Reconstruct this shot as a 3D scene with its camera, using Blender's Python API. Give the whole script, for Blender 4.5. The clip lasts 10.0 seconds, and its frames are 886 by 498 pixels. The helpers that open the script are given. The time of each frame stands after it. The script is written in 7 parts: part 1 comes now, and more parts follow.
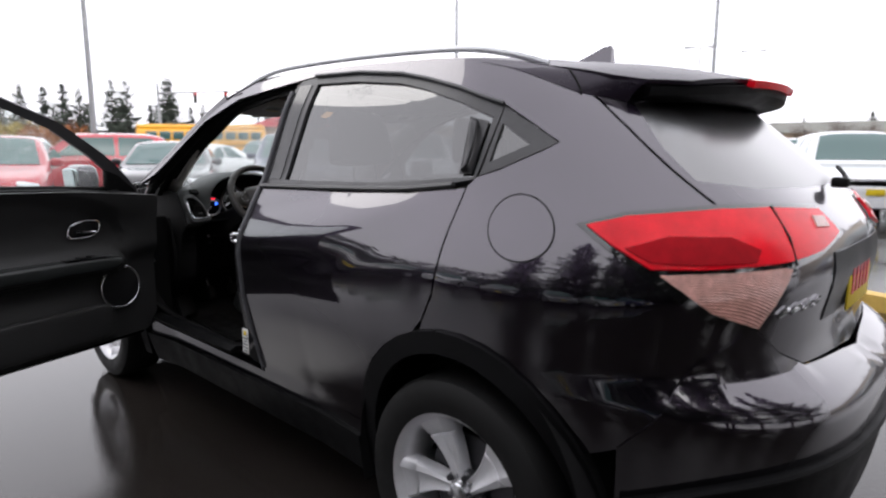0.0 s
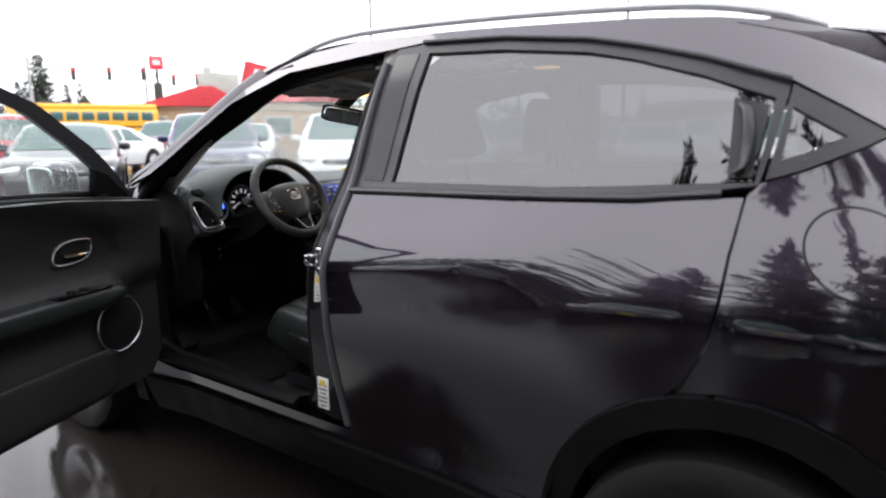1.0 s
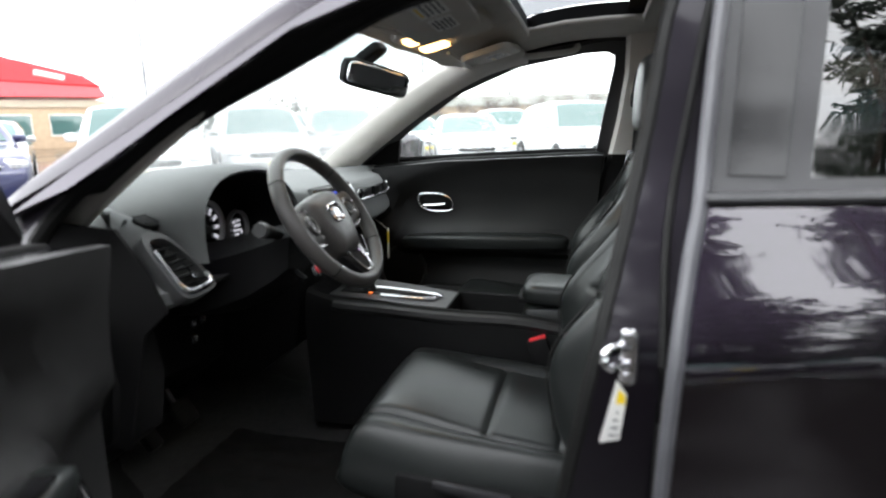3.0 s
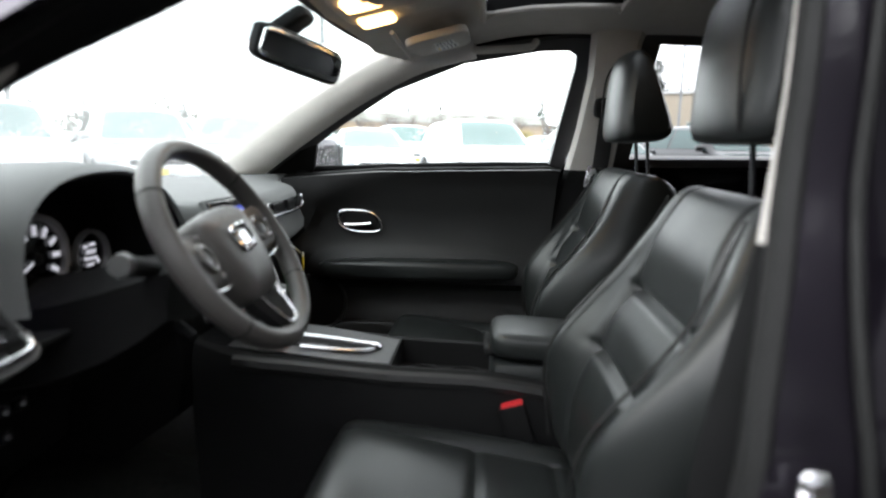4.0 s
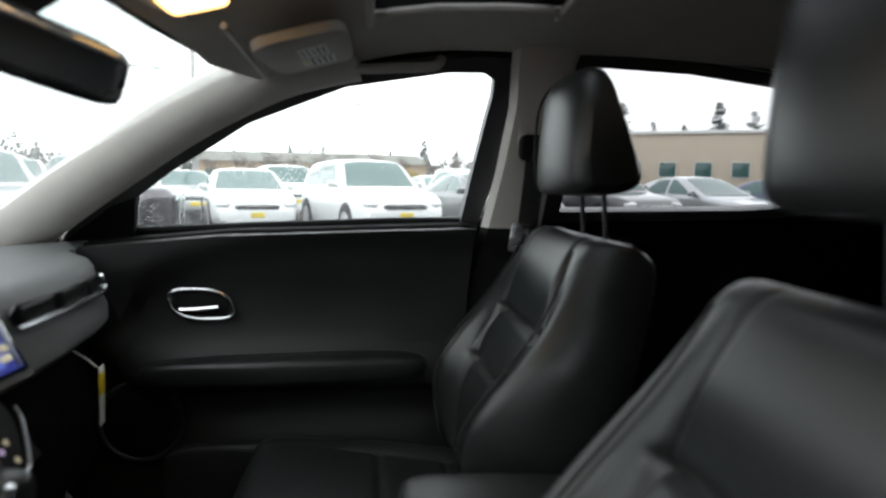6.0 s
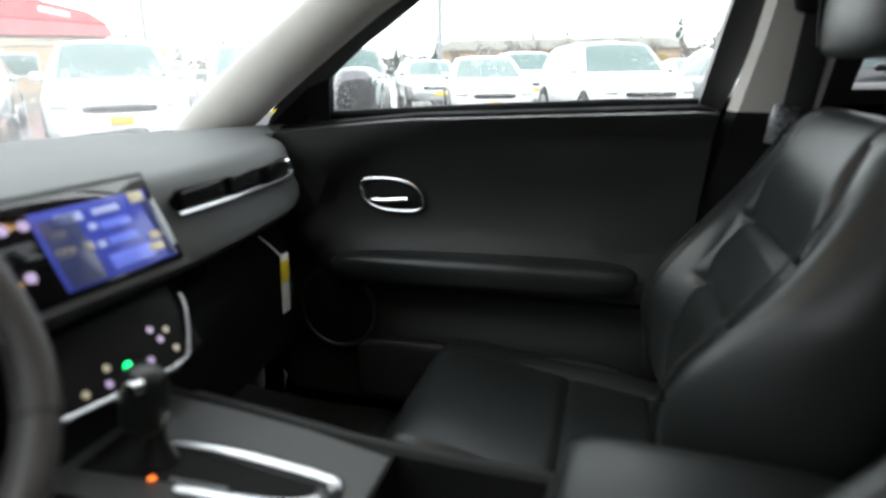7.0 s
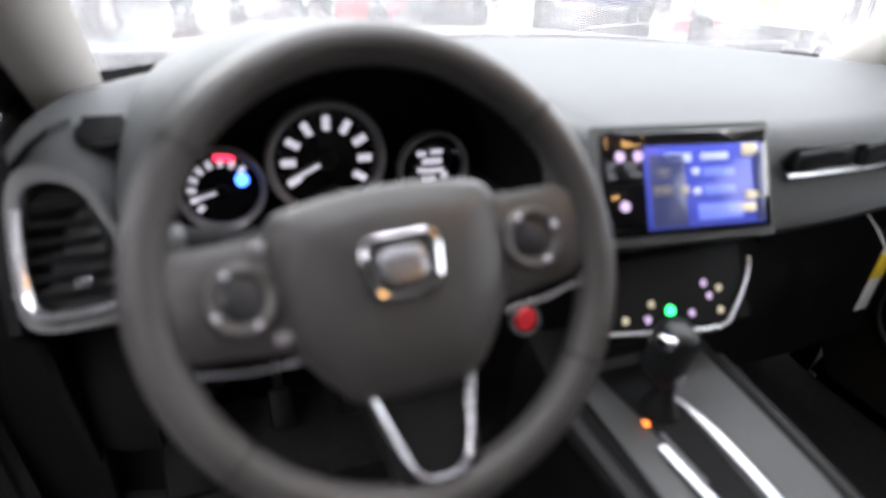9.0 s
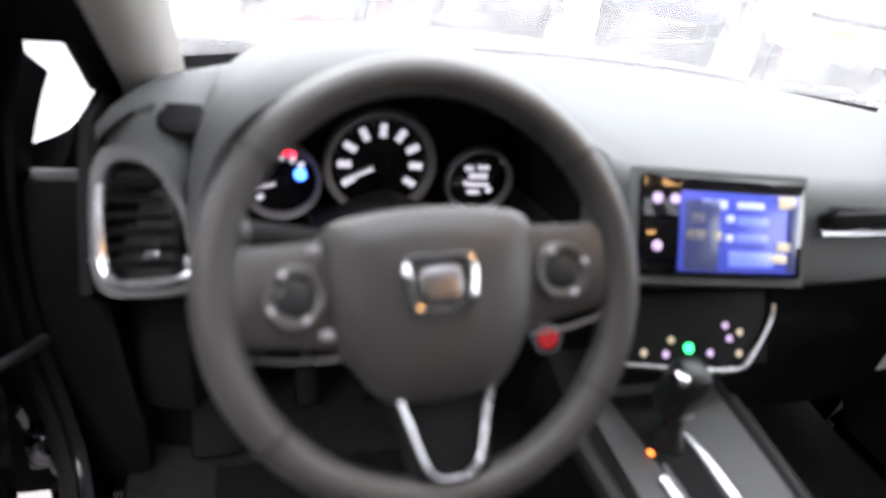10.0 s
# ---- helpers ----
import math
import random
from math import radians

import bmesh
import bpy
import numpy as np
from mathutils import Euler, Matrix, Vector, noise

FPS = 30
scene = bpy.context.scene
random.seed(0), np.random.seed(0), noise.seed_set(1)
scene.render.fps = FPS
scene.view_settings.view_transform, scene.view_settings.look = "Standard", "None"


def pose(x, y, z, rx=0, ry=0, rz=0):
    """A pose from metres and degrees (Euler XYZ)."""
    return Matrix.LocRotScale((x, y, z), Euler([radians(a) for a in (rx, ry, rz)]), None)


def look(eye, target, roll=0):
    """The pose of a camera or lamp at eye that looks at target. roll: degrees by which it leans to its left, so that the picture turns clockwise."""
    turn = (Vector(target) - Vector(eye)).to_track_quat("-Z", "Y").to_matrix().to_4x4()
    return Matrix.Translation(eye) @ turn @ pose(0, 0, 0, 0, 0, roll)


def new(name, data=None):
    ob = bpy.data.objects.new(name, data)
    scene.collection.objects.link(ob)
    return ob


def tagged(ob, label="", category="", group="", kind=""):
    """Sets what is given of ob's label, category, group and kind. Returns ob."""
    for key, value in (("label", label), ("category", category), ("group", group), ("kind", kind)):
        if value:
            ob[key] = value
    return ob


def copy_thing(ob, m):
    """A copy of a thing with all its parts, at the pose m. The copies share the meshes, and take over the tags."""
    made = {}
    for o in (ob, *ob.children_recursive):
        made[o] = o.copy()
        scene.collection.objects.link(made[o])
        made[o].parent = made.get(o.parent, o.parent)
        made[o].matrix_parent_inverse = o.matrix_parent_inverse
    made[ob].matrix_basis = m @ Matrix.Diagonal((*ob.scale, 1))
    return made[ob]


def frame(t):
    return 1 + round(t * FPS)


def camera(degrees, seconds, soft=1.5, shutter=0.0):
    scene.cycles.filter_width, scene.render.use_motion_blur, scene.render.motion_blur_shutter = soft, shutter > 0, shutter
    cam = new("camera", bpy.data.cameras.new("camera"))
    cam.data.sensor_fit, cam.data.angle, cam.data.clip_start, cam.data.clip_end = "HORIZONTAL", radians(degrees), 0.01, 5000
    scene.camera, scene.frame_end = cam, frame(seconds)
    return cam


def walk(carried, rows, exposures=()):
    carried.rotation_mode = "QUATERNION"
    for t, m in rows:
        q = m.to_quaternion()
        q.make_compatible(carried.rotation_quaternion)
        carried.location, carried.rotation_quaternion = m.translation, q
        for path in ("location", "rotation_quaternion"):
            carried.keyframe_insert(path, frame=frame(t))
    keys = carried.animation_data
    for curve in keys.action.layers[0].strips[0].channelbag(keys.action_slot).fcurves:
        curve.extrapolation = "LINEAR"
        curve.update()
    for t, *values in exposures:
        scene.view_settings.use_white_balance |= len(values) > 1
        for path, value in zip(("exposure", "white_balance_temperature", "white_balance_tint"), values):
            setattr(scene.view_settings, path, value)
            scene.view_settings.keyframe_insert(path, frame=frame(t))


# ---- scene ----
# the camera and its walk
cam = camera(71.72, 10.0, soft=2.2)
# the lens stays focused on the lot, so that near things go soft
cam.data.dof.use_dof = True
cam.data.dof.focus_distance = 2.4
cam.data.dof.aperture_fstop = 2.4
PATH = [
    (0, (-2.041, -1.100, 1.277), (-0.596, 0.246, 0.957), 0.13),
    (0.5, (-2.116, -0.656, 1.302), (-0.529, 0.499, 0.917), 0.39),
    (1, (-2.097, -0.201, 1.309), (-0.469, 0.895, 0.924), -0.26),
    (1.5, (-2.092, 0.216, 1.294), (-0.383, 1.196, 0.950), -1.66),
    (2, (-1.997, 0.566, 1.309), (-0.206, 1.342, 0.872), -0.34),
    (2.2, (-1.913, 0.693, 1.299), (-0.112, 1.427, 0.831), -0.46),
    (3.3, (-1.569, 1.224, 1.234), (0.372, 1.513, 0.846), -1.28),
    (3.5, (-1.491, 1.276, 1.228), (0.462, 1.456, 0.836), -0.82),
    (4, (-1.291, 1.302, 1.207), (0.673, 1.437, 0.855), 1.27),
    (4.5, (-1.135, 1.322, 1.196), (0.851, 1.351, 0.961), 0.04),
    (5, (-0.994, 1.351, 1.264), (1.002, 1.230, 1.264), -0.73),
    (5.2, (-0.954, 1.361, 1.288), (1.029, 1.135, 1.407), -0.84),
    (6.3, (-0.698, 1.294, 1.209), (1.257, 1.169, 0.806), 0.74),
    (6.5, (-0.656, 1.277, 1.203), (1.287, 1.313, 0.730), -0.61),
    (7, (-0.544, 1.254, 1.202), (1.304, 1.768, 0.634), -0.57),
    (7.5, (-0.483, 1.275, 1.220), (1.133, 2.267, 0.565), -0.92),
    (8, (-0.470, 1.303, 1.220), (0.718, 2.708, 0.435), -1.96),
    (8.5, (-0.485, 1.331, 1.246), (0.383, 2.914, 0.386), 0.89),
    (9, (-0.503, 1.321, 1.265), (0.168, 2.951, 0.320), 3.31),
    (9.5, (-0.513, 1.313, 1.280), (0.069, 2.975, 0.333), 4.87),
    (10, (-0.518, 1.299, 1.304), (0.047, 2.951, 0.327), 8.82),
]
walk(cam, [(t, look(eye, target, roll)) for t, eye, target, roll in PATH],
     exposures=[(0.0, -0.52, 6500, 10), (1.0, -0.05, 6500, 8), (2.0, 0.3, 6500, 5), (3.5, 0.88, 6500, 4), (4.5, 0.8, 6500, 4), (5.0, 0.55, 6500, 4), (6.5, 0.0, 6500, 3), (7.0, 0.55, 6500, 3), (7.5, 0.9, 6500, 5), (8.0, 1.0, 6500, 8), (8.5, 1.1, 6500, 12), (10.0, 1.5, 6500, 12)])

# ---- world and light: an overcast, wet day ----
world = bpy.data.worlds.new("overcast")
scene.world = world
world.use_nodes = True
_n = world.node_tree.nodes
_l = world.node_tree.links
_sky = _n.new("ShaderNodeTexSky")
_sky.sky_type = "NISHITA"
_sky.sun_disc = False
_sky.sun_elevation = radians(35)
_sky.sun_rotation = radians(200)
_sky.dust_density = 6.0
_grey = _n.new("ShaderNodeHueSaturation")
_grey.inputs["Saturation"].default_value = 0.12
_cloud = _n.new("ShaderNodeMix")
_cloud.data_type = "RGBA"
_cloud.inputs["Factor"].default_value = 0.72
_cloud.inputs[7].default_value = (13.2, 13.0, 14.0, 1)
_l.new(_sky.outputs[0], _grey.inputs["Color"])
_l.new(_grey.outputs[0], _cloud.inputs[6])
_bg = _n["Background"]
_bg.inputs["Strength"].default_value = 0.27
_l.new(_cloud.outputs[2], _bg.inputs["Color"])
_sun = bpy.data.lights.new("sun", "SUN")
_sun.energy = 0.6
_sun.angle = radians(25)
_sun.color = (1.0, 0.97, 0.93)
_sun_ob = new("sun", _sun)
_sun_ob.rotation_euler = (radians(50), 0, radians(-160))

# ---- helpers ----
from mathutils.geometry import delaunay_2d_cdt


def spline(x, knots):
    """Smooth curve through knots (a, b), for arrays or numbers."""
    xs = np.array([k[0] for k in knots], float)
    ys = np.array([k[1] for k in knots], float)
    x = np.clip(x, xs[0], xs[-1])
    m = np.gradient(ys, xs)
    i = np.clip(np.searchsorted(xs, x) - 1, 0, len(xs) - 2)
    h = xs[i + 1] - xs[i]
    t = (x - xs[i]) / h
    return ((2 * t**3 - 3 * t**2 + 1) * ys[i] + (t**3 - 2 * t**2 + t) * h * m[i]
            + (-2 * t**3 + 3 * t**2) * ys[i + 1] + (t**3 - t**2) * h * m[i + 1])


def catmull(points, closed=False, steps=6):
    """More points on a smooth curve through the given ones."""
    p = [np.array(q, float) for q in points]
    n = len(p)
    out = []
    for i in range(n if closed else n - 1):
        a = p[(i - 1) % n] if closed or i > 0 else p[i]
        b, c = p[i], p[(i + 1) % n]
        d = p[(i + 2) % n] if closed or i + 2 < n else c
        for k in range(steps):
            t = k / steps
            out.append(0.5 * (2 * b + (c - a) * t + (2 * a - 5 * b + 4 * c - d) * t * t + (3 * b - a - 3 * c + d) * t**3))
    if not closed:
        out.append(p[-1])
    return out


def join(bm, tmp, m=None):
    """Adds tmp to bm, moved by m, and frees it."""
    if m is not None:
        tmp.transform(m)
    me = bpy.data.meshes.new("tmp")
    tmp.to_mesh(me)
    tmp.free()
    bm.from_mesh(me)
    bpy.data.meshes.remove(me)
    return bm


def box(size, at=(0, 0, 0), bevel=0.0, seg=2, turn=(0, 0, 0), bm=None):
    """A box with rounded edges."""
    bm = bm or bmesh.new()
    tmp = bmesh.new()
    bmesh.ops.create_cube(tmp, size=1.0, matrix=Matrix.Diagonal((*size, 1)))
    if bevel:
        bmesh.ops.bevel(tmp, geom=tmp.edges[:], offset=min(bevel, 0.49 * min(size)), segments=seg, affect="EDGES", profile=0.5)
    return join(bm, tmp, pose(*at, *turn))


def rod(a, b, r0, r1=None, seg=12, bm=None):
    """A round bar from a to b."""
    bm = bm or bmesh.new()
    a, b = Vector(a), Vector(b)
    q = (b - a).to_track_quat("Z", "Y").to_matrix().to_4x4()
    tmp = bmesh.new()
    bmesh.ops.create_cone(tmp, cap_ends=True, segments=seg, radius1=r0, radius2=r0 if r1 is None else r1, depth=(b - a).length)
    return join(bm, tmp, Matrix.Translation((a + b) / 2) @ q)


def loft(rings, closed=True, caps=True, bm=None, wrap=False):
    """A skin over rings of equal length. wrap: the last ring meets the first."""
    bm = bm or bmesh.new()
    vs = [[bm.verts.new(p) for p in ring] for ring in rings]
    n = len(vs[0])
    pairs = list(zip(vs, vs[1:]))
    if wrap:
        pairs.append((vs[-1], vs[0]))
    for a, b in pairs:
        for i in range(n if closed else n - 1):
            j = (i + 1) % n
            try:
                bm.faces.new((a[i], a[j], b[j], b[i]))
            except ValueError:
                pass
    if caps and closed and not wrap:
        bm.faces.new(vs[0][::-1])
        bm.faces.new(vs[-1])
    bmesh.ops.recalc_face_normals(bm, faces=bm.faces[:])
    return bm


def tube(points, r, seg=10, closed=False, bm=None, flat=1.0, up=(0, 0, 1)):
    """A bar along points; flat squeezes it across 'up'."""
    pts = [Vector(p) for p in points]
    n = len(pts)
    rings = []
    for i, p in enumerate(pts):
        a = pts[(i - 1) % n] if closed or i else p
        b = pts[(i + 1) % n] if closed or i + 1 < n else p
        d = (b - a).normalized()
        s = d.cross(Vector(up))
        s = s.normalized() if s.length > 1e-4 else d.orthogonal().normalized()
        u = s.cross(d)
        rr = r(i / (n - 1)) if callable(r) else r
        rings.append([p + s * math.cos(k * 2 * math.pi / seg) * rr + u * math.sin(k * 2 * math.pi / seg) * rr * flat for k in range(seg)])
    return loft(rings, True, not closed, bm, wrap=closed)


def lathe(profile, seg=32, bm=None, m=None):
    """Profile (radius, height) turned round z."""
    rings = [[Vector((r * math.cos(2 * math.pi * k / seg), r * math.sin(2 * math.pi * k / seg), h)) for r, h in profile] for k in range(seg)]
    tmp = loft(rings, False, False, None, wrap=True)
    bmesh.ops.remove_doubles(tmp, verts=tmp.verts[:], dist=1e-5)
    bm = bm or bmesh.new()
    return join(bm, tmp, m)


def inside(poly, pts):
    """Which points lie in a polygon."""
    x, y = pts[:, 0], pts[:, 1]
    res = np.zeros(len(pts), bool)
    p = np.array(poly)
    q = np.roll(p, -1, 0)
    for (x0, y0), (x1, y1) in zip(p, q):
        hit = ((y0 > y) != (y1 > y)) & (x < (x1 - x0) * (y - y0) / ((y1 - y0) if y1 != y0 else 1e-12) + x0)
        res ^= hit
    return res


def dense(poly, step):
    """A closed outline with points no further apart than step."""
    out = []
    for a, b in zip(poly, poly[1:] + poly[:1]):
        a, b = np.array(a, float), np.array(b, float)
        k = max(1, int(np.ceil(np.linalg.norm(b - a) / step)))
        out += [tuple(a + (b - a) * i / k) for i in range(k)]
    return out


def patch(outline, surface, step=0.04, holes=(), thick=0.0, bm=None, mirror=False, flip=None):
    """A sheet cut to an outline and laid on surface(u, v) -> xyz; with thick it gets a back that far inwards and rims."""
    loops = [dense([tuple(p) for p in outline], step)] + [dense([tuple(p) for p in h], step) for h in holes]
    pts, edges = [], []
    for lp in loops:
        s = len(pts)
        pts += lp
        edges += [(s + i, s + (i + 1) % len(lp)) for i in range(len(lp))]
    o = np.array(loops[0])
    lo, hi = o.min(0), o.max(0)
    gx, gy = np.meshgrid(np.arange(lo[0] + step / 2, hi[0], step), np.arange(lo[1] + step / 2, hi[1], step))
    g = np.stack([gx.ravel() + (np.arange(gx.size) // gx.shape[1] % 2) * step * 0.5, gy.ravel()], -1)
    keep = inside(loops[0], g)
    for h in loops[1:]:
        keep &= ~inside(h, g)
    allp = np.array(pts)
    g = g[keep]
    if len(g):
        dmin = np.min(np.linalg.norm(g[:, None] - allp[None], axis=2), axis=1)
        g = g[dmin > step * 0.45]
    full = [Vector(p) for p in pts] + [Vector((float(a), float(b))) for a, b in g]
    vs, _, fs, *_ = delaunay_2d_cdt(full, edges, [], 0, 1e-6)
    co = np.array([tuple(v) for v in vs])
    cen = np.array([co[list(f)].mean(0) for f in fs])
    ok = inside(loops[0], cen)
    for h in loops[1:]:
        ok &= ~inside(h, cen)
    fs = [f for f, k in zip(fs, ok) if k]
    xyz = surface(co[:, 0], co[:, 1])
    e = 0.004
    nrm = np.cross(surface(co[:, 0] + e, co[:, 1]) - surface(co[:, 0] - e, co[:, 1]), surface(co[:, 0], co[:, 1] + e) - surface(co[:, 0], co[:, 1] - e))
    nrm /= np.linalg.norm(nrm, axis=1, keepdims=True) + 1e-12
    used = sorted({i for f in fs for i in f})
    if flip is None:
        flip = ((xyz[used] - np.array([0, 1.2, 0.75])) * nrm[used]).sum() < 0
    if flip:
        nrm = -nrm
        fs = [f[::-1] for f in fs]
    bm = bm or bmesh.new()
    tmp = bmesh.new()
    front = {i: tmp.verts.new(xyz[i]) for i in used}
    for f in fs:
        tmp.faces.new([front[i] for i in f])
    if thick:
        back = {i: tmp.verts.new(xyz[i] - nrm[i] * thick) for i in used}
        count = {}
        for f in fs:
            tmp.faces.new([back[i] for i in reversed(f)])
            for a, b in zip(f, f[1:] + f[:1]):
                count[(a, b)] = 1
        for a, b in count:
            if (b, a) not in count:
                tmp.faces.new((front[b], front[a], back[a], back[b]))
    if mirror:
        tmp.transform(Matrix.Diagonal((-1, 1, 1, 1)))
        bmesh.ops.reverse_faces(tmp, faces=tmp.faces[:])
    return join(bm, tmp)


def pad(w, h, front, back=0.0, nu=20, nv=20, power=5.0, bm=None, m=None, width=None):
    """A cushion in the x-z plane: front(u, v) is its depth towards -y, u across -1..1, v up 0..1."""
    rings = []
    us = np.linspace(-1, 1, nu)
    vs_ = np.linspace(0, 1, nv)
    grid_f, grid_b = [], []
    for v in vs_:
        hw = (width(v) if width else 1.0) * w / 2
        rf, rb = [], []
        for u in us:
            k = max(0.0, 1 - abs(u) ** power) ** 0.45 * max(0.0, 1 - abs(2 * v - 1) ** (power * 2.5)) ** 0.45
            rf.append(Vector((u * hw, -front(u, v) * k, v * h)))
            rb.append(Vector((u * hw, back * k, v * h)))
        grid_f.append(rf)
        grid_b.append(rb)
    tmp = bmesh.new()
    for grid, flip in ((grid_f, False), (grid_b, True)):
        vv = [[tmp.verts.new(p) for p in row] for row in grid]
        for i in range(nv - 1):
            for j in range(nu - 1):
                f = (vv[i][j], vv[i][j + 1], vv[i + 1][j + 1], vv[i + 1][j])
                tmp.faces.new(f[::-1] if flip else f)
    bmesh.ops.remove_doubles(tmp, verts=tmp.verts[:], dist=1e-4)
    bm = bm or bmesh.new()
    return join(bm, tmp, m)


def blob(size, m=None, e1=0.5, e2=0.5, nu=24, nv=14, bm=None):
    """A soft block, a superellipsoid of the given full sizes."""
    def f(c, e):
        return math.copysign(abs(c) ** e, c)
    rings = []
    for i in range(nv + 1):
        a = -math.pi / 2 + math.pi * i / nv
        a = max(-math.pi / 2 + 0.02, min(math.pi / 2 - 0.02, a))
        rings.append([Vector((size[0] / 2 * f(math.cos(a), e1) * f(math.cos(b), e2), size[1] / 2 * f(math.cos(a), e1) * f(math.sin(b), e2), size[2] / 2 * f(math.sin(a), e1)))
                      for b in (2 * math.pi * k / nu for k in range(nu))])
    tmp = loft(rings)
    bm = bm or bmesh.new()
    return join(bm, tmp, m)


def part(name, bm, material, parent=None, label="", sharp=40, smooth=True):
    """One bmesh as one mesh object under a thing or a part."""
    me = bpy.data.meshes.new(name)
    bm.to_mesh(me)
    bm.free()
    me.materials.append(material)
    if smooth:
        me.shade_smooth()
        me.set_sharp_from_angle(angle=radians(sharp))
    ob = new(name, me)
    ob.parent = parent
    if label:
        tagged(ob, label)
    return ob


def thing(name, label, category, at=None, group="", kind=""):
    """An Empty that holds the parts of a thing."""
    ob = new(name)
    ob.empty_display_size = 0.1
    if at is not None:
        ob.matrix_basis = at
    return tagged(ob, label, category, group, kind)


# ---- materials ----
def material(name, color, rough=0.5, metal=0.0, coat=0.0, bump=None, vary=0.0, vary_scale=6.0, emit=0.0, emit_color=None, spec=0.5, coat_rough=0.03, rough_vary=0.0):
    """A surface with grain (bump: scale, height) and uneven tone at two sizes."""
    m = bpy.data.materials.new(name)
    m.use_nodes = True
    nt = m.node_tree
    b = nt.nodes["Principled BSDF"]
    b.inputs["Base Color"].default_value = (*color, 1)
    b.inputs["Roughness"].default_value = rough
    b.inputs["Metallic"].default_value = metal
    b.inputs["Coat Weight"].default_value = coat
    b.inputs["Coat Roughness"].default_value = coat_rough
    b.inputs["Specular IOR Level"].default_value = spec
    if emit:
        b.inputs["Emission Color"].default_value = (*(emit_color or color), 1)
        b.inputs["Emission Strength"].default_value = emit
    co = nt.nodes.new("ShaderNodeTexCoord")
    if vary or rough_vary:
        a = nt.nodes.new("ShaderNodeTexNoise")
        a.inputs["Scale"].default_value = vary_scale
        a.inputs["Detail"].default_value = 8
        a.inputs["Roughness"].default_value = 0.65
        nt.links.new(co.outputs["Object"], a.inputs["Vector"])
    if vary:
        mp = nt.nodes.new("ShaderNodeMapRange")
        mp.inputs["From Min"].default_value = 0.3
        mp.inputs["From Max"].default_value = 0.7
        mp.inputs["To Min"].default_value = 1 - vary
        mp.inputs["To Max"].default_value = 1 + vary
        mul = nt.nodes.new("ShaderNodeVectorMath")
        mul.operation = "SCALE"
        mul.inputs[0].default_value = color
        nt.links.new(a.outputs["Fac"], mp.inputs["Value"])
        nt.links.new(mp.outputs[0], mul.inputs["Scale"])
        nt.links.new(mul.outputs[0], b.inputs["Base Color"])
    if rough_vary:
        mr = nt.nodes.new("ShaderNodeMapRange")
        mr.inputs["From Min"].default_value = 0.3
        mr.inputs["From Max"].default_value = 0.7
        mr.inputs["To Min"].default_value = max(0.02, rough - rough_vary)
        mr.inputs["To Max"].default_value = min(1, rough + rough_vary)
        nt.links.new(a.outputs["Fac"], mr.inputs["Value"])
        nt.links.new(mr.outputs[0], b.inputs["Roughness"])
    if bump:
        t = nt.nodes.new("ShaderNodeTexNoise")
        t.inputs["Scale"].default_value = bump[0]
        t.inputs["Detail"].default_value = 4
        nt.links.new(co.outputs["Object"], t.inputs["Vector"])
        k = nt.nodes.new("ShaderNodeBump")
        k.inputs["Strength"].default_value = bump[1]
        k.inputs["Distance"].default_value = 0.002
        nt.links.new(t.outputs["Fac"], k.inputs["Height"])
        nt.links.new(k.outputs[0], b.inputs["Normal"])
    return m


def drops(m, scale, strength, into=("Normal", "Coat Normal"), cover=0.55, size=0.32):
    """Beads of rain on a surface, as relief."""
    nt = m.node_tree
    b = nt.nodes["Principled BSDF"]
    co = nt.nodes.new("ShaderNodeTexCoord")
    v = nt.nodes.new("ShaderNodeTexVoronoi")
    v.inputs["Scale"].default_value = scale
    v.inputs["Randomness"].default_value = 1.0
    n = nt.nodes.new("ShaderNodeTexNoise")
    n.inputs["Scale"].default_value = scale * 0.13
    n.inputs["Detail"].default_value = 3
    thr = nt.nodes.new("ShaderNodeMapRange")
    thr.inputs["From Min"].default_value = cover - 0.1
    thr.inputs["From Max"].default_value = cover + 0.1
    thr.inputs["To Max"].default_value = size
    h = nt.nodes.new("ShaderNodeMath")
    h.operation = "SUBTRACT"
    h2 = nt.nodes.new("ShaderNodeMath")
    h2.operation = "MAXIMUM"
    h2.inputs[1].default_value = 0.0
    k = nt.nodes.new("ShaderNodeBump")
    k.inputs["Strength"].default_value = strength
    k.inputs["Distance"].default_value = 0.004
    for s in (v, n):
        nt.links.new(co.outputs["Object"], s.inputs["Vector"])
    nt.links.new(n.outputs["Fac"], thr.inputs["Value"])
    nt.links.new(thr.outputs[0], h.inputs[0])
    nt.links.new(v.outputs["Distance"], h.inputs[1])
    nt.links.new(h.outputs[0], h2.inputs[0])
    nt.links.new(h2.outputs[0], k.inputs["Height"])
    for s in into:
        nt.links.new(k.outputs[0], b.inputs[s])
    return m


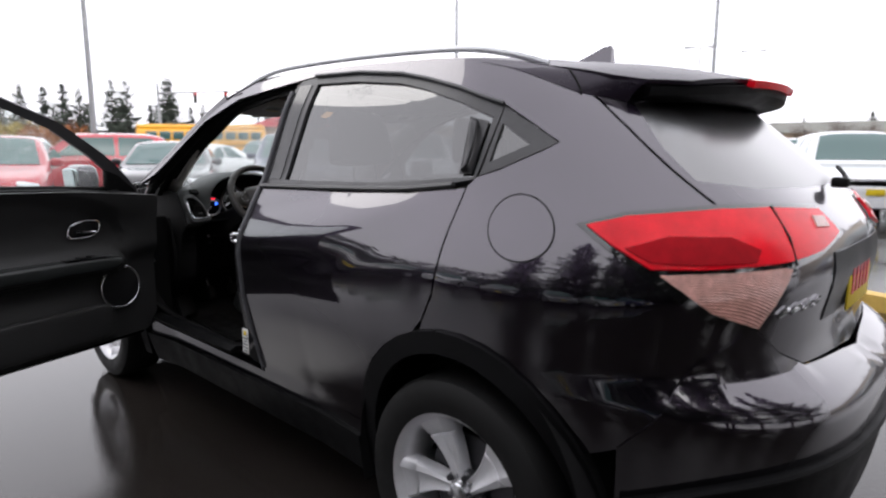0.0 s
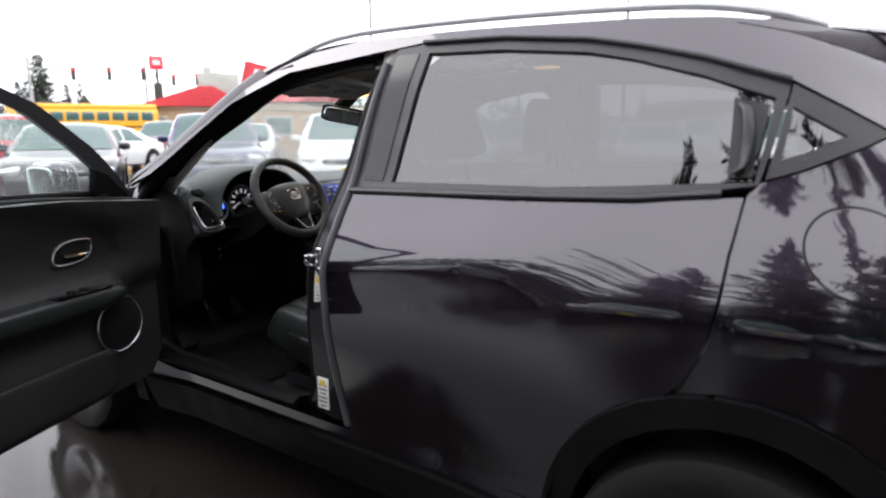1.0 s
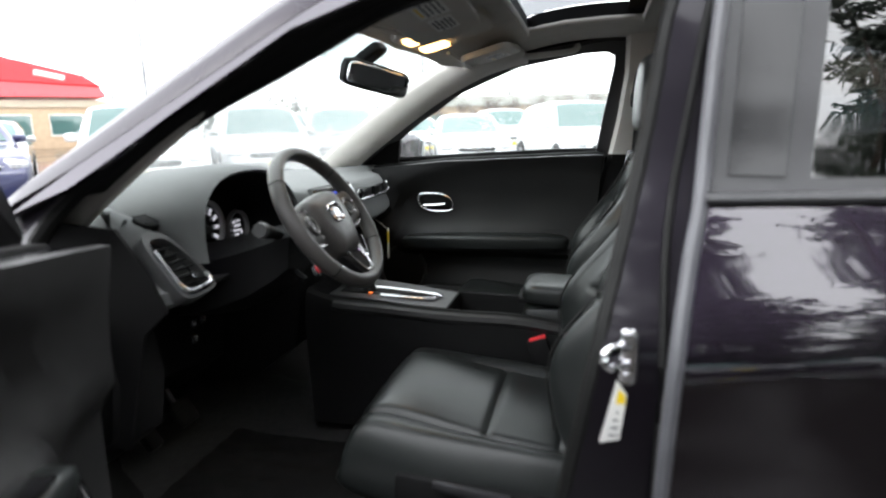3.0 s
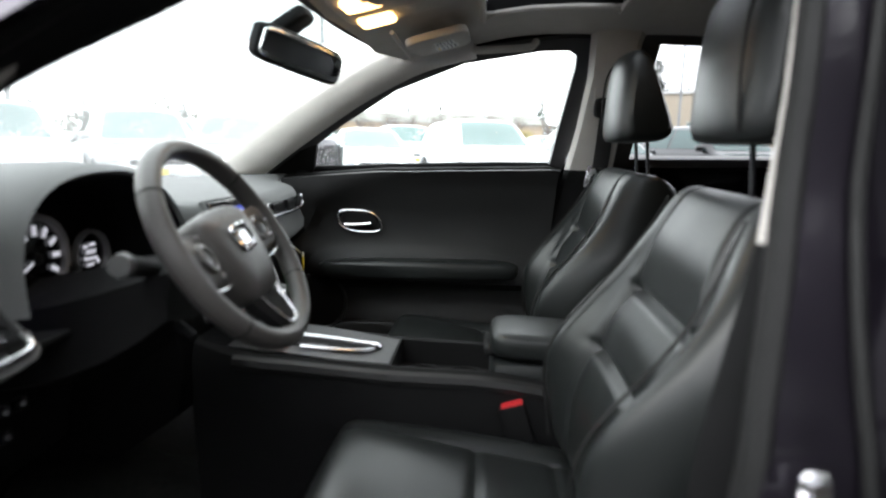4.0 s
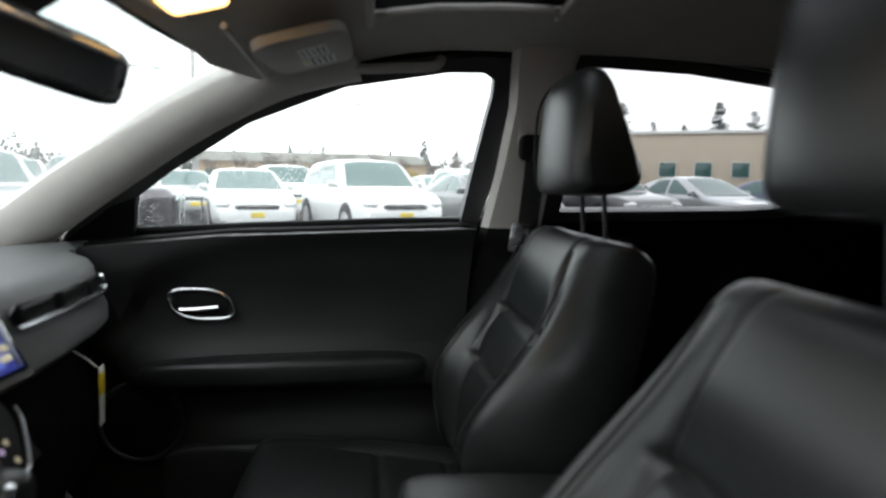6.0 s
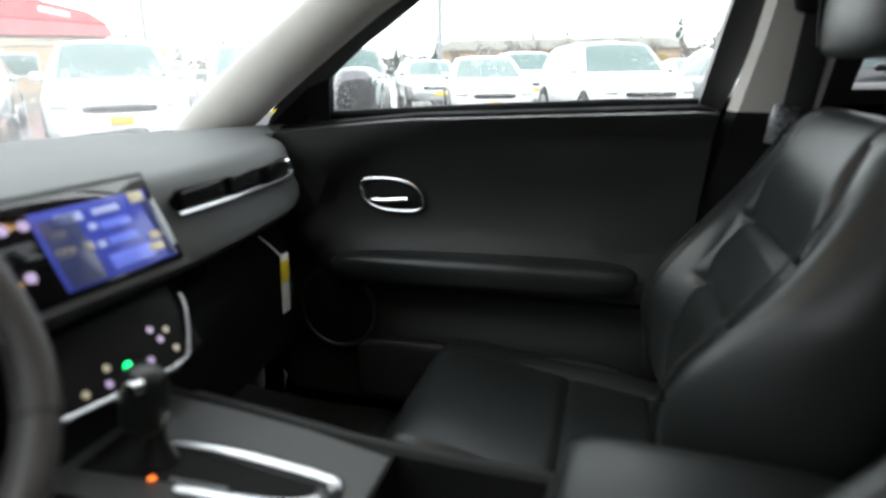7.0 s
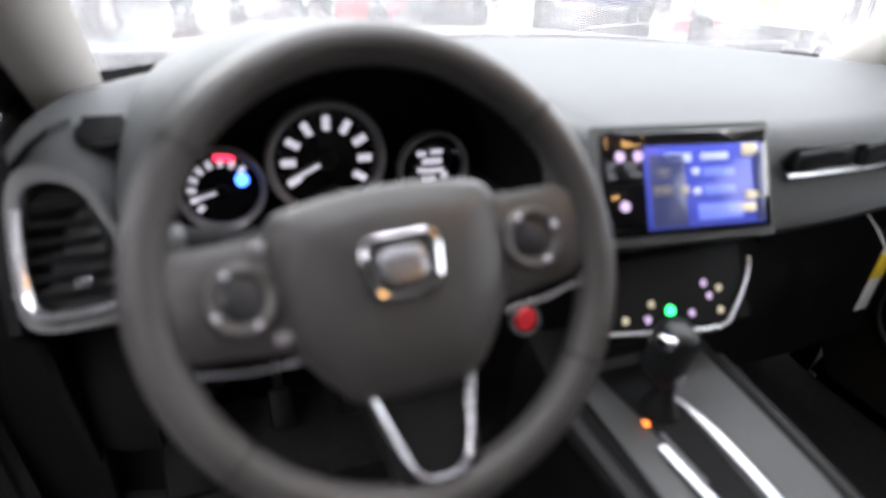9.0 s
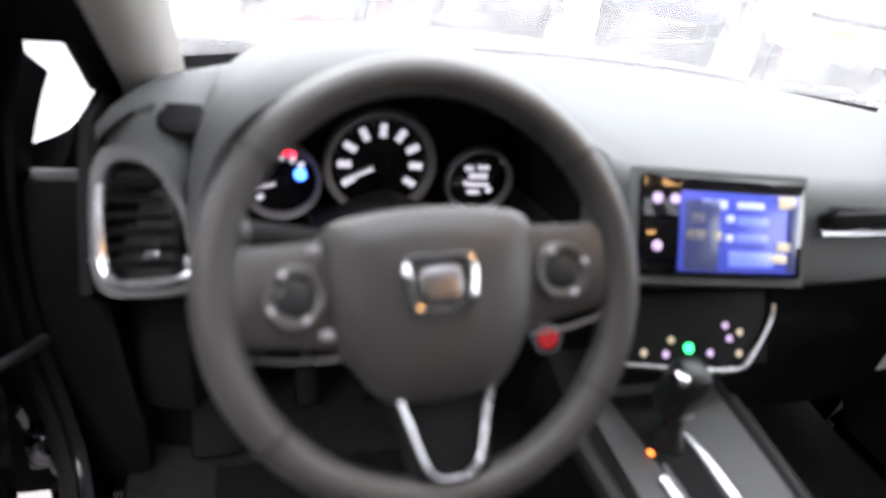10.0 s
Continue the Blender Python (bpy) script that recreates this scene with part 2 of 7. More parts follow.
def pane(name, tint, rain=0.0, gloss_rough=0.0, gloss=0.05, veil=0.0, beads=0.0):
    """Thin glass: it lets light through by its tint and mirrors by its angle; rain adds beads that bend the light."""
    m = bpy.data.materials.new(name)
    m.use_nodes = True
    nt = m.node_tree
    for n in list(nt.nodes):
        if n.type != "OUTPUT_MATERIAL":
            nt.nodes.remove(n)
    out = [n for n in nt.nodes if n.type == "OUTPUT_MATERIAL"][0]
    tr = nt.nodes.new("ShaderNodeBsdfTransparent")
    tr.inputs["Color"].default_value = (*tint, 1)
    gl = nt.nodes.new("ShaderNodeBsdfGlossy")
    gl.inputs["Roughness"].default_value = gloss_rough
    lw = nt.nodes.new("ShaderNodeLayerWeight")
    lw.inputs["Blend"].default_value = 0.5
    pw = nt.nodes.new("ShaderNodeMath")
    pw.operation = "POWER"
    pw.inputs[1].default_value = 4.0
    fr = nt.nodes.new("ShaderNodeMapRange")
    fr.inputs["To Min"].default_value = gloss
    fr.inputs["To Max"].default_value = 1.0
    nt.links.new(lw.outputs["Facing"], pw.inputs[0])
    nt.links.new(pw.outputs[0], fr.inputs["Value"])
    mix = nt.nodes.new("ShaderNodeMixShader")
    nt.links.new(fr.outputs[0], mix.inputs["Fac"])
    nt.links.new(gl.outputs[0], mix.inputs[2])
    last = tr
    if beads:
        co = nt.nodes.new("ShaderNodeTexCoord")
        v = nt.nodes.new("ShaderNodeTexVoronoi")
        v.inputs["Scale"].default_value = 120
        n = nt.nodes.new("ShaderNodeTexNoise")
        n.inputs["Scale"].default_value = 8
        n.inputs["Detail"].default_value = 4
        less = nt.nodes.new("ShaderNodeMath")
        less.operation = "SUBTRACT"
        top = nt.nodes.new("ShaderNodeMath")
        top.operation = "MAXIMUM"
        top.inputs[1].default_value = 0.0
        half = nt.nodes.new("ShaderNodeMapRange")
        half.inputs["From Min"].default_value = 0.45
        half.inputs["From Max"].default_value = 0.75
        half.inputs["To Max"].default_value = 0.45
        bp = nt.nodes.new("ShaderNodeBump")
        bp.inputs["Strength"].default_value = beads
        bp.inputs["Distance"].default_value = 0.004
        for s in (v, n):
            nt.links.new(co.outputs["Object"], s.inputs["Vector"])
        nt.links.new(n.outputs["Fac"], half.inputs["Value"])
        nt.links.new(half.outputs[0], less.inputs[0])
        nt.links.new(v.outputs["Distance"], less.inputs[1])
        nt.links.new(less.outputs[0], top.inputs[0])
        nt.links.new(top.outputs[0], bp.inputs["Height"])
        nt.links.new(bp.outputs[0], gl.inputs["Normal"])
    if rain:
        co = nt.nodes.new("ShaderNodeTexCoord")
        v = nt.nodes.new("ShaderNodeTexVoronoi")
        v.inputs["Scale"].default_value = 150
        n = nt.nodes.new("ShaderNodeTexNoise")
        n.inputs["Scale"].default_value = 9
        n.inputs["Detail"].default_value = 5
        thr = nt.nodes.new("ShaderNodeMapRange")
        thr.inputs["From Min"].default_value = 0.38
        thr.inputs["From Max"].default_value = 0.68
        thr.inputs["To Max"].default_value = 0.44 * rain
        less = nt.nodes.new("ShaderNodeMath")
        less.operation = "SUBTRACT"
        big = nt.nodes.new("ShaderNodeMath")
        big.operation = "GREATER_THAN"
        big.inputs[1].default_value = 0.0
        bp = nt.nodes.new("ShaderNodeBump")
        bp.inputs["Strength"].default_value = 1.0
        bp.inputs["Distance"].default_value = 0.004
        milk = nt.nodes.new("ShaderNodeBsdfTranslucent")
        milk.inputs["Color"].default_value = (0.9, 0.93, 0.93, 1)
        rf = nt.nodes.new("ShaderNodeMixShader")
        rf.inputs["Fac"].default_value = 0.5
        haze = nt.nodes.new("ShaderNodeMixShader")
        haze.inputs["Fac"].default_value = veil
        nt.links.new(tr.outputs[0], rf.inputs[1])
        nt.links.new(milk.outputs[0], rf.inputs[2])
        nt.links.new(tr.outputs[0], haze.inputs[1])
        nt.links.new(milk.outputs[0], haze.inputs[2])
        m2 = nt.nodes.new("ShaderNodeMixShader")
        for s in (v, n):
            nt.links.new(co.outputs["Object"], s.inputs["Vector"])
        nt.links.new(n.outputs["Fac"], thr.inputs["Value"])
        nt.links.new(thr.outputs[0], less.inputs[0])
        nt.links.new(v.outputs["Distance"], less.inputs[1])
        nt.links.new(less.outputs[0], big.inputs[0])
        nt.links.new(less.outputs[0], bp.inputs["Height"])
        nt.links.new(bp.outputs[0], gl.inputs["Normal"])
        nt.links.new(big.outputs[0], m2.inputs["Fac"])
        nt.links.new(haze.outputs[0], m2.inputs[1])
        nt.links.new(rf.outputs[0], m2.inputs[2])
        last = m2
    nt.links.new(last.outputs[0], mix.inputs[1])
    nt.links.new(mix.outputs[0], out.inputs["Surface"])
    return m


PAINT = drops(material("dark_plum_paint", (0.024, 0.018, 0.029), 0.30, 1.0, 1.0, vary=0.12, vary_scale=3, coat_rough=0.03, spec=0.0), 170, 0.22, cover=0.70)
PAINT.node_tree.nodes["Principled BSDF"].inputs["Coat IOR"].default_value = 1.85
WETPAINT = drops(material("rain_beaded_plum_paint", (0.018, 0.0125, 0.023), 0.42, 0.25, 0.22, vary=0.12, vary_scale=3, coat_rough=0.16, spec=0.25), 140, 0.75, cover=0.50, size=0.40)
WETPAINT.node_tree.nodes["Principled BSDF"].inputs["Coat IOR"].default_value = 1.5
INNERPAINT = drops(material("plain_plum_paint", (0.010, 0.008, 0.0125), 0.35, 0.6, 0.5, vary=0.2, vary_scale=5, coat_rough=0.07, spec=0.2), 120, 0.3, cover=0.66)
TRIM = material("satin_black_trim", (0.026, 0.026, 0.028), 0.36, spec=0.5, bump=(300, 0.05), rough_vary=0.06, vary=0.15)
# light grey stands in for sky reflected along the plum door edge
SKYLITEDGE = drops(material("wet_skylit_door_edge", (0.09, 0.09, 0.10), 0.35, spec=0.5, vary=0.2), 120, 0.5, into=("Normal",), cover=0.5, size=0.36)
WETTRIM = drops(material("rain_beaded_black_trim", (0.045, 0.045, 0.048), 0.42, spec=0.5, vary=0.15), 120, 0.6, into=("Normal",), cover=0.48, size=0.36)
CLAD = material("grained_black_plastic", (0.0045, 0.0045, 0.005), 0.55, spec=0.12, bump=(500, 0.25), vary=0.25, vary_scale=9, rough_vary=0.12)
RUBBER = material("rubber", (0.008, 0.008, 0.008), 0.6, spec=0.2, bump=(260, 0.2), vary=0.2, vary_scale=14, rough_vary=0.15)
ALLOY = material("silver_alloy", (0.62, 0.62, 0.64), 0.35, 0.35, vary=0.08, vary_scale=12, rough_vary=0.08)
DARKMETAL = material("dark_metal", (0.06, 0.06, 0.065), 0.45, 0.8, vary=0.25, vary_scale=20)
CHROME = material("chrome", (0.78, 0.78, 0.8), 0.09, 1.0, rough_vary=0.04)
SATIN = material("satin_chrome", (0.6, 0.6, 0.62), 0.25, 1.0, rough_vary=0.05)
TINT = pane("tinted_glass", (0.065, 0.068, 0.072), gloss=0.16, beads=0.5)
GLOSSPLATE = drops(material("rain_beaded_gloss_black", (0.012, 0.012, 0.013), 0.12, spec=0.5), 120, 0.6, into=("Normal",), cover=0.5, size=0.36)
REARGLASS = pane("rain_filmed_tinted_glass", (0.065, 0.068, 0.072), gloss=0.24, gloss_rough=0.28, beads=0.4)
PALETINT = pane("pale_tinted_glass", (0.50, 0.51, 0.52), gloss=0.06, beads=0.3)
CLEAR = pane("window_glass", (0.88, 0.93, 0.91), rain=0.75, veil=0.07)
SCREEN_GLASS = pane("windscreen_glass", (0.88, 0.93, 0.91), rain=0.9, veil=0.13)
# beaded mirror; its dim teal colour stands in for reflected dark trees
TREEMIRROR = drops(material("wet_tree_dimmed_mirror", (0.40, 0.47, 0.47), 0.05, 1.0, rough_vary=0.04), 150, 0.5, into=("Normal",), cover=0.5)
MIRROR = material("mirror_silvering", (0.85, 0.86, 0.87), 0.02, 1.0)
# a faint glow is put into the red lens to make it more saturated
REDLENS = material("red_lens", (0.68, 0.003, 0.014), 0.25, coat=0.12, spec=0.2, bump=(60, 0.05), vary=0.25, vary_scale=7, emit=0.10, emit_color=(1.0, 0.01, 0.03))
CLEARLENS = material("pinkish_clear_lens", (0.60, 0.30, 0.25), 0.18, coat=0.8, vary=0.3, vary_scale=40)
_w = CLEARLENS.node_tree.nodes.new("ShaderNodeTexWave")
_w.inputs["Scale"].default_value = 85
_w.inputs["Distortion"].default_value = 0.6
_w.bands_direction = "DIAGONAL"
_wb = CLEARLENS.node_tree.nodes.new("ShaderNodeBump")
_wb.inputs["Strength"].default_value = 0.5
_wb.inputs["Distance"].default_value = 0.004
_wc = CLEARLENS.node_tree.nodes.new("ShaderNodeTexCoord")
CLEARLENS.node_tree.links.new(_wc.outputs["Object"], _w.inputs["Vector"])
CLEARLENS.node_tree.links.new(_w.outputs["Fac"], _wb.inputs["Height"])
CLEARLENS.node_tree.links.new(_wb.outputs[0], CLEARLENS.node_tree.nodes["Principled BSDF"].inputs["Normal"])
LEATHER = material("black_leather", (0.016, 0.018, 0.018), 0.34, spec=0.42, bump=(420, 0.14), vary=0.15, vary_scale=5, rough_vary=0.06)
SEAM = material("black_stitching", (0.006, 0.006, 0.006), 0.7, bump=(700, 0.4), vary=0.3)
DASHGREY = material("soft_grey_dash_skin", (0.105, 0.108, 0.109), 0.6, spec=0.25, bump=(600, 0.3), vary=0.08, vary_scale=7, rough_vary=0.06)
PANEL = material("charcoal_door_skin", (0.019, 0.019, 0.0195), 0.52, spec=0.35, bump=(600, 0.3), vary=0.15, vary_scale=7, rough_vary=0.08)
SOFTBLACK = material("matt_black_plastic", (0.009, 0.009, 0.0095), 0.7, spec=0.15, bump=(700, 0.2), vary=0.2, vary_scale=10, rough_vary=0.1)
PIANO = material("gloss_black_panel", (0.004, 0.004, 0.005), 0.08, coat=1.0, rough_vary=0.04)
LINER = material("pale_headliner_cloth", (0.54, 0.52, 0.485), 0.9, bump=(900, 0.5), vary=0.06, vary_scale=12)
PILLAR = material("beige_pillar_plastic", (0.56, 0.535, 0.50), 0.6, bump=(700, 0.2), vary=0.05, vary_scale=9)
CARPET = material("black_carpet", (0.019, 0.019, 0.019), 0.95, bump=(900, 1.0), vary=0.35, vary_scale=60)
BELT = material("seat_belt_webbing", (0.02, 0.02, 0.021), 0.7, bump=(800, 0.6), vary=0.2, vary_scale=40)
WARM = material("warm_lamp_lens", (1.0, 0.75, 0.45), 0.3, emit=5.0, emit_color=(1.0, 0.55, 0.2))
WHITEMARK = material("white_marking", (0.6, 0.6, 0.62), 0.5, emit=0.3, emit_color=(0.85, 0.82, 0.95))
BLUELED = material("blue_lamp", (0.05, 0.15, 0.9), 0.3, emit=3.0, emit_color=(0.05, 0.18, 1.0))
REDLED = material("red_lamp", (0.9, 0.03, 0.05), 0.3, emit=2.5, emit_color=(1.0, 0.02, 0.05))
GREENLED = material("green_lamp", (0.05, 0.8, 0.2), 0.3, emit=2.5, emit_color=(0.02, 1.0, 0.2))
ORANGELED = material("orange_lamp", (0.9, 0.25, 0.05), 0.3, emit=1.5, emit_color=(1.0, 0.2, 0.03))
SCREENBLUE = material("lit_blue_display", (0.05, 0.07, 0.4), 0.2, emit=0.14, emit_color=(0.10, 0.13, 0.75))
SCREENPALE = material("lit_pale_display", (0.5, 0.55, 0.9), 0.2, emit=0.16, emit_color=(0.5, 0.6, 1.0))
SCREENPALEBLUE = material("lit_light_blue_display", (0.15, 0.2, 0.8), 0.2, emit=0.20, emit_color=(0.22, 0.30, 1.0))
SCREENDIM = material("dim_navy_display", (0.03, 0.04, 0.12), 0.2, emit=0.07, emit_color=(0.2, 0.22, 0.45))
SCREENSAND = material("lit_sand_display", (0.6, 0.55, 0.4), 0.2, emit=0.13, emit_color=(0.9, 0.75, 0.5))
SCREENPURPLE = material("lit_violet_keys", (0.5, 0.4, 0.6), 0.2, emit=0.29, emit_color=(0.7, 0.5, 0.85))
REDPLASTIC = material("red_plastic", (0.65, 0.03, 0.04), 0.35, vary=0.08)
YELLOW = material("yellow_card", (0.75, 0.55, 0.02), 0.5, vary=0.08, vary_scale=20)
PAPER = material("white_card", (0.72, 0.72, 0.70), 0.6, vary=0.05, vary_scale=20)
WHEELSKIN = material("charcoal_wheel_leather", (0.060, 0.056, 0.054), 0.36, bump=(520, 0.3), vary=0.12, vary_scale=6, rough_vary=0.06)
CONGREY = material("dark_grey_console_skin", (0.065, 0.066, 0.067), 0.45, bump=(600, 0.25), vary=0.1, vary_scale=8, rough_vary=0.06)
INK = material("grey_print", (0.12, 0.12, 0.13), 0.6, vary=0.2)
# ---- ground ----
def asphalt():
    m = material("wet_asphalt", (0.045, 0.045, 0.048), 0.2)
    nt = m.node_tree
    b = nt.nodes["Principled BSDF"]
    co = nt.nodes.new("ShaderNodeTexCoord")
    big = nt.nodes.new("ShaderNodeTexNoise")
    big.inputs["Scale"].default_value = 0.35
    big.inputs["Detail"].default_value = 6
    fine = nt.nodes.new("ShaderNodeTexNoise")
    fine.inputs["Scale"].default_value = 140
    fine.inputs["Detail"].default_value = 4
    st = nt.nodes.new("ShaderNodeTexVoronoi")
    st.inputs["Scale"].default_value = 110
    for s in (big, fine, st):
        nt.links.new(co.outputs["Object"], s.inputs["Vector"])
    wet = nt.nodes.new("ShaderNodeMapRange")
    wet.inputs["From Min"].default_value = 0.40
    wet.inputs["From Max"].default_value = 0.56
    nt.links.new(big.outputs["Fac"], wet.inputs["Value"])
    rg = nt.nodes.new("ShaderNodeMapRange")
    rg.inputs["To Min"].default_value = 0.02
    rg.inputs["To Max"].default_value = 0.16
    nt.links.new(wet.outputs[0], rg.inputs["Value"])
    nt.links.new(rg.outputs[0], b.inputs["Roughness"])
    bs = nt.nodes.new("ShaderNodeMapRange")
    bs.inputs["To Min"].default_value = 0.015
    bs.inputs["To Max"].default_value = 0.18
    nt.links.new(wet.outputs[0], bs.inputs["Value"])
    bp = nt.nodes.new("ShaderNodeBump")
    bp.inputs["Distance"].default_value = 0.003
    nt.links.new(bs.outputs[0], bp.inputs["Strength"])
    nt.links.new(st.outputs["Distance"], bp.inputs["Height"])
    nt.links.new(bp.outputs[0], b.inputs["Normal"])
    cr = nt.nodes.new("ShaderNodeMapRange")
    cr.inputs["To Min"].default_value = 0.75
    cr.inputs["To Max"].default_value = 1.35
    nt.links.new(fine.outputs["Fac"], cr.inputs["Value"])
    sc = nt.nodes.new("ShaderNodeVectorMath")
    sc.operation = "SCALE"
    sc.inputs[0].default_value = (0.017, 0.0145, 0.013)
    nt.links.new(cr.outputs[0], sc.inputs["Scale"])
    nt.links.new(sc.outputs[0], b.inputs["Base Color"])
    b.inputs["Specular IOR Level"].default_value = 0.5
    return m


ASPHALT = asphalt()
g = bmesh.new()
bmesh.ops.create_grid(g, x_segments=60, y_segments=60, size=600)
ground = part("ground", g, ASPHALT)
tagged(ground, "wet dark asphalt parking lot with puddles", "ground", kind="structure")
# ---- the dark SUV: its outer skin ----
DARKRED = material("dark_red_lens_louvre", (0.34, 0.002, 0.008), 0.55, spec=0.1, vary=0.2, vary_scale=30)
RAIL = material("silver_roof_rail", (0.72, 0.73, 0.75), 0.3, 0.15, rough_vary=0.06)
CAR = thing("suv", "dark plum compact SUV, wet, driver's door open", "car")

HALF = [(.15, .79), (.3, .836), (.45, .860), (.6, .885), (.75, .904), (.88, .901), (.98, .884), (1.05, .862), (1.12, .832), (1.16, .812), (1.3, .764), (1.45, .710), (1.52, .674), (1.6, .625)]
REAR = [(.15, .74), (.3, .835), (.42, .862), (.55, .880), (.64, .886), (.675, .883), (.70, .870), (.722, .840), (.742, .792), (.765, .777), (.85, .782), (1.0, .800), (1.07, .780), (1.13, .735), (1.2, .66), (1.3, .54), (1.45, .35), (1.52, .25), (1.6, .12)]
SQUARE = [(.15, 2.6), (.5, 3.0), (.9, 3.3), (1.2, 3.1), (1.6, 3.0)]
NOSE = [(.15, 3.25), (.3, 3.38), (.5, 3.44), (.7, 3.43), (.85, 3.38), (.95, 3.25), (1.05, 2.95), (1.2, 2.6)]
Q0, QF, QS = 0.25, 2.45, 0.95
Q_REAR = Q0 - QS * math.pi / 2
Q_NOSE = QF + QS * math.pi / 2


def crease(q):
    """Height of the sharp line along the doors."""
    return spline(q, [(-.2, 1.25), (-.05, 1.200), (.2, 1.118), (.45, 1.045), (.65, 1.005), (1.02, .940), (1.1, .928), (1.5, .895), (2.3, .86)])


def hull(q, z, out=0.0, plain=False):
    """The left side of the body: q runs along it in metres (y on the flank, then round the corners), z is the height."""
    q, z = np.asarray(q, float), np.asarray(z, float)
    w = spline(z, HALF)
    n = spline(z, SQUARE)
    w = w + 0.012 * np.exp(-((z - 0.98) / 0.09) ** 2) * np.exp(-((q + 0.1) / 0.45) ** 2)
    w = w + (0.016 * np.clip(1 - np.sqrt((z - crease(q)) ** 2 + 0.006 ** 2) / 0.11, 0, 1) - 0.006) * np.clip((q + 0.02) / 0.62, 0, 1) * np.clip((2.2 - q) / 0.3, 0, 1)
    w = w - 0.085 * np.clip((q - 2.12) / 0.22, 0, 1) * np.clip((z - 0.70) / 0.2, 0, 1)
    w = w - 0.032 * np.clip((0.86 - z) / 0.42, 0, 1) ** 1.2 * np.clip((q - 0.30) / 0.4, 0, 1) * np.clip((2.2 - q) / 0.3, 0, 1)
    long_r = spline(z, REAR) + Q0
    long_f = spline(z, NOSE) - QF
    pr = np.clip((Q0 - q) / QS, 0, math.pi / 2)
    pf = np.clip((q - QF) / QS, 0, math.pi / 2)
    w = w + out
    rr = ((np.cos(pr) / w) ** n + (np.sin(pr) / (long_r + out)) ** n) ** (-1 / n)
    rf = ((np.cos(pf) / w) ** 2.8 + (np.sin(pf) / (long_f + out)) ** 2.8) ** (-1 / 2.8)
    x = np.where(q < Q0, -rr * np.cos(pr), np.where(q > QF, -rf * np.cos(pf), -w))
    y = np.where(q < Q0, Q0 - rr * np.sin(pr), np.where(q > QF, QF + rf * np.sin(pf), q))
    if not plain:
        y = y - 0.017 * (y + 1.1)
    return np.stack([x, y, z + 0 * x], -1)


def skin(out):
    return lambda u, v: hull(u, v, out)


def along(y, z):
    """The q of a place y on the flank."""
    if Q0 <= y <= QF:
        return y
    qs = np.linspace(Q_REAR, Q_NOSE, 900)
    return float(np.interp(y, hull(qs, qs * 0 + z, plain=True)[:, 1], qs))


def yz(*pts):
    return [(along(y, z), z) for y, z in pts]


def yt(*pts):
    """q and height of places by their true y on the flank."""
    return [((y + .0187) / .983, z) for y, z in pts]


def arch(yc, a, b, zc=0.36, n=22, low=0.2):
    """Points of a wheel arch, front to rear."""
    t0 = math.asin(max(-1, (low - zc) / b))
    return yz(*[(yc + a * math.cos(t), zc + b * math.sin(t)) for t in np.linspace(t0, math.pi - t0, n)])


HUB_R, HUB_F = -0.06, 2.58
AR, AF = -0.035, 2.56
EDGE = [(-.45, 1.40), (-.25, 1.47), (-.1, 1.508), (0, 1.525), (.5, 1.56), (.9, 1.568), (1.3, 1.545), (1.55, 1.455), (1.76, 1.335), (2.15, 1.11), (2.3, 1.03)]


def edge(y):
    return float(spline(y, EDGE))


BELT_L = [(1.005, 1.135), (.7, 1.142), (.4, 1.15), (.2, 1.158), (-.01, 1.18)]
FRAME_TOP = [(-.06, 1.395), (.10, 1.445), (.37, 1.507), (.6, 1.53), (.86, 1.537)]
OPENING = yt((1.06, 1.10), (1.03, 1.25), (1.01, 1.38), (.985, 1.47), (.995, 1.503), (1.08, 1.512), (1.38, 1.472), (1.63, 1.382), (1.84, 1.252), (2.0, 1.135), (2.07, 1.0), (2.09, .7), (2.05, .52), (1.93, .45),
             (1.6, .43), (1.3, .42), (1.20, .46), (1.16, .58), (1.13, .74), (1.10, .91))


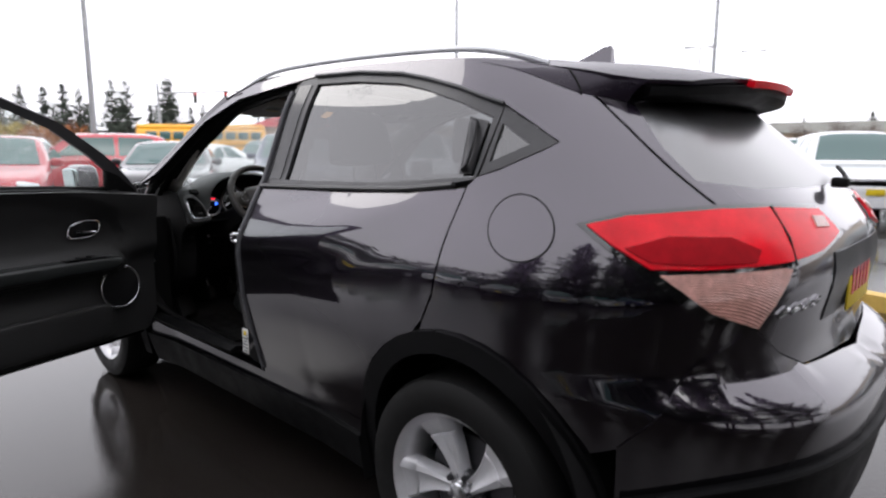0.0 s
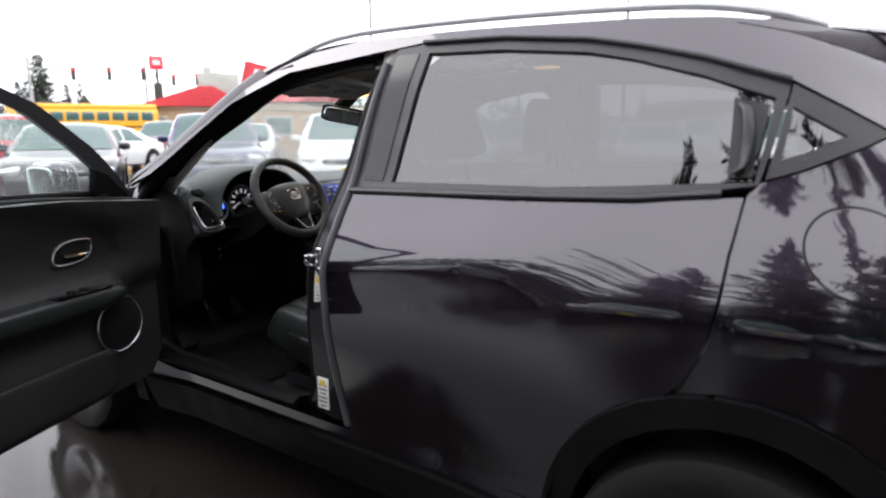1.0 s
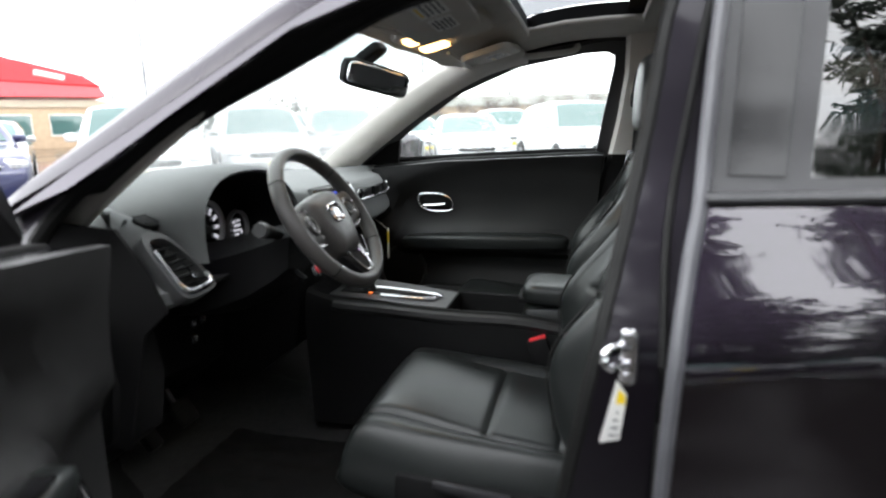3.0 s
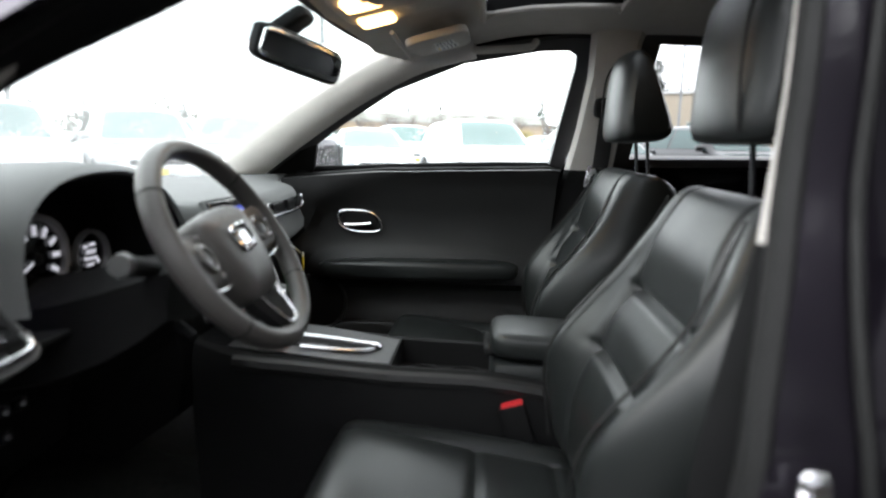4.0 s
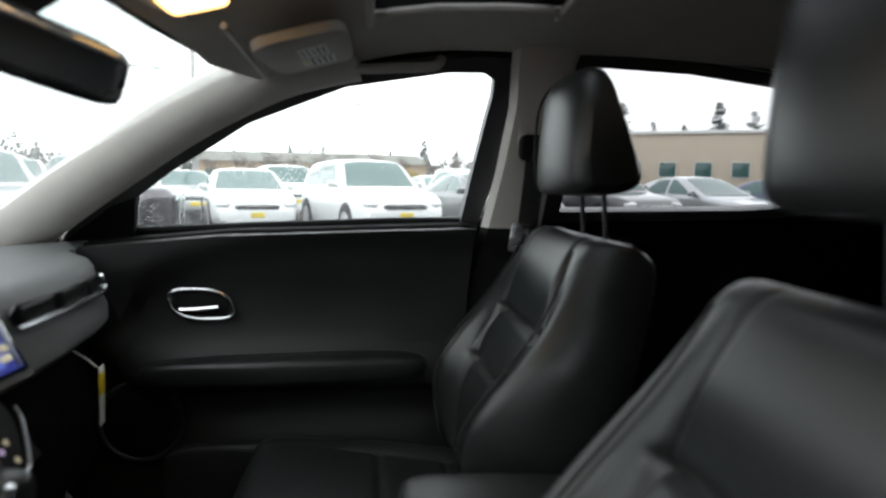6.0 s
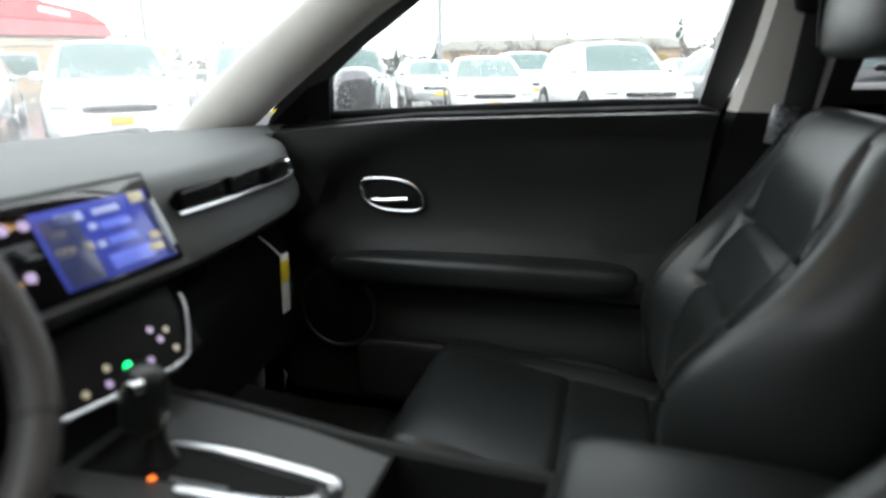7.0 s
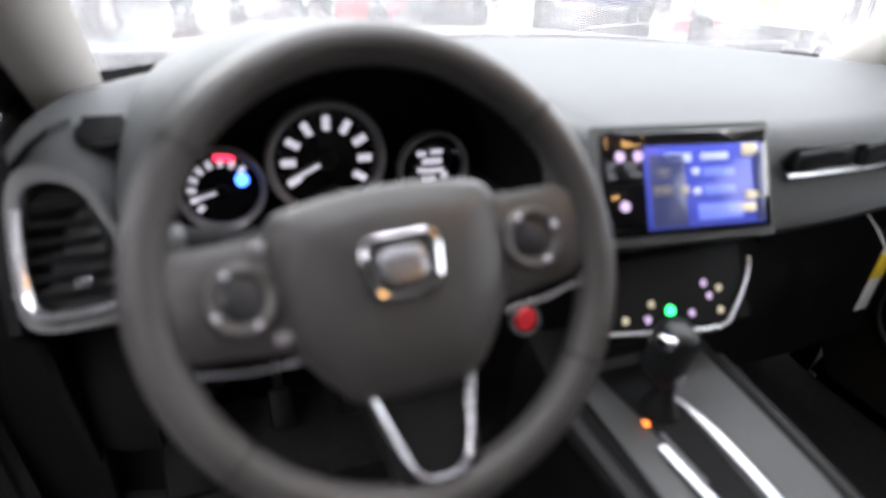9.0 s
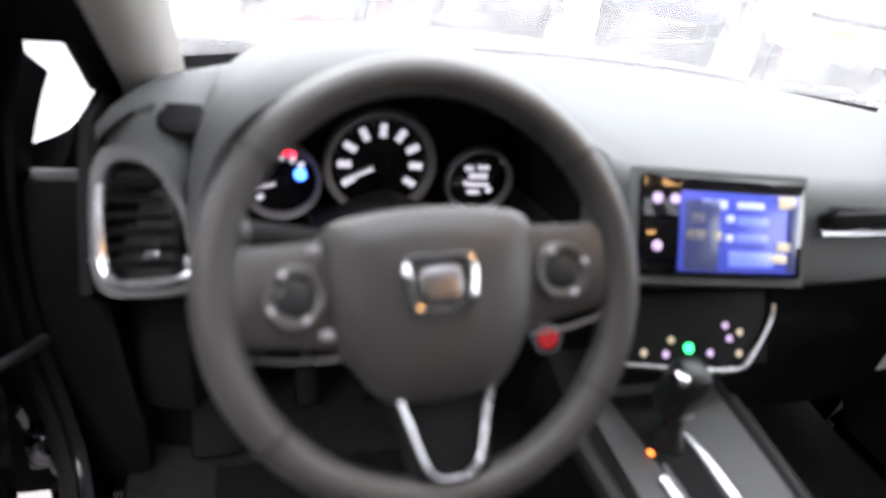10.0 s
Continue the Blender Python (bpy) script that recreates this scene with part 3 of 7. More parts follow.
def body_sides(mirror):
    P, T = PAINT, WETTRIM
    # quarter panel with the strip over the doors up to the windscreen pillar
    q = yz((.055, .822), (.02, .895), (0.0, 1.07), (-.012, 1.18), (-.035, 1.205), (-.10, 1.225), (-.20, 1.272), (-.24, 1.297), (-.15, 1.35), (-.062, 1.40), (.10, 1.45), (.37, 1.512), (.6, 1.536), (.86, 1.543), (1.03, 1.526), (1.38, 1.487), (1.63, 1.397), (1.84, 1.267), (2.02, 1.15))
    q += [(2.13, 1.105)] + [(y, edge(y)) for y in (2.0, 1.88, 1.76, 1.65, 1.55, 1.42, 1.3, 1.1, .9, .7, .5, .3)] + yz((.1, edge(.1)), (-.05, edge(-.05)), (-.15, 1.492))
    q += [(-.45, 1.40), (-.515, 1.33), (-.595, 1.23), (-.665, 1.15), (-.69, .95), (-.70, .88), (-.60, .80)]
    q += [(-.458, .60)] + [p for p in reversed(arch(AR, .405, .44, low=.56)) if p[0] < .07]
    part("quarter_panel", patch(q, skin(0), 0.035, thick=0.012, mirror=mirror), P, CAR)
    # rear door
    lower = [(1.045, .385), (1.052, .55), (1.045, .90), (1.024, 1.07)] + [(y, z) for y, z in BELT_L[:4]] + yz((-.006, 1.176), (.006, 1.07), (.026, .90), (.06, .825)) + [p for p in arch(AR, .405, .44, low=.41)[::-1] if p[0] > .08]
    sheared = [(u, v - float(crease(u))) for u, v in dense(lower, .06)]
    door = part("rear_door", patch(sheared, lambda u, v: hull(u, v + crease(u)), 0.022, thick=0.045, mirror=mirror), P, CAR)
    ring = [(1.008, 1.14)] + [(y, z + .004) for y, z in BELT_L[1:4]] + yz((-.03, 1.20), (-.062, 1.39)) + yz(*FRAME_TOP) + [(.945, 1.533), (.972, 1.50), (.993, 1.34)]
    glass = [(.875, 1.168), (.835, 1.512), (.6, 1.505), (.37, 1.482), (.24, 1.455)] + yz((.10, 1.415), (-.04, 1.365), (-.022, 1.205)) + [(.4, 1.176)]
    part("window_frame", patch(ring, skin(-.004), 0.03, holes=[glass], thick=0.03, mirror=mirror), T, door)
    lead = [Vector(hull(y, z, .001)) * Vector((-1 if mirror else 1, 1, 1)) for y, z in catmull([(1.050, .42), (1.050, .60), (1.043, .90), (1.024, 1.06), (1.010, 1.134), (1.001, 1.22), (.990, 1.34), (.972, 1.49)], steps=4)]
    part("door_edge", tube(lead, .0105, 8, up=(1, 0, 0)), SKYLITEDGE, door)
    part("pillar_plate", patch([(.975, 1.172), (.905, 1.170), (.868, 1.512), (.945, 1.512)], skin(-.001), .03, thick=.004, mirror=mirror), GLOSSPLATE, door, "gloss black pillar plate")
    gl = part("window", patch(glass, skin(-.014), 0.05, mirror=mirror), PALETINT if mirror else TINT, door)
    part("belt_seal", tube([Vector(hull(y, z + .008, .004)) * Vector((-1 if mirror else 1, 1, 1)) for y, z in BELT_L[:-1] + [(.0, 1.176)]], .012, 8, flat=.7), T, door)
    top = [Vector(hull(*p, .004)) * Vector((-1 if mirror else 1, 1, 1)) for p in yz((-.06, 1.40), (.02, 1.425), (.10, 1.452), (.24, 1.487), (.37, 1.513), (.6, 1.537), (.86, 1.544))]
    part("roof_drip_trim", tube(top, .006, 8), T, CAR)
    # handle set upright in the rear corner of the door's frame
    recess = part("handle_recess", patch(yz((.035, 1.368), (-.030, 1.352), (-.012, 1.215), (.028, 1.212)), skin(-.002), .02, thick=.004, mirror=mirror), TRIM, door)
    grip = [Vector(hull(*p, o)) * Vector((-1 if mirror else 1, 1, 1)) for p, o in zip(yz((.020, 1.356), (.010, 1.34), (.002, 1.29), (.006, 1.235), (.012, 1.222)), (.0, .012, .016, .012, .0))]
    part("door_handle", tube(catmull(grip, steps=4), .011, 8, flat=.6), TRIM, recess)
    # quarter light
    qo = yz((-.04, 1.21), (-.10, 1.23), (-.20, 1.276), (-.236, 1.297), (-.15, 1.346), (-.066, 1.392))
    qg = yz((-.072, 1.347), (-.168, 1.292), (-.062, 1.245))
    tri = part("quarter_light_trim", patch(qo, skin(-.004), 0.02, holes=[qg], thick=0.02, mirror=mirror), T, CAR)
    part("quarter_glass", patch(qg, skin(-.010), 0.03, mirror=mirror), TINT, tri)
    # sill, its plastic strip and the arch surrounds
    part("sill_panel", patch([(.40, .34), (2.14, .34), (2.12, .43), (1.95, .40), (1.06, .398), (.395, .398)], skin(-.006), 0.05, thick=.03, mirror=mirror), P, CAR)
    part("sill_cladding", patch([(.43, .20), (2.12, .20), (2.14, .345), (.42, .345)], skin(.012), 0.05, thick=.02, mirror=mirror), CLAD, CAR)
    for yc in (AR, AF):
        o, i = arch(yc, .415, .447, low=.22), arch(yc, .345, .385, low=.22)
        part("arch_cladding", patch(o + i[::-1], skin(.014), 0.03, thick=.04, mirror=mirror), CLAD, CAR)
    # front wing
    w = [(2.15, .42)] + [p for p in arch(AF, .405, .44, low=.36)[::-1]] + [(Q_NOSE - .55, .42), (Q_NOSE - .55, .80), (Q_NOSE - .75, .93), (2.75, .93), (2.40, .93), (2.2, .95), (2.14, 1.08), (2.13, .7)]
    part("front_wing", patch(w, skin(0), 0.05, thick=.012, mirror=mirror), P, CAR)
    # lamp cluster and its clear foot
    sg = -1 if mirror else 1
    border = [(-.365, 1.108), (-.47, 1.138), (-.58, 1.148), (-.67, 1.155), (-.80, 1.154), (-1.0, 1.142), (-1.04, 1.07), (-.90, 1.03), (-.79, 1.01), (-.715, .865), (-.60, .905), (-.50, .995), (-.42, 1.06)]
    lamp = part("tail_lamp", patch(border, skin(.004), 0.03, thick=.02, mirror=mirror), PIANO, CAR, "tail lamp cluster in red and clear plastic")
    red = [(-.385, 1.108), (-.47, 1.13), (-.58, 1.140), (-.67, 1.146), (-.80, 1.146), (-.99, 1.134), (-1.025, 1.078), (-.90, 1.045), (-.78, 1.03), (-.60, 1.022), (-.50, 1.02), (-.43, 1.07)]
    part("red_lens", patch([tuple(p) for p in red], skin(.012), 0.025, thick=.012, mirror=mirror), REDLENS, lamp)
    clear = [(-.515, 1.008), (-.60, 1.012), (-.77, 1.018), (-.79, 1.012), (-.712, .885), (-.61, .925)]
    part("clear_lens", patch(clear, skin(.010), 0.025, thick=.010, mirror=mirror), CLEARLENS, lamp)
    part("lamp_gap", tube([Vector(hull(-.80, z, .0125)) * Vector((sg, 1, 1)) for z in (1.02, 1.08, 1.148)], .0035, 6), SOFTBLACK, lamp)
    part("lamp_core", patch([(-.455, 1.062), (-.50, 1.034), (-.60, 1.032), (-.70, 1.036), (-.715, 1.060), (-.66, 1.088), (-.54, 1.090)], skin(.0165), 0.03, thick=.004, mirror=mirror), DARKRED, lamp, "dark red lamp core")
    part("reverse_lens", patch([(-.915, 1.098), (-.975, 1.094), (-.98, 1.118), (-.925, 1.122)], skin(.0165), 0.03, thick=.004, mirror=mirror), CLEARLENS, lamp)
    # rear bumper: painted shell, step pad and grey lower edge
    bumper = [(-.452, .601), (-.592, .803), (-.700, .880), (-.722, .870), (-.80, .806), (-.9, .758), (Q_REAR, .735), (Q_REAR, .56), (-.9, .56), (-.66, .53), (-.46, .46)]
    b = part("rear_bumper", patch(bumper, skin(.004), 0.035, thick=.02, mirror=mirror), P, CAR)
    lowb = [(-.46, .45), (-.66, .525), (-.9, .555), (Q_REAR, .555), (Q_REAR, .25), (-.75, .25), (-.47, .25)]
    part("bumper_cladding", patch(lowb, skin(.012), 0.04, thick=.03, mirror=mirror), CLAD, b)
    part("bumper_lip", tube([Vector(hull(q_, z_, .012)) * Vector((sg, 1, 1)) for q_, z_ in catmull([(-.47, .455), (-.66, .53), (-.9, .56), (Q_REAR, .56)], steps=6)], .016, 8, flat=.7), CLAD, b)
    # tailgate half
    gate = [(-.36, 1.49), (-.46, 1.40), (-.525, 1.33), (-.605, 1.23), (-.675, 1.15), (-.70, .95), (-.72, .875), (-.80, .81), (-.9, .762), (Q_REAR, .742), (Q_REAR, 1.50)]
    back = [(-.565, 1.40), (-.60, 1.28), (-.65, 1.205), (-.82, 1.185), (Q_REAR, 1.178), (Q_REAR, 1.43), (-.8, 1.425)]
    g = part("tailgate", patch(gate, skin(0), 0.04, holes=[back], thick=.012, mirror=mirror), P, CAR)
    part("rear_glass", patch(back, skin(-.003), 0.05, mirror=mirror), REARGLASS, g)
    part("plate_recess", patch([(Q_REAR, .86), (Q_REAR, 1.03), (-.98, 1.03), (-.96, .86)], skin(.003), .05, thick=.006, mirror=mirror), TRIM, g)


for side in (False, True):
    body_sides(side)

# fuel flap ring
ring = [(-.23 + .088 * math.cos(t), 1.09 + .080 * math.sin(t)) for t in np.linspace(0, 2 * math.pi, 40, endpoint=False)]
gap = [(-.23 + .084 * math.cos(t), 1.09 + .076 * math.sin(t)) for t in np.linspace(0, 2 * math.pi, 40, endpoint=False)]
flap = part("fuel_flap", patch(gap, skin(.0015), 0.025, thick=.004), PAINT, CAR)
part("flap_gap", patch(ring, skin(.001), 0.02, holes=[gap], thick=.003), SOFTBLACK, flap)


# roof
_ry = np.linspace(-.45, 1.75, 90)
_rw = np.array([-np.interp(v, (h := hull(np.linspace(-.95, 1.9, 500), np.full(500, edge(v))))[:, 1], h[:, 0]) for v in _ry])


def roof(x, y, up=0.0):
    x, y = np.asarray(x, float), np.asarray(y, float)
    e = spline(y, EDGE)
    w = np.interp(y, _ry, _rw)
    return np.stack([x * w, y + 0 * x, e + 0.045 * (1 - x * x) + up + 0 * x], -1)


def roof_skin(up):
    return lambda u, v: roof(u, v, up)


SUN_X, SUN_Y = 0.40 / .66, (0.93, 1.35)
sun_hole = [(-SUN_X, SUN_Y[0]), (SUN_X, SUN_Y[0]), (SUN_X, SUN_Y[1]), (-SUN_X, SUN_Y[1])]
part("roof_panel", patch([(-1, -.20), (-.9, -.30), (0, -.32), (.9, -.30), (1, -.20), (1, 1.5), (.6, 1.58), (0, 1.61), (-.6, 1.58), (-1, 1.5)], roof_skin(0), 0.06, holes=[sun_hole], thick=.012), WETPAINT, CAR)
SUNGLASS = pane("sunroof_glass", (0.24, 0.25, 0.26))
part("sunroof_glass", patch(sun_hole, roof_skin(.002), 0.1), SUNGLASS, CAR)
for sg in (-1, 1):
    rail_pts = [Vector(roof(sg * .93, y)) + Vector((0, 0, h)) for y, h in ((-.12, .002), (-.02, .016), (.15, .025), (.5, .028), (.9, .028), (1.2, .024), (1.38, .014), (1.47, -.004))]
    part("roof_rail", tube(catmull(rail_pts, steps=5), .009, 8, flat=1.1), RAIL, CAR, "silver roof rail")


# spoiler over the rear glass, and the fin
def wing(u, v):
    t = (-v - .13) / .40
    z = spline(v, [(-.57, 1.468), (-.42, 1.505), (-.30, 1.530), (-.13, 1.553)])
    return np.stack([u * (.60 - .06 * t * t), v + .09 * u * u * t, z - .050 * np.abs(u) ** 2.2 - .012 * np.abs(u) ** 6 * t], -1)


sp = part("spoiler", patch([(-.98, -.10), (.98, -.10), (.955, -.36), (.90, -.44), (.76, -.51), (0, -.55), (-.76, -.51), (-.90, -.44), (-.955, -.36)], wing, .04, thick=.012), WETPAINT, CAR)
blade = []
for u in np.linspace(-.89, .89, 27):
    end = -.541 + .150 * abs(u) ** 4
    low = 1.408 - .008 * u * u
    row = [wing(u, -.34), wing(u, -.38), wing(u, -.42), wing(u, end)]
    row = [Vector(p) - Vector((0, 0, .018)) for p in row]
    tail = row[-1]
    row += [tail + Vector((0, .004, -.022)), Vector((tail.x * .985, tail.y + .030, low + .010)), Vector((tail.x * .97, tail.y + .060, low)), Vector((tail.x * .97, -.40 + .04 * u * u, low + .006)), Vector((tail.x * .98, -.33, 1.44 - .03 * u * u))]
    blade.append(row)
part("spoiler_underside", loft(blade), CLAD, sp, "dark spoiler underside")
part("high_brake_lamp", patch([(-.36, -.530), (.36, -.530), (.36, -.550), (-.36, -.550)], lambda u, v: wing(u, v) - np.array([0, .010, .002]), .04, thick=.020), REDLENS, sp)
for sg in (-1, 1):
    foot = [Vector(hull(q_, z_, .001)) for q_, z_ in catmull([(-.02, edge(-.02)), (-.15, edge(-.15)), (-.26, 1.466), (-.35, 1.436), (-.41, 1.420), (-.47, 1.412), (-.541, 1.400)], steps=4)]
    rows = []
    for k, b_ in enumerate(foot):
        t_ = k / (len(foot) - 1)
        a_ = Vector(wing(np.array(-.965 + .06 * t_ * t_), np.array(-.06 - .385 * t_))) - Vector((0, 0, .002))
        c_ = a_.lerp(b_, .5) + Vector((-.005, 0, .007 + .006 * t_))
        rows.append([Vector((-sg * p.x, p.y, p.z)) for p in (a_ * (1 - r_) ** 2 + c_ * 2 * r_ * (1 - r_) + b_ * r_ * r_ for r_ in np.linspace(0, 1, 7))])
    part("spoiler_side", loft(rows, False, False), WETPAINT, sp)
    part("shut_line", tube([r[j_] + Vector((-.002 * -sg, 0, .001)) for r, j_ in zip(rows[9:16], range(7))], .0025, 6), SOFTBLACK, sp)
fin_bm = bmesh.new()
prof = [(y + .07, z - .006) for y, z in ((0.12, 1.565), (0.06, 1.600), (0.0, 1.622), (-.05, 1.642), (-.075, 1.645), (-.082, 1.635), (-.085, 1.565), (.11, 1.575))]
vl = [[fin_bm.verts.new((sx * (.020 if z < 1.584 else .007), y, z)) for y, z in prof] for sx in (-1, 1)]
for i in range(len(prof)):
    j = (i + 1) % len(prof)
    fin_bm.faces.new((vl[0][i], vl[0][j], vl[1][j], vl[1][i]))
fin_bm.faces.new(vl[0][::-1])
fin_bm.faces.new(vl[1])
part("roof_fin", fin_bm, PAINT, CAR, "shark fin aerial")

# bonnet, nose, windscreen
part("bonnet", patch([(-1, 2.42), (1, 2.42), (1, 3.0), (.8, 3.3), (0, 3.38), (-.8, 3.3), (-1, 3.0)],
                     lambda u, v: np.stack([u * (.78 - .08 * np.clip(v - 2.4, 0, 1)), v + 0 * u, 1.06 - .10 * (v - 2.42) - .10 * np.clip(v - 2.42, 0, 2) ** 3 - .05 * u * u + .02], -1), .08, thick=.015), WETPAINT, CAR)
for mir in (False, True):
    part("front_bumper", patch([(Q_NOSE - .55, .25), (Q_NOSE, .25), (Q_NOSE, .62), (Q_NOSE - .55, .62)], skin(.004), .06, thick=.02, mirror=mir), PAINT, CAR)
    part("grille", patch([(Q_NOSE - .35, .63), (Q_NOSE, .63), (Q_NOSE, .82), (Q_NOSE - .35, .84)], skin(0), .06, thick=.02, mirror=mir), PIANO, CAR)
    part("headlamp", patch([(Q_NOSE - .75, .80), (Q_NOSE - .36, .68), (Q_NOSE - .36, .84), (Q_NOSE - .8, .92)], skin(.006), .05, thick=.03, mirror=mir), CLEARLENS, CAR)


def screen(u, v):
    """Windscreen: u across, v from the roof (0) to the cowl (1)."""
    y = 1.66 + .74 * v - (.10 + .12 * v) * np.abs(u) ** 2.4
    return np.stack([u * (.67 + .06 * v), y, 1.477 - .41 * v + .07 * v * (1 - v) - .02 * u * u * (1 - v)], -1)


PILLAR_ROWS = []
for s_ in np.linspace(0, 1, 16):
    y_ = 1.44 + .72 * s_
    PILLAR_ROWS.append((Vector(hull((y_ + .0187) / .983, edge((y_ + .0187) / .983), .001)), Vector(screen(np.array(-.95), np.array(1.0 * s_))) + Vector((0, 0, .005))))
for sg in (-1, 1):
    rows = [[Vector((-sg * v.x, v.y, v.z)) for v in (a_, a_.lerp(b_, .22) + Vector((-.004, 0, .022)), a_.lerp(b_, .5) + Vector((-.002, 0, .034)), a_.lerp(b_, .8) + Vector((0, 0, .022)), b_)] for a_, b_ in PILLAR_ROWS]
    part("windscreen_pillar", loft(rows, False, False), WETPAINT, CAR)
    part("windscreen_trim", tube([r[4] for r in rows], .007, 8), SOFTBLACK, CAR)
part("windscreen", patch([(-1, 0), (1, 0), (1, 1), (-1, 1)], screen, .08), SCREEN_GLASS, CAR)
part("windscreen_frit", patch([(-1, 0), (1, 0), (1, .02), (.97, .03), (-.97, .03), (-1, .02)], lambda u, v: screen(u, v) + np.array([0, -.004, -.002]), .05), SOFTBLACK, CAR)
part("shade_band", patch([(-.34, .03), (.42, .03), (.36, .17), (-.06, .21), (-.40, .15)], lambda u, v: screen(u, v) + np.array([0, -.006, -.004]), .05), pane("shaded_glass", (.66, .73, .73), gloss=.04), CAR)
part("cowl", patch([(-.72, 2.25), (.72, 2.25), (.72, 2.44), (0, 2.46), (-.72, 2.44)], lambda u, v: np.stack([u, v, 1.045 - .03 * np.abs(u) + 0 * v], -1), .08, thick=.01), SOFTBLACK, CAR)


part("pillar_seal", tube([Vector(hull((y + .0187) / .983, z, -.033)) for y, z in catmull([(1.015, .60), (1.015, .93), (1.010, 1.10), (.985, 1.25), (.962, 1.38), (.94, 1.47)], steps=4)], .006, 8), RUBBER, CAR)
# added block that hides bright ground between hinge pillar and open door
part("hinge_cover", box((.12, .03, .58), (-.905, 2.112, .66), .012), SOFTBLACK, CAR)
part("hinge_pillar", box((.17, .05, .56), (-.785, 2.125, .66), .02), SOFTBLACK, CAR)
# left door opening: pillar faces, rubber seal, sill plate, latch and sticker
op = catmull(OPENING, closed=True, steps=3)
frame_out = yt((.97, .345), (2.13, .345), (2.13, 1.08), (2.05, 1.135), (1.84, 1.275), (1.63, 1.407), (1.38, 1.497), (1.03, 1.538), (.80, 1.545), (.80, 1.44), (.86, 1.15), (.95, .95))
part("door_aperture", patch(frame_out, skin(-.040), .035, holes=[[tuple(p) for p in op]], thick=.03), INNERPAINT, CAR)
part("door_seal", tube([Vector(hull(p[0], p[1], -.052)) for p in op], .014, 8, closed=True, up=(1, 0, 0)), RUBBER, CAR)
part("aperture_return", loft([[Vector(hull(p[0], p[1], -.05 - d)) for p in op] for d in (0, .015, .032)], True, False), SOFTBLACK, CAR)
# black band put in for the shadowed underside of the pillar trim
BAND_EDGE = [(1.02, 1.488), (1.10, 1.485), (1.23, 1.467), (1.44, 1.428), (1.58, 1.366), (1.65, 1.334), (1.74, 1.296), (1.83, 1.254), (1.92, 1.200), (2.02, 1.130)]
lip = []
for y_ in np.linspace(1.02, 2.02, 26):
    zt = float(spline(y_, BAND_EDGE))
    up_z = float(np.interp(y_, [1.0, 1.08, 1.38, 1.63, 1.84, 2.0, 2.05], [1.505, 1.514, 1.474, 1.384, 1.254, 1.137, 1.09])) + .012
    o_ = Vector(hull((y_ + .0187) / .983, up_z, -.050))
    i_ = Vector((-.642, y_, zt))
    lip.append([o_, o_.lerp(i_, .3) + Vector((-.008, 0, -.004)), o_.lerp(i_, .7) + Vector((-.008, 0, -.002)), i_, i_ + Vector((.016, 0, .010)), o_ + Vector((.05, 0, .03))])
part("aperture_flange", loft(lip), SOFTBLACK, CAR)
part("flange_bead", tube([r[3] for r in lip], .006, 8), RUBBER, CAR)
part("sill_scuff_plate", patch([(1.22, .0), (2.0, .0), (2.0, .07), (1.22, .07)], lambda u, v: np.stack([-.84 + v, u, .432 + .012 * np.sin(v * 60)], -1), .03, thick=.02), CLAD, CAR)
latch = part("door_striker", blob((.010, .026, .078), pose(-.866, 1.058, .938, 0, 0, 0), .5, .7), CHROME, CAR, "bright door striker")
part("striker_loop", tube(catmull([(-.868, 1.058, .952), (-.884, 1.082, .954), (-.888, 1.090, .941), (-.884, 1.082, .928), (-.868, 1.058, .930)], steps=4), .006, 8), CHROME, latch)
for k in (-1, 1):
    part("striker_bolt", rod((-.868, 1.058, .938 + .028 * k), (-.875, 1.058, .938 + .028 * k), .008, seg=8), SATIN, latch)
up_ = part("upper_sticker", patch(yt((1.065, .815), (1.092, .808), (1.072, .905), (1.058, .885)), skin(-.0365), .02, thick=.002), PAPER, CAR, "white printed pillar sticker")
part("sticker_stripe", patch(yt((1.060, .872), (1.072, .872), (1.069, .892), (1.060, .884)), skin(-.0355), .02, thick=.0012), YELLOW, up_)
for k in range(4):
    part("print_bar", patch(yt((1.068, .820 + .012 * k), (1.081 - .003 * k, .820 + .012 * k), (1.080 - .003 * k, .823 + .012 * k), (1.068, .823 + .012 * k)), skin(-.0355), .02, thick=.0012), INK, up_)
st = part("pillar_sticker", box((.002, .045, .10), (-.8585, 1.072, .525), .0005), PAPER, CAR, "white printed pillar sticker")
for k in range(7):
    part("print_bar", box((.001, .034 if k % 3 else .022, .005), (-.860, 1.072, .485 + k * .013), 0), INK, st)
part("sticker_stripe", box((.001, .02, .018), (-.8602, 1.072, .558), 0), YELLOW, st)


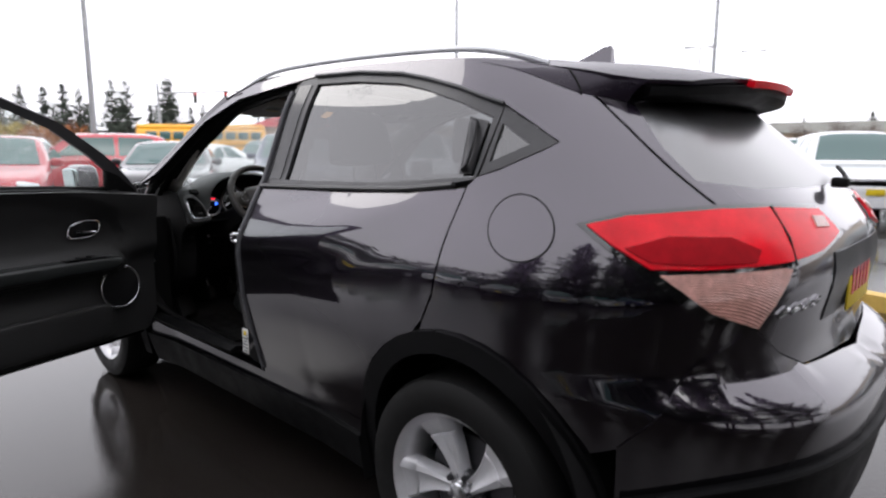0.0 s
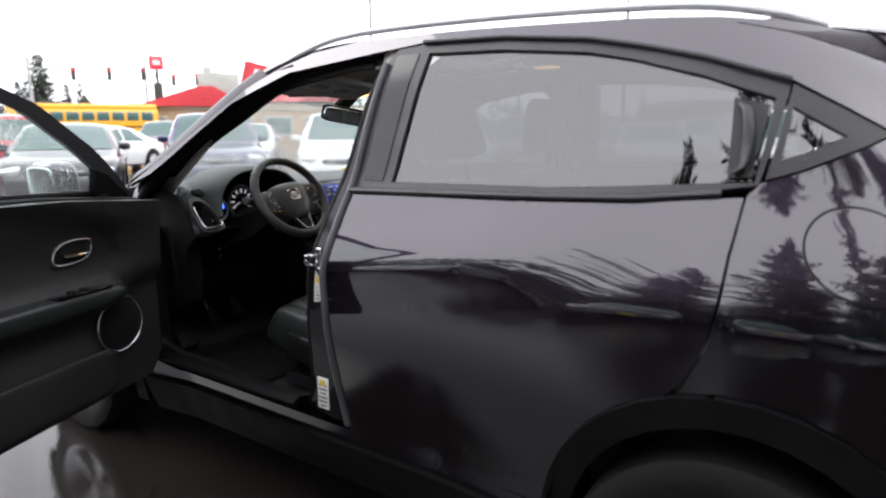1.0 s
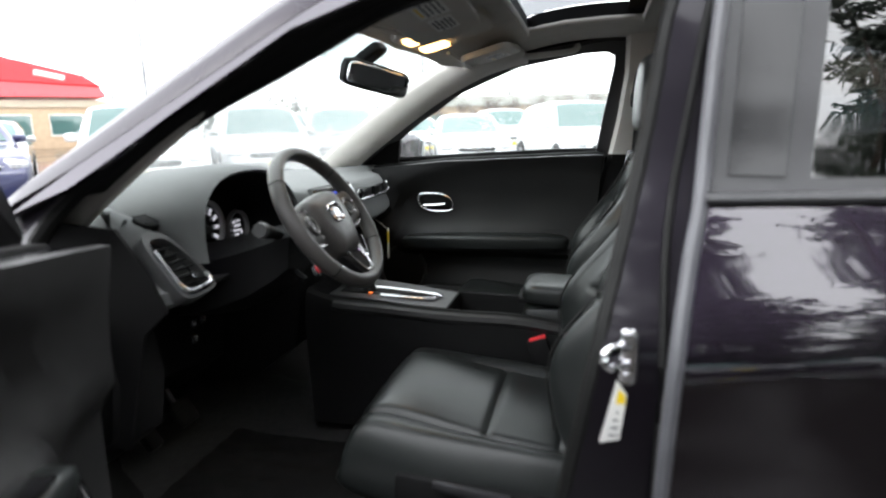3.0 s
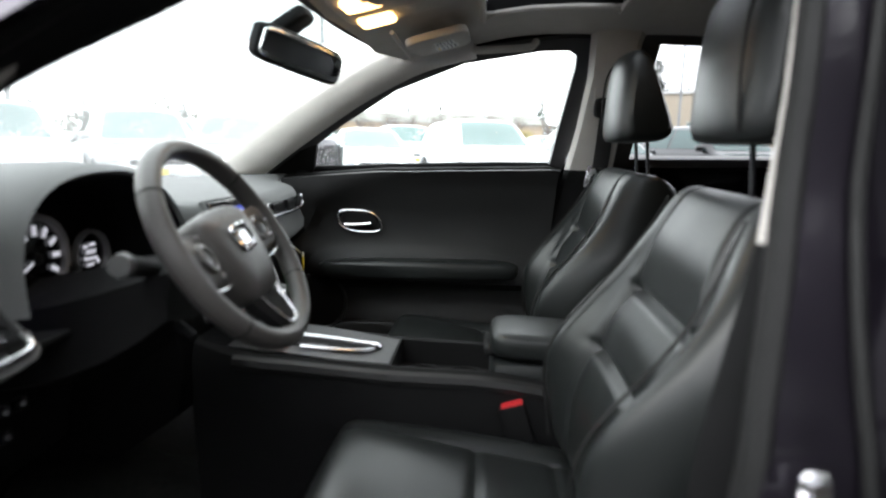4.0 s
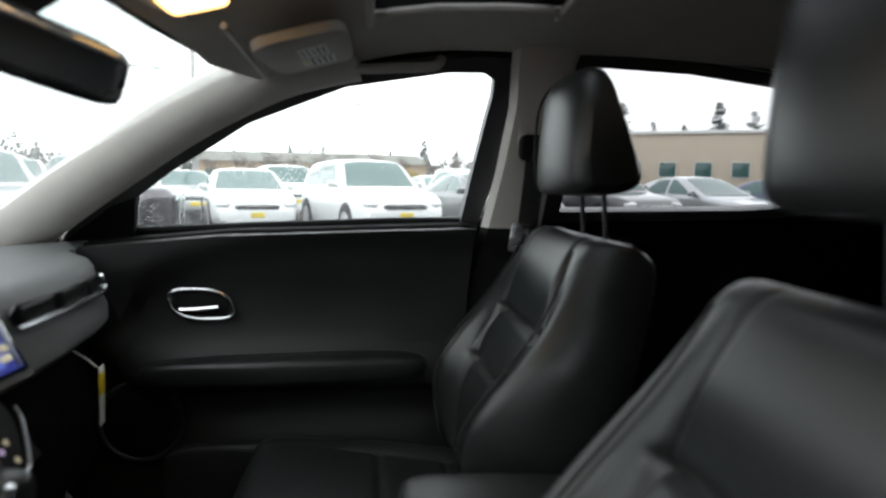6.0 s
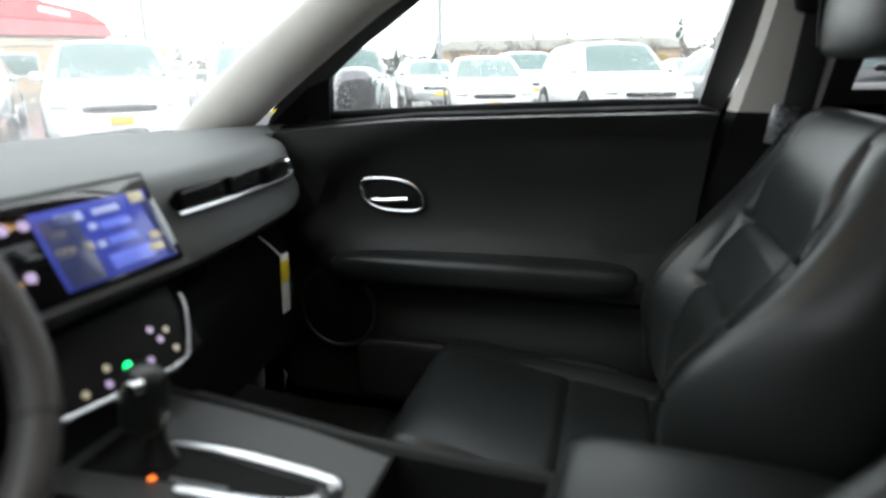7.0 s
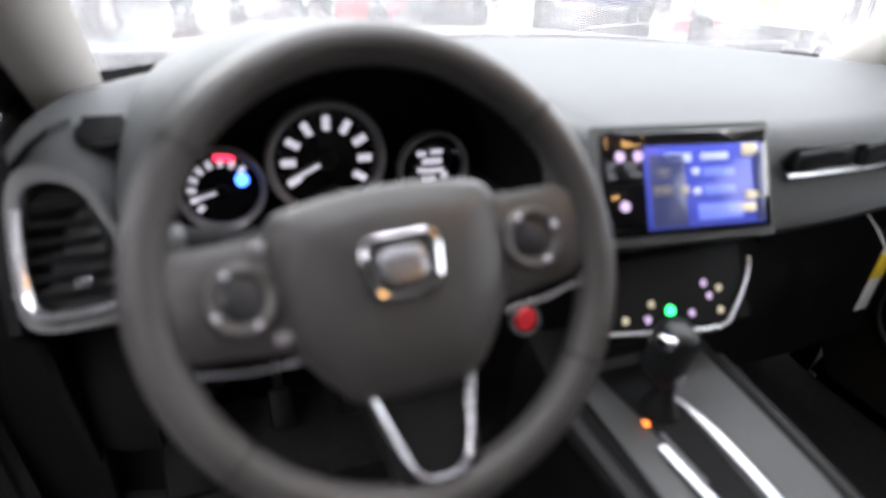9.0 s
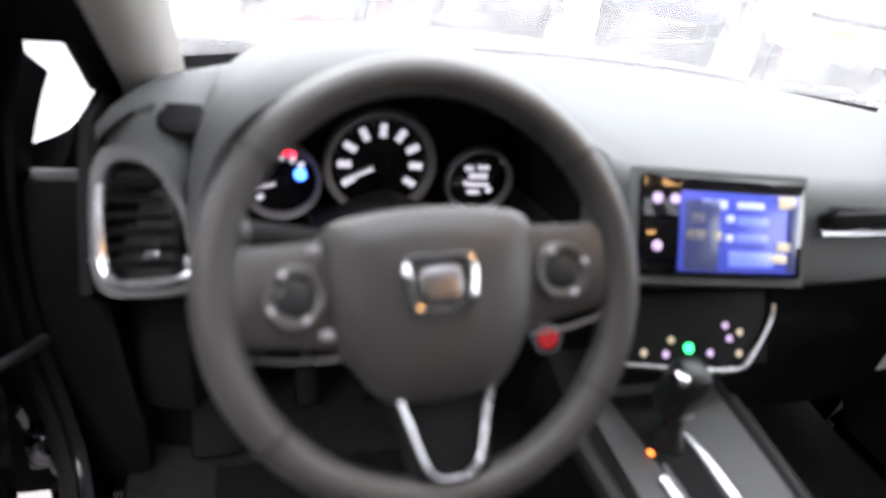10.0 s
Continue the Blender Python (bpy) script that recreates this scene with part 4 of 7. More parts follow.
# wheels
def wheel(y, mirror, turn):
    sg = -1 if not mirror else 1
    x = sg * .79
    w = part("wheel", lathe([(.235, -.105), (.30, -.108), (.325, -.095), (.334, -.07), (.335, .07), (.325, .095), (.30, .108), (.262, .106), (.235, .100)], 48), RUBBER, CAR, "tyre on a five-spoke silver rim")
    w.matrix_basis = pose(x, y, .335) @ pose(0, 0, 0, 0, 90 * sg, 0) @ pose(0, 0, 0, 0, 0, turn)
    part("rim", lathe([(.238, -.10), (.226, -.09), (.21, -.06), (.205, .05), (.214, .078), (.226, .09), (.230, .094), (.238, .100), (.238, -.10)], 48), ALLOY, w, "silver alloy rim")
    bm = bmesh.new()
    for k in range(5):
        a = 2 * math.pi * k / 5
        rings = []
        for t, dip in ((0, .004), (.18, 0), (.4, 0), (.6, 0), (.70, 0), (.725, .007), (.75, .001), (.88, 0), (1, .002)):
            r = .035 + .183 * t
            ang = a + .16 * math.sin(1.5 * t)
            wd = .021 + .050 * t ** 1.5
            h = .066 + .022 * t - .010 * math.sin(math.pi * t) - dip
            c, d = Vector((math.cos(ang), math.sin(ang), 0)), Vector((-math.sin(ang), math.cos(ang), 0))
            rings.append([c * r + d * o * wd + Vector((0, 0, z)) for o, z in ((-1, h - .045), (-1, h - .014), (-.86, h - .004), (-.50, h), (-.36, h - .006), (.3, h - .012), (.86, h - .006), (1, h - .012), (1, h - .045))])
        loft(rings, True, True, bm)
    part("spokes", bm, ALLOY, w, "broad silver spokes")
    part("hub_cap", lathe([(0, .078), (.024, .077), (.030, .072), (.032, .055), (.06, .05), (.062, .03)], 28), SATIN, w)
    for k in range(5):
        a = 2 * math.pi * (k + .5) / 5
        part("wheel_nut", rod((.048 * math.cos(a), .048 * math.sin(a), .045), (.048 * math.cos(a), .048 * math.sin(a), .068), .009, seg=6), DARKMETAL, w)
    part("brake_disc", lathe([(.0, .0), (.15, .0), (.15, .012), (.0, .014)], 36), DARKMETAL, w)
    return w


for yy in (HUB_R, HUB_F):
    for mir in (False, True):
        wheel(yy, mir, 17 if yy == HUB_R else 40)
        wl = []
        for t in np.linspace(-.3, math.pi + .3, 22):
            wl.append([Vector(((1 if mir else -1) * xx, yy + .40 * math.cos(t), .36 + .42 * math.sin(t))) for xx in (.88, .55)])
        part("wheel_liner", loft(wl, False, False), SOFTBLACK, CAR)
part("underbody", box((1.5, 3.9, .12), (0, 1.25, .24), .03), SOFTBLACK, CAR)

# plate and rear marks
pl = part("number_plate", box((.30, .006, .15), (0, -.803, .93), .003), YELLOW, CAR, "yellow temporary plate")
for k in range(5):
    part("plate_bar", box((.028, .002, .07), (-.10 + .05 * k, -.8075, .93), 0), REDPLASTIC, pl)
badge = part("model_badge", bmesh.new(), CHROME, CAR, "chrome model lettering")
for k in range(4):
    p = hull(-.765 - .036 * k, .905 + .004 * k, .003)
    q_ = hull(-.790 - .036 * k, .922 + .004 * k, .003)
    part("badge_bar", tube([p, (np.array(p) + q_) / 2 + np.array([0, -.002, 0]), q_], .006, 6), CHROME, badge)
wip = part("rear_wiper", tube(catmull([(.0, -.735, 1.188), (.10, -.728, 1.202), (.24, -.68, 1.226)], steps=4), .006, 8), SOFTBLACK, CAR)
part("wiper_boss", blob((.045, .045, .03), pose(0, -.735, 1.188)), SOFTBLACK, wip)
PODGREY = material("dark_button_ring", (0.11, 0.105, 0.10), 0.35, 0.3, rough_vary=0.05)
RINGGREY = material("grey_dial_ring", (0.36, 0.35, 0.36), 0.35, 0.4, rough_vary=0.05)
# ---- inside the SUV ----
def mir(bm, flip):
    if flip:
        bm.transform(Matrix.Diagonal((-1, 1, 1, 1)))
        bmesh.ops.reverse_faces(bm, faces=bm.faces[:])
    return bm


# floor, tunnel, bulkhead
part("floor_carpet", patch([(-.74, -.3), (.74, -.3), (.74, 2.35), (-.74, 2.35)], lambda u, v: np.stack([u, v + 0 * u, .335 + .22 * np.clip(v - 2.0, 0, 1) ** 1.4 + .10 * np.exp(-(u / .12) ** 4) + .06 * np.clip(np.abs(u) - .66, 0, 1) * 8], -1), .07, thick=.02, flip=False), CARPET, CAR)
part("floor_mat", patch([(-.62, 1.62), (-.16, 1.62), (-.16, 2.12), (-.60, 2.12)], lambda u, v: np.stack([u, v, .352 + .22 * np.clip(v - 2.0, 0, 1) ** 1.4 + .004 * np.sin(u * 90)], -1), .03, thick=.012, flip=False), RUBBER, CAR)
part("bulkhead", box((1.45, .04, .7), (0, 2.36, .72), .01), SOFTBLACK, CAR)
part("rear_bulkhead", box((1.3, .04, .5), (0, -.42, .62), .01), SOFTBLACK, CAR)


# roof lining with the sunroof's opening
def lining(u, v):
    r = roof(u * .97, v)
    r[..., 2] -= .050 - .016 * np.exp(-((v - 1.6) / .25) ** 2) - .028 * (1 - u * u) * np.clip((v - 1.42) / .2, 0, 1)
    return r


lin_hole = [(-.58, .97), (-.60, 1.0), (-.60, 1.29), (-.57, 1.325), (.57, 1.325), (.60, 1.29), (.60, 1.0), (.58, .97)]
part("headliner", patch([(-1, -.22), (1, -.22), (1, 1.44), (.93, 1.54), (.6, 1.615), (0, 1.64), (-.6, 1.615), (-.93, 1.54), (-1, 1.44)], lining, .05, holes=[lin_hole], thick=.006, flip=True), LINER, CAR)
rim_pts = [Vector(lining(np.array(u), np.array(v))) for u, v in catmull(lin_hole, closed=True, steps=3)]
sun = part("sunroof_frame", loft([[p + Vector((0, 0, d)) for p in rim_pts] for d in (-.006, .02, .045)], True, False), SOFTBLACK, CAR)
part("sunroof_bead", tube(rim_pts, .008, 8, closed=True), PILLAR, sun)
part("sunroof_blind", patch([(-.60, .80), (.60, .80), (.60, 1.02), (-.60, 1.02)], lambda u, v: lining(u, v) + np.array([0, 0, .03]), .06, thick=.006), SOFTBLACK, sun)

# overhead console, map lamps, visors
con = part("overhead_console", blob((.30, .24, .05), pose(-.02, 1.50, 1.492, -14, 0, 0), .35, .35), LINER, CAR, "overhead console with two lit map lamps")
for sx in (-.10, .06):
    part("map_lamp", blob((.085, .076, .012), pose(sx, 1.545, 1.4535, -14, 0, 0), .3, .3), WARM, con, "lit warm map lamp")
    part("lamp_button", box((.03, .014, .006), (sx * .4, 1.47, 1.474), .002, turn=(-12, 0, 0)), PILLAR, con)
rrl = part("rear_roof_lamp", blob((.17, .17, .06), pose(.02, .77, 1.557), .4, .4), LINER, CAR, "pale roof lamp with lit warm lens")
part("lamp_lens", blob((.065, .085, .012), pose(.02, .77, 1.527), .3, .3), WARM, rrl)
for flip in (False, True):
    VM = pose(-.40, 1.437, 1.462, -15, 4, 0)
    v = part("sun_visor", mir(blob((.40, .158, .022), VM, .25, .35), flip), LINER, CAR, "folded pale sun visor")
    for lx, ly, lw, lh in ((-.065, -.012, .105, .062), (.055, -.012, .10, .05)):
        tmp = box((lw, lh, .0012), (lx, ly, -.0115), 0)
        tmp.transform(VM)
        lb = part("visor_label", mir(tmp, flip), PAPER, v)
        for k in range(5):
            tmp = box((lw * (.8 if k % 2 else .62), .0045, .0012), (lx, ly - lh * .36 + lh * .18 * k, -.0124), 0)
            tmp.transform(VM)
            part("label_bar", mir(tmp, flip), YELLOW if k == 4 and lx < 0 else INK, lb)
    part("visor_pin", mir(rod((-.52, 1.53, 1.428), (-.16, 1.53, 1.445), .005, seg=8), flip), PILLAR, v)
    # grab handle over the door
    if flip:
        part("grab_handle", mir(tube(catmull([(-.61, 1.36, 1.485), (-.595, 1.345, 1.468), (-.593, 1.27, 1.472), (-.593, 1.19, 1.478), (-.61, 1.17, 1.498)], steps=4), .011, 8), flip), LINER, CAR)

# inner mirror
mm = part("inner_mirror", blob((.232, .035, .072), pose(0, 0, 0), .35, .45), SOFTBLACK, CAR, "dark framed inner mirror")
mm.matrix_basis = look((-.045, 1.685, 1.366), (-.42, 1.05, 1.20), 10) @ pose(0, 0, 0, -90, 0, 0)
part("mirror_glass", blob((.216, .012, .058), pose(0, .0150, 0), .3, .4), MIRROR, mm)
part("mirror_arm", tube(catmull([(-.05, 1.70, 1.385), (-.03, 1.73, 1.42), (-.015, 1.735, 1.425), (-.01, 1.73, 1.435)], steps=4), .012, 8), SOFTBLACK, CAR)
part("sensor_housing", blob((.08, .11, .03), pose(-.02, 1.715, 1.425, -32, 0, 0), .4, .4), SOFTBLACK, CAR)

# pillars' inner trims
for flip in (False, True):
    rings, flange = [], []
    line = [Vector(p) for p in catmull([(-.600, 1.36, 1.515), (-.608, 1.50, 1.482), (-.618, 1.62, 1.432), (-.630, 1.76, 1.355), (-.640, 1.95, 1.225), (-.645, 2.09, 1.120), (-.648, 2.18, 1.045)], steps=3)]
    for k, c in enumerate(line):
        d = (line[min(k + 1, len(line) - 1)] - line[max(k - 1, 0)]).normalized()
        c = c + Vector((-.014, 0, 0))
        w = Vector((.175, .475, .41))
        w = (w - d * w.dot(d)).normalized()
        n = d.cross(w).normalized()
        n = n if n.dot(Vector((0, 1.3, 1.0)) - c) > 0 else -n
        rings.append([c + w * (p * 1.45 if flip and p < 0 else p) + n * q for p, q in ((-.050, 0), (-.042, .024), (-.018, .044), (.018, .046), (.042, .028), (.048, 0), (.03, -.012), (-.03, -.012))])
        f = Vector((-.85, -.45, -.12)).normalized()
        flange.append([c + f * p + n * q for p, q in ((.012, .0), (.036, .010), (.062, .002), (.060, -.012), (.02, -.012))])
    if not flip:
        part("pillar_flange_seal", loft(flange), RUBBER, CAR)
    part("windscreen_pillar_trim", mir(loft(rings), flip), PILLAR, CAR, "pale windscreen pillar trim")
    rings = []
    for z, y, x, w in ((1.56, .95, .60, .062), (1.50, .955, .628, .055), (1.40, .96, .645, .05), (1.25, .98, .685, .05), (1.12, 1.0, .72, .055), (.95, 1.03, .755, .07), (.6, 1.06, .775, .09), (.42, 1.08, .78, .11)):
        rings.append([Vector((-x + dx, y + dy * w, z)) for dx, dy in ((.0, -1.75), (.03, -1.4), (.042, -.3), (.03, .75), (.0, 1), (-.03, 0))])
    part("centre_pillar_trim", mir(loft(rings[:5]), flip), PILLAR, CAR, "pale centre pillar trim")
    part("centre_pillar_foot", mir(loft(rings[4:]), flip), SOFTBLACK, CAR)
    bl = [Vector(p) for p in catmull([(-.628, .945, 1.30), (-.65, .95, 1.18), (-.68, .96, 1.02), (-.70, .985, .80), (-.715, 1.02, .48)], steps=5)]
    b = part("seat_belt", mir(tube(bl, .024, 8, flat=.09, up=(1, 0, 0)), flip), BELT, CAR)
    part("belt_guide", mir(blob((.03, .07, .06), pose(-.618, .955, 1.31), .5, .5), flip), SOFTBLACK, b)
    part("belt_tongue", mir(box((.012, .045, .07), (-.655, .975, 1.10), .004, turn=(10, 0, 0)), flip), SATIN, b)
    part("belt_slider", mir(box((.02, .05, .19), (-.628, .965, 1.40), .006), flip), PILLAR, b)


# dashboard
def dash_front(x):
    """How far back the fascia stands."""
    return float(spline(x, [(-.72, 2.03), (-.685, 1.995), (-.63, 1.98), (-.60, 1.98), (-.578, 2.02), (-.53, 2.08), (-.22, 2.08), (-.145, 2.06), (-.115, 1.87), (-.09, 1.850), (0, 1.838), (.13, 1.832), (.35, 1.845), (.55, 1.885), (.66, 1.95), (.70, 2.0)]))


def dash_back(x):
    return 2.37 - .38 * (abs(x + .02) / .68) ** 2.6


def dash_ring(x):
    f, b = dash_front(x), dash_back(x)
    fall = .045 * max(0.0, (-.625 - x) / .07) ** 2
    zb = 1.082 - fall
    top = 1.070 - .012 * abs(x) - fall
    pts = [(b, zb), (b * .75 + f * .25, zb + .004), (b * .4 + f * .6, top + .008), (f + .035, top), (f + .012, top - .008), (f + .002, top - .022), (f - .008, top - .07)]
    if x > -.122:
        pts += [(f - .022, .965), (f - .022, .945), (f - .008, .93), (f + .05, .918)]
    else:
        k = 1.0 if x < -.566 else 0.0
        pts[-1] = (f - .008 - .04 * k, top - .07)
        pts += [(f - .012 - .08 * k, .935), (f - .004 - .085 * k, .91), (f + .01 - .06 * k, .89), (f + .04 - .03 * k, .88)]
    return [Vector((x, y, z)) for y, z in pts]


DASH = part("dashboard", loft([dash_ring(x) for x in np.concatenate([np.linspace(-.695, -.588, 6), np.linspace(-.563, -.128, 16), np.linspace(-.118, .685, 26)])], False, False), DASHGREY, CAR, "soft grey dashboard with gloss black inserts")


def low_ring(x):
    f = dash_front(x)
    f = max(f, 1.90)
    return [Vector((x, y, z)) for y, z in ((f + .06, .925), (f + .05, .90), (f + .03, .86), (f + .01, .74), (f + .03, .62), (f + .16, .52), (2.36, .50))]


part("lower_dash", loft([low_ring(x) for x in np.linspace(-.71, .71, 30)], False, False), SOFTBLACK, DASH)
part("glovebox_lid", patch([(.18, .62), (.60, .62), (.62, .86), (.16, .86)], lambda u, v: np.stack([u, 1.905 + .05 * np.clip((v - .74) / .12, 0, 1) ** 2 + .08 * np.clip(u - .4, 0, 1), v], -1), .04, thick=.02, flip=False), SOFTBLACK, DASH)
part("glovebox_latch", box((.06, .012, .02), (.30, 1.93, .86), .004), SOFTBLACK, DASH)
for sg, x0 in ((-1, -.700), (1, .69)):
    part("dash_end", patch([(1.895, .90), (1.93, .98), (1.99, 1.06), (2.2, 1.075), (2.34, 1.06), (2.34, .6), (2.02, .6), (1.95, .85)], lambda u, v: np.stack([x0 + 0 * u, u, v], -1), .06, thick=.01), SOFTBLACK, DASH)
for x0 in (-.60, .60):
    dv = part("demister_vent", blob((.054, .050, .012), pose(x0, 1.998, 1.0590, 22, 0, 0), .5, 1.0), SOFTBLACK, DASH)
    for k in range(4):
        part("vent_slat", box((.038, .003, .003), (x0, 1.984 + k * .0095, 1.0595 + .0038 * k), 0), CLAD, dv)

# binnacle and its dials
def hood(k, y, grow=0.0, drop=0.0):
    t = math.pi * k
    a, b = .212 + grow, .168 + grow
    cx = -.362
    return Vector((cx + a * math.copysign(abs(math.cos(t)) ** .8, math.cos(t)), y + .03 * math.sin(t), .972 + b * math.sin(t) ** .8 - drop))


ks = np.linspace(0, 1, 29)
BIN = part("binnacle", loft([[hood(k, 1.880) for k in ks], [hood(k, 1.873, .006) for k in ks], [hood(k, 1.885, .016) for k in ks], [hood(k, 1.96, .024, .004) for k in ks], [hood(k, 2.10, .03, .02) for k in ks], [hood(k, 2.24, .03, .07) for k in ks]], False, False), DASHGREY, DASH)
part("binnacle_inside", loft([[hood(k, 1.881, -.001) for k in ks], [hood(k, 1.94, -.010) for k in ks], [hood(k, 2.06, -.018, .008) for k in ks]], False, False), SOFTBLACK, BIN)
part("binnacle_back", patch([(hood(k, 0, -.018).x, hood(k, 0, -.018).z) for k in ks] + [(-.57, .88), (-.16, .88)], lambda u, v: np.stack([u, 0 * u + 2.055, v], -1), .05, thick=.006, flip=False), SOFTBLACK, BIN)
part("binnacle_floor", box((.42, .16, .01), (-.362, 1.985, .905), .004, turn=(-8, 0, 0)), SOFTBLACK, BIN)


def dial(x, z, r, y=2.028):
    d = part("dial", lathe([(0, 0), (r * .99, 0), (r * .99, .004), (0, .004)], 36, m=pose(x, y, z, 90, 0, 0)), PIANO, BIN)
    part("dial_ring", lathe([(r * .97, 0), (r * 1.0, .010), (r * 1.12, .013), (r * 1.16, .0)], 40, m=pose(x, y - .002, z, 90, 0, 0)), RINGGREY, d)
    return d


def tick(d, x, z, r, ang, size, m=WHITEMARK, y=2.0205):
    a = radians(ang)
    part("dial_mark", box((size[0], .002, size[1]), (x + r * math.sin(a), y, z + r * math.cos(a)), 0, turn=(0, ang, 0)), m, d)


d = dial(-.372, 1.003, .064)
for k in range(9):
    tick(d, -.372, 1.003, .046, -120 + k * 30, (.0085, .017))
for k in range(17):
    tick(d, -.372, 1.003, .058, -120 + k * 15, (.0012, .004), INK)
part("needle", box((.004, .002, .042), (-.372 - .024, 2.019, 1.003 - .012), 0, turn=(0, -117, 0)), WHITEMARK, d)
part("dial_hub", lathe([(0, .008), (.009, .007), (.011, 0)], 20, m=pose(-.372, 2.021, 1.003, 90, 0, 0)), SOFTBLACK, d)
part("warning_light", box((.016, .002, .008), (-.346, 2.0195, .957), .0005), REDLED, d)
d = dial(-.495, .977, .044)
for k in range(9):
    tick(d, -.495, .977, .033, -130 + k * 22, (.006, .009))
part("needle", box((.003, .002, .03), (-.511, 2.019, .972), 0, turn=(0, -105, 0)), WHITEMARK, d)
part("dial_hub", lathe([(0, .008), (.006, .007), (.008, 0)], 18, m=pose(-.495, 2.021, .977, 90, 0, 0)), SOFTBLACK, d)
part("blue_light", lathe([(0, .003), (.0075, .003), (.0075, 0)], 18, m=pose(-.472, 2.0205, .988, 90, 0, 0)), BLUELED, d)
part("red_zone", box((.022, .002, .007), (-.489, 2.0195, 1.016), .0005, turn=(0, 8, 0)), REDLED, d)
d = dial(-.236, .984, .042)
for k, (dx, dz, w, h) in enumerate(((-.018, .02, .012, .006), (.004, .022, .016, .006), (-.002, .008, .026, .008), (.0, -.006, .03, .006), (-.006, -.018, .018, .006), (.018, -.014, .008, .008), (-.02, -.004, .006, .006))):
    part("readout_bar", box((w, .002, h), (-.236 + dx * .9, 2.0195, .984 + dz * .9), 0), WHITEMARK, d)


# side vent by the driver's door
VENT = part("side_vent", bmesh.new(), DASHGREY, DASH)
vo = catmull([(-.681, 1.032), (-.655, 1.047), (-.62, 1.036), (-.592, .992), (-.580, .950), (-.584, .928), (-.63, .922), (-.674, .926), (-.684, .975)], closed=True, steps=4)
vi = [(-.632 + (p[0] + .632) * .80, .984 + (p[1] - .984) * .80) for p in vo]


def vent_face(u, v):
    return np.stack([u, 1.948 - .72 * (1.04 - v) + .15 * np.clip(-.63 - u, 0, 1), v], -1)


part("vent_surround", patch([tuple(p) for p in vo], lambda u, v: vent_face(u, v) - np.array([0, .006, 0]), .015, holes=[vi], thick=.03, flip=False), CONGREY, VENT)
part("vent_chrome", tube([Vector(vent_face(np.array(p[0]), np.array(p[1]))) - Vector((0, .010, 0)) for p in [q for q in vi if q[1] < 1.022 and (q[0] < -.645 or q[1] < .962)]], .0055, 8), SATIN, VENT, "satin vent trim")
part("vent_well", patch(vi, lambda u, v: vent_face(u, v) + np.array([0, .02, 0]), .02, thick=.004, flip=False), SOFTBLACK, VENT)
for k in range(6):
    z = .945 + .0135 * k
    part("vent_slat", box((.072 - .0012 * k * k, .018, .003), (-.633 - .002 * k, 1.952 - .72 * (1.04 - z), z), .001, turn=(-10, 0, 0)), CLAD, VENT)
part("vent_wheel", box((.014, .01, .008), (-.625, 1.880, .958), .002), SATIN, VENT)

# long vent on the passenger's side
LV = part("passenger_vent", bmesh.new(), SOFTBLACK, DASH)


def fascia(x, z, out=0.0):
    x, z = np.asarray(x, float), np.asarray(z, float)
    f = np.interp(x, np.linspace(-.7, .7, 141), [dash_front(v) for v in np.linspace(-.7, .7, 141)])
    return np.stack([x, f - .004 - .018 * np.clip((1.05 - z) / .09, 0, 1) - out, z], -1)


slot = [(.14, 1.018), (.50, 1.008), (.515, 1.022), (.505, 1.036), (.15, 1.046), (.132, 1.034)]
part("vent_slot", patch(slot, lambda u, v: fascia(u, v, .004), .02, thick=.004, flip=False), PIANO, LV)
part("vent_lip", tube([Vector(fascia(p[0], p[1], .006)) for p in catmull([(.515, 1.034), (.522, 1.022), (.505, 1.006), (.35, 1.010), (.14, 1.015)], steps=4)], .004, 8), SATIN, LV)
for k in range(3):
    for j in range(5):
        x0 = .152 + k * .122
        part("vent_slat", box((.1, .008, .002), (x0 + .05, float(fascia(x0 + .05, 1.03)[1]) - .006, 1.015 + j * .0065), 0, turn=(0, 0, 4 + 5 * k)), CLAD, LV)

# display
SCR = part("display", bmesh.new(), PIANO, DASH, "lit touch display in a gloss black bezel")
M_SCR = look((-.003, 1.817, 1.022), (.095, 2.817, 1.022 - .55), 0)
SCR.matrix_basis = M_SCR
part("bezel", box((.212, .116, .012), (0, 0, -.006), .004), PIANO, SCR)
part("surround", patch([(-.113, -.067), (.113, -.067), (.113, .065), (-.113, .065)], lambda u, v: np.stack([u, v, 0 * u - .007], -1), .03, holes=[[(-.107, -.059), (.107, -.059), (.107, .059), (-.107, .059)]], thick=.012, flip=False), DASHGREY, SCR)
part("lit_area", box((.154, .092, .002), (.018, -.006, .0010), .0005), SCREENBLUE, SCR)
rng = random.Random(5)
for x, y, w, h, m in ((-.032, -.010, .044, .080, SCREENDIM), (.088, -.010, .012, .080, SCREENDIM), (-.018, .026, .034, .010, SCREENPALE), (.030, .026, .036, .008, SCREENPALE), (-.040, .010, .024, .011, SCREENSAND), (-.040, -.010, .024, .011, SCREENSAND),
                      (-.012, -.010, .010, .010, SCREENSAND), (.004, .010, .010, .008, SCREENPALE), (.004, -.012, .010, .008, SCREENPALE), (.034, .008, .042, .010, SCREENPALEBLUE), (.034, -.012, .042, .010, SCREENPALEBLUE), (.034, -.036, .060, .018, SCREENPALEBLUE),
                      (.078, .032, .022, .014, SCREENSAND), (.078, -.020, .020, .010, SCREENSAND), (.070, -.034, .022, .010, SCREENSAND)):
    part("display_tile", box((w, h, .001), (x, y, .0030), .0003), m, SCR)
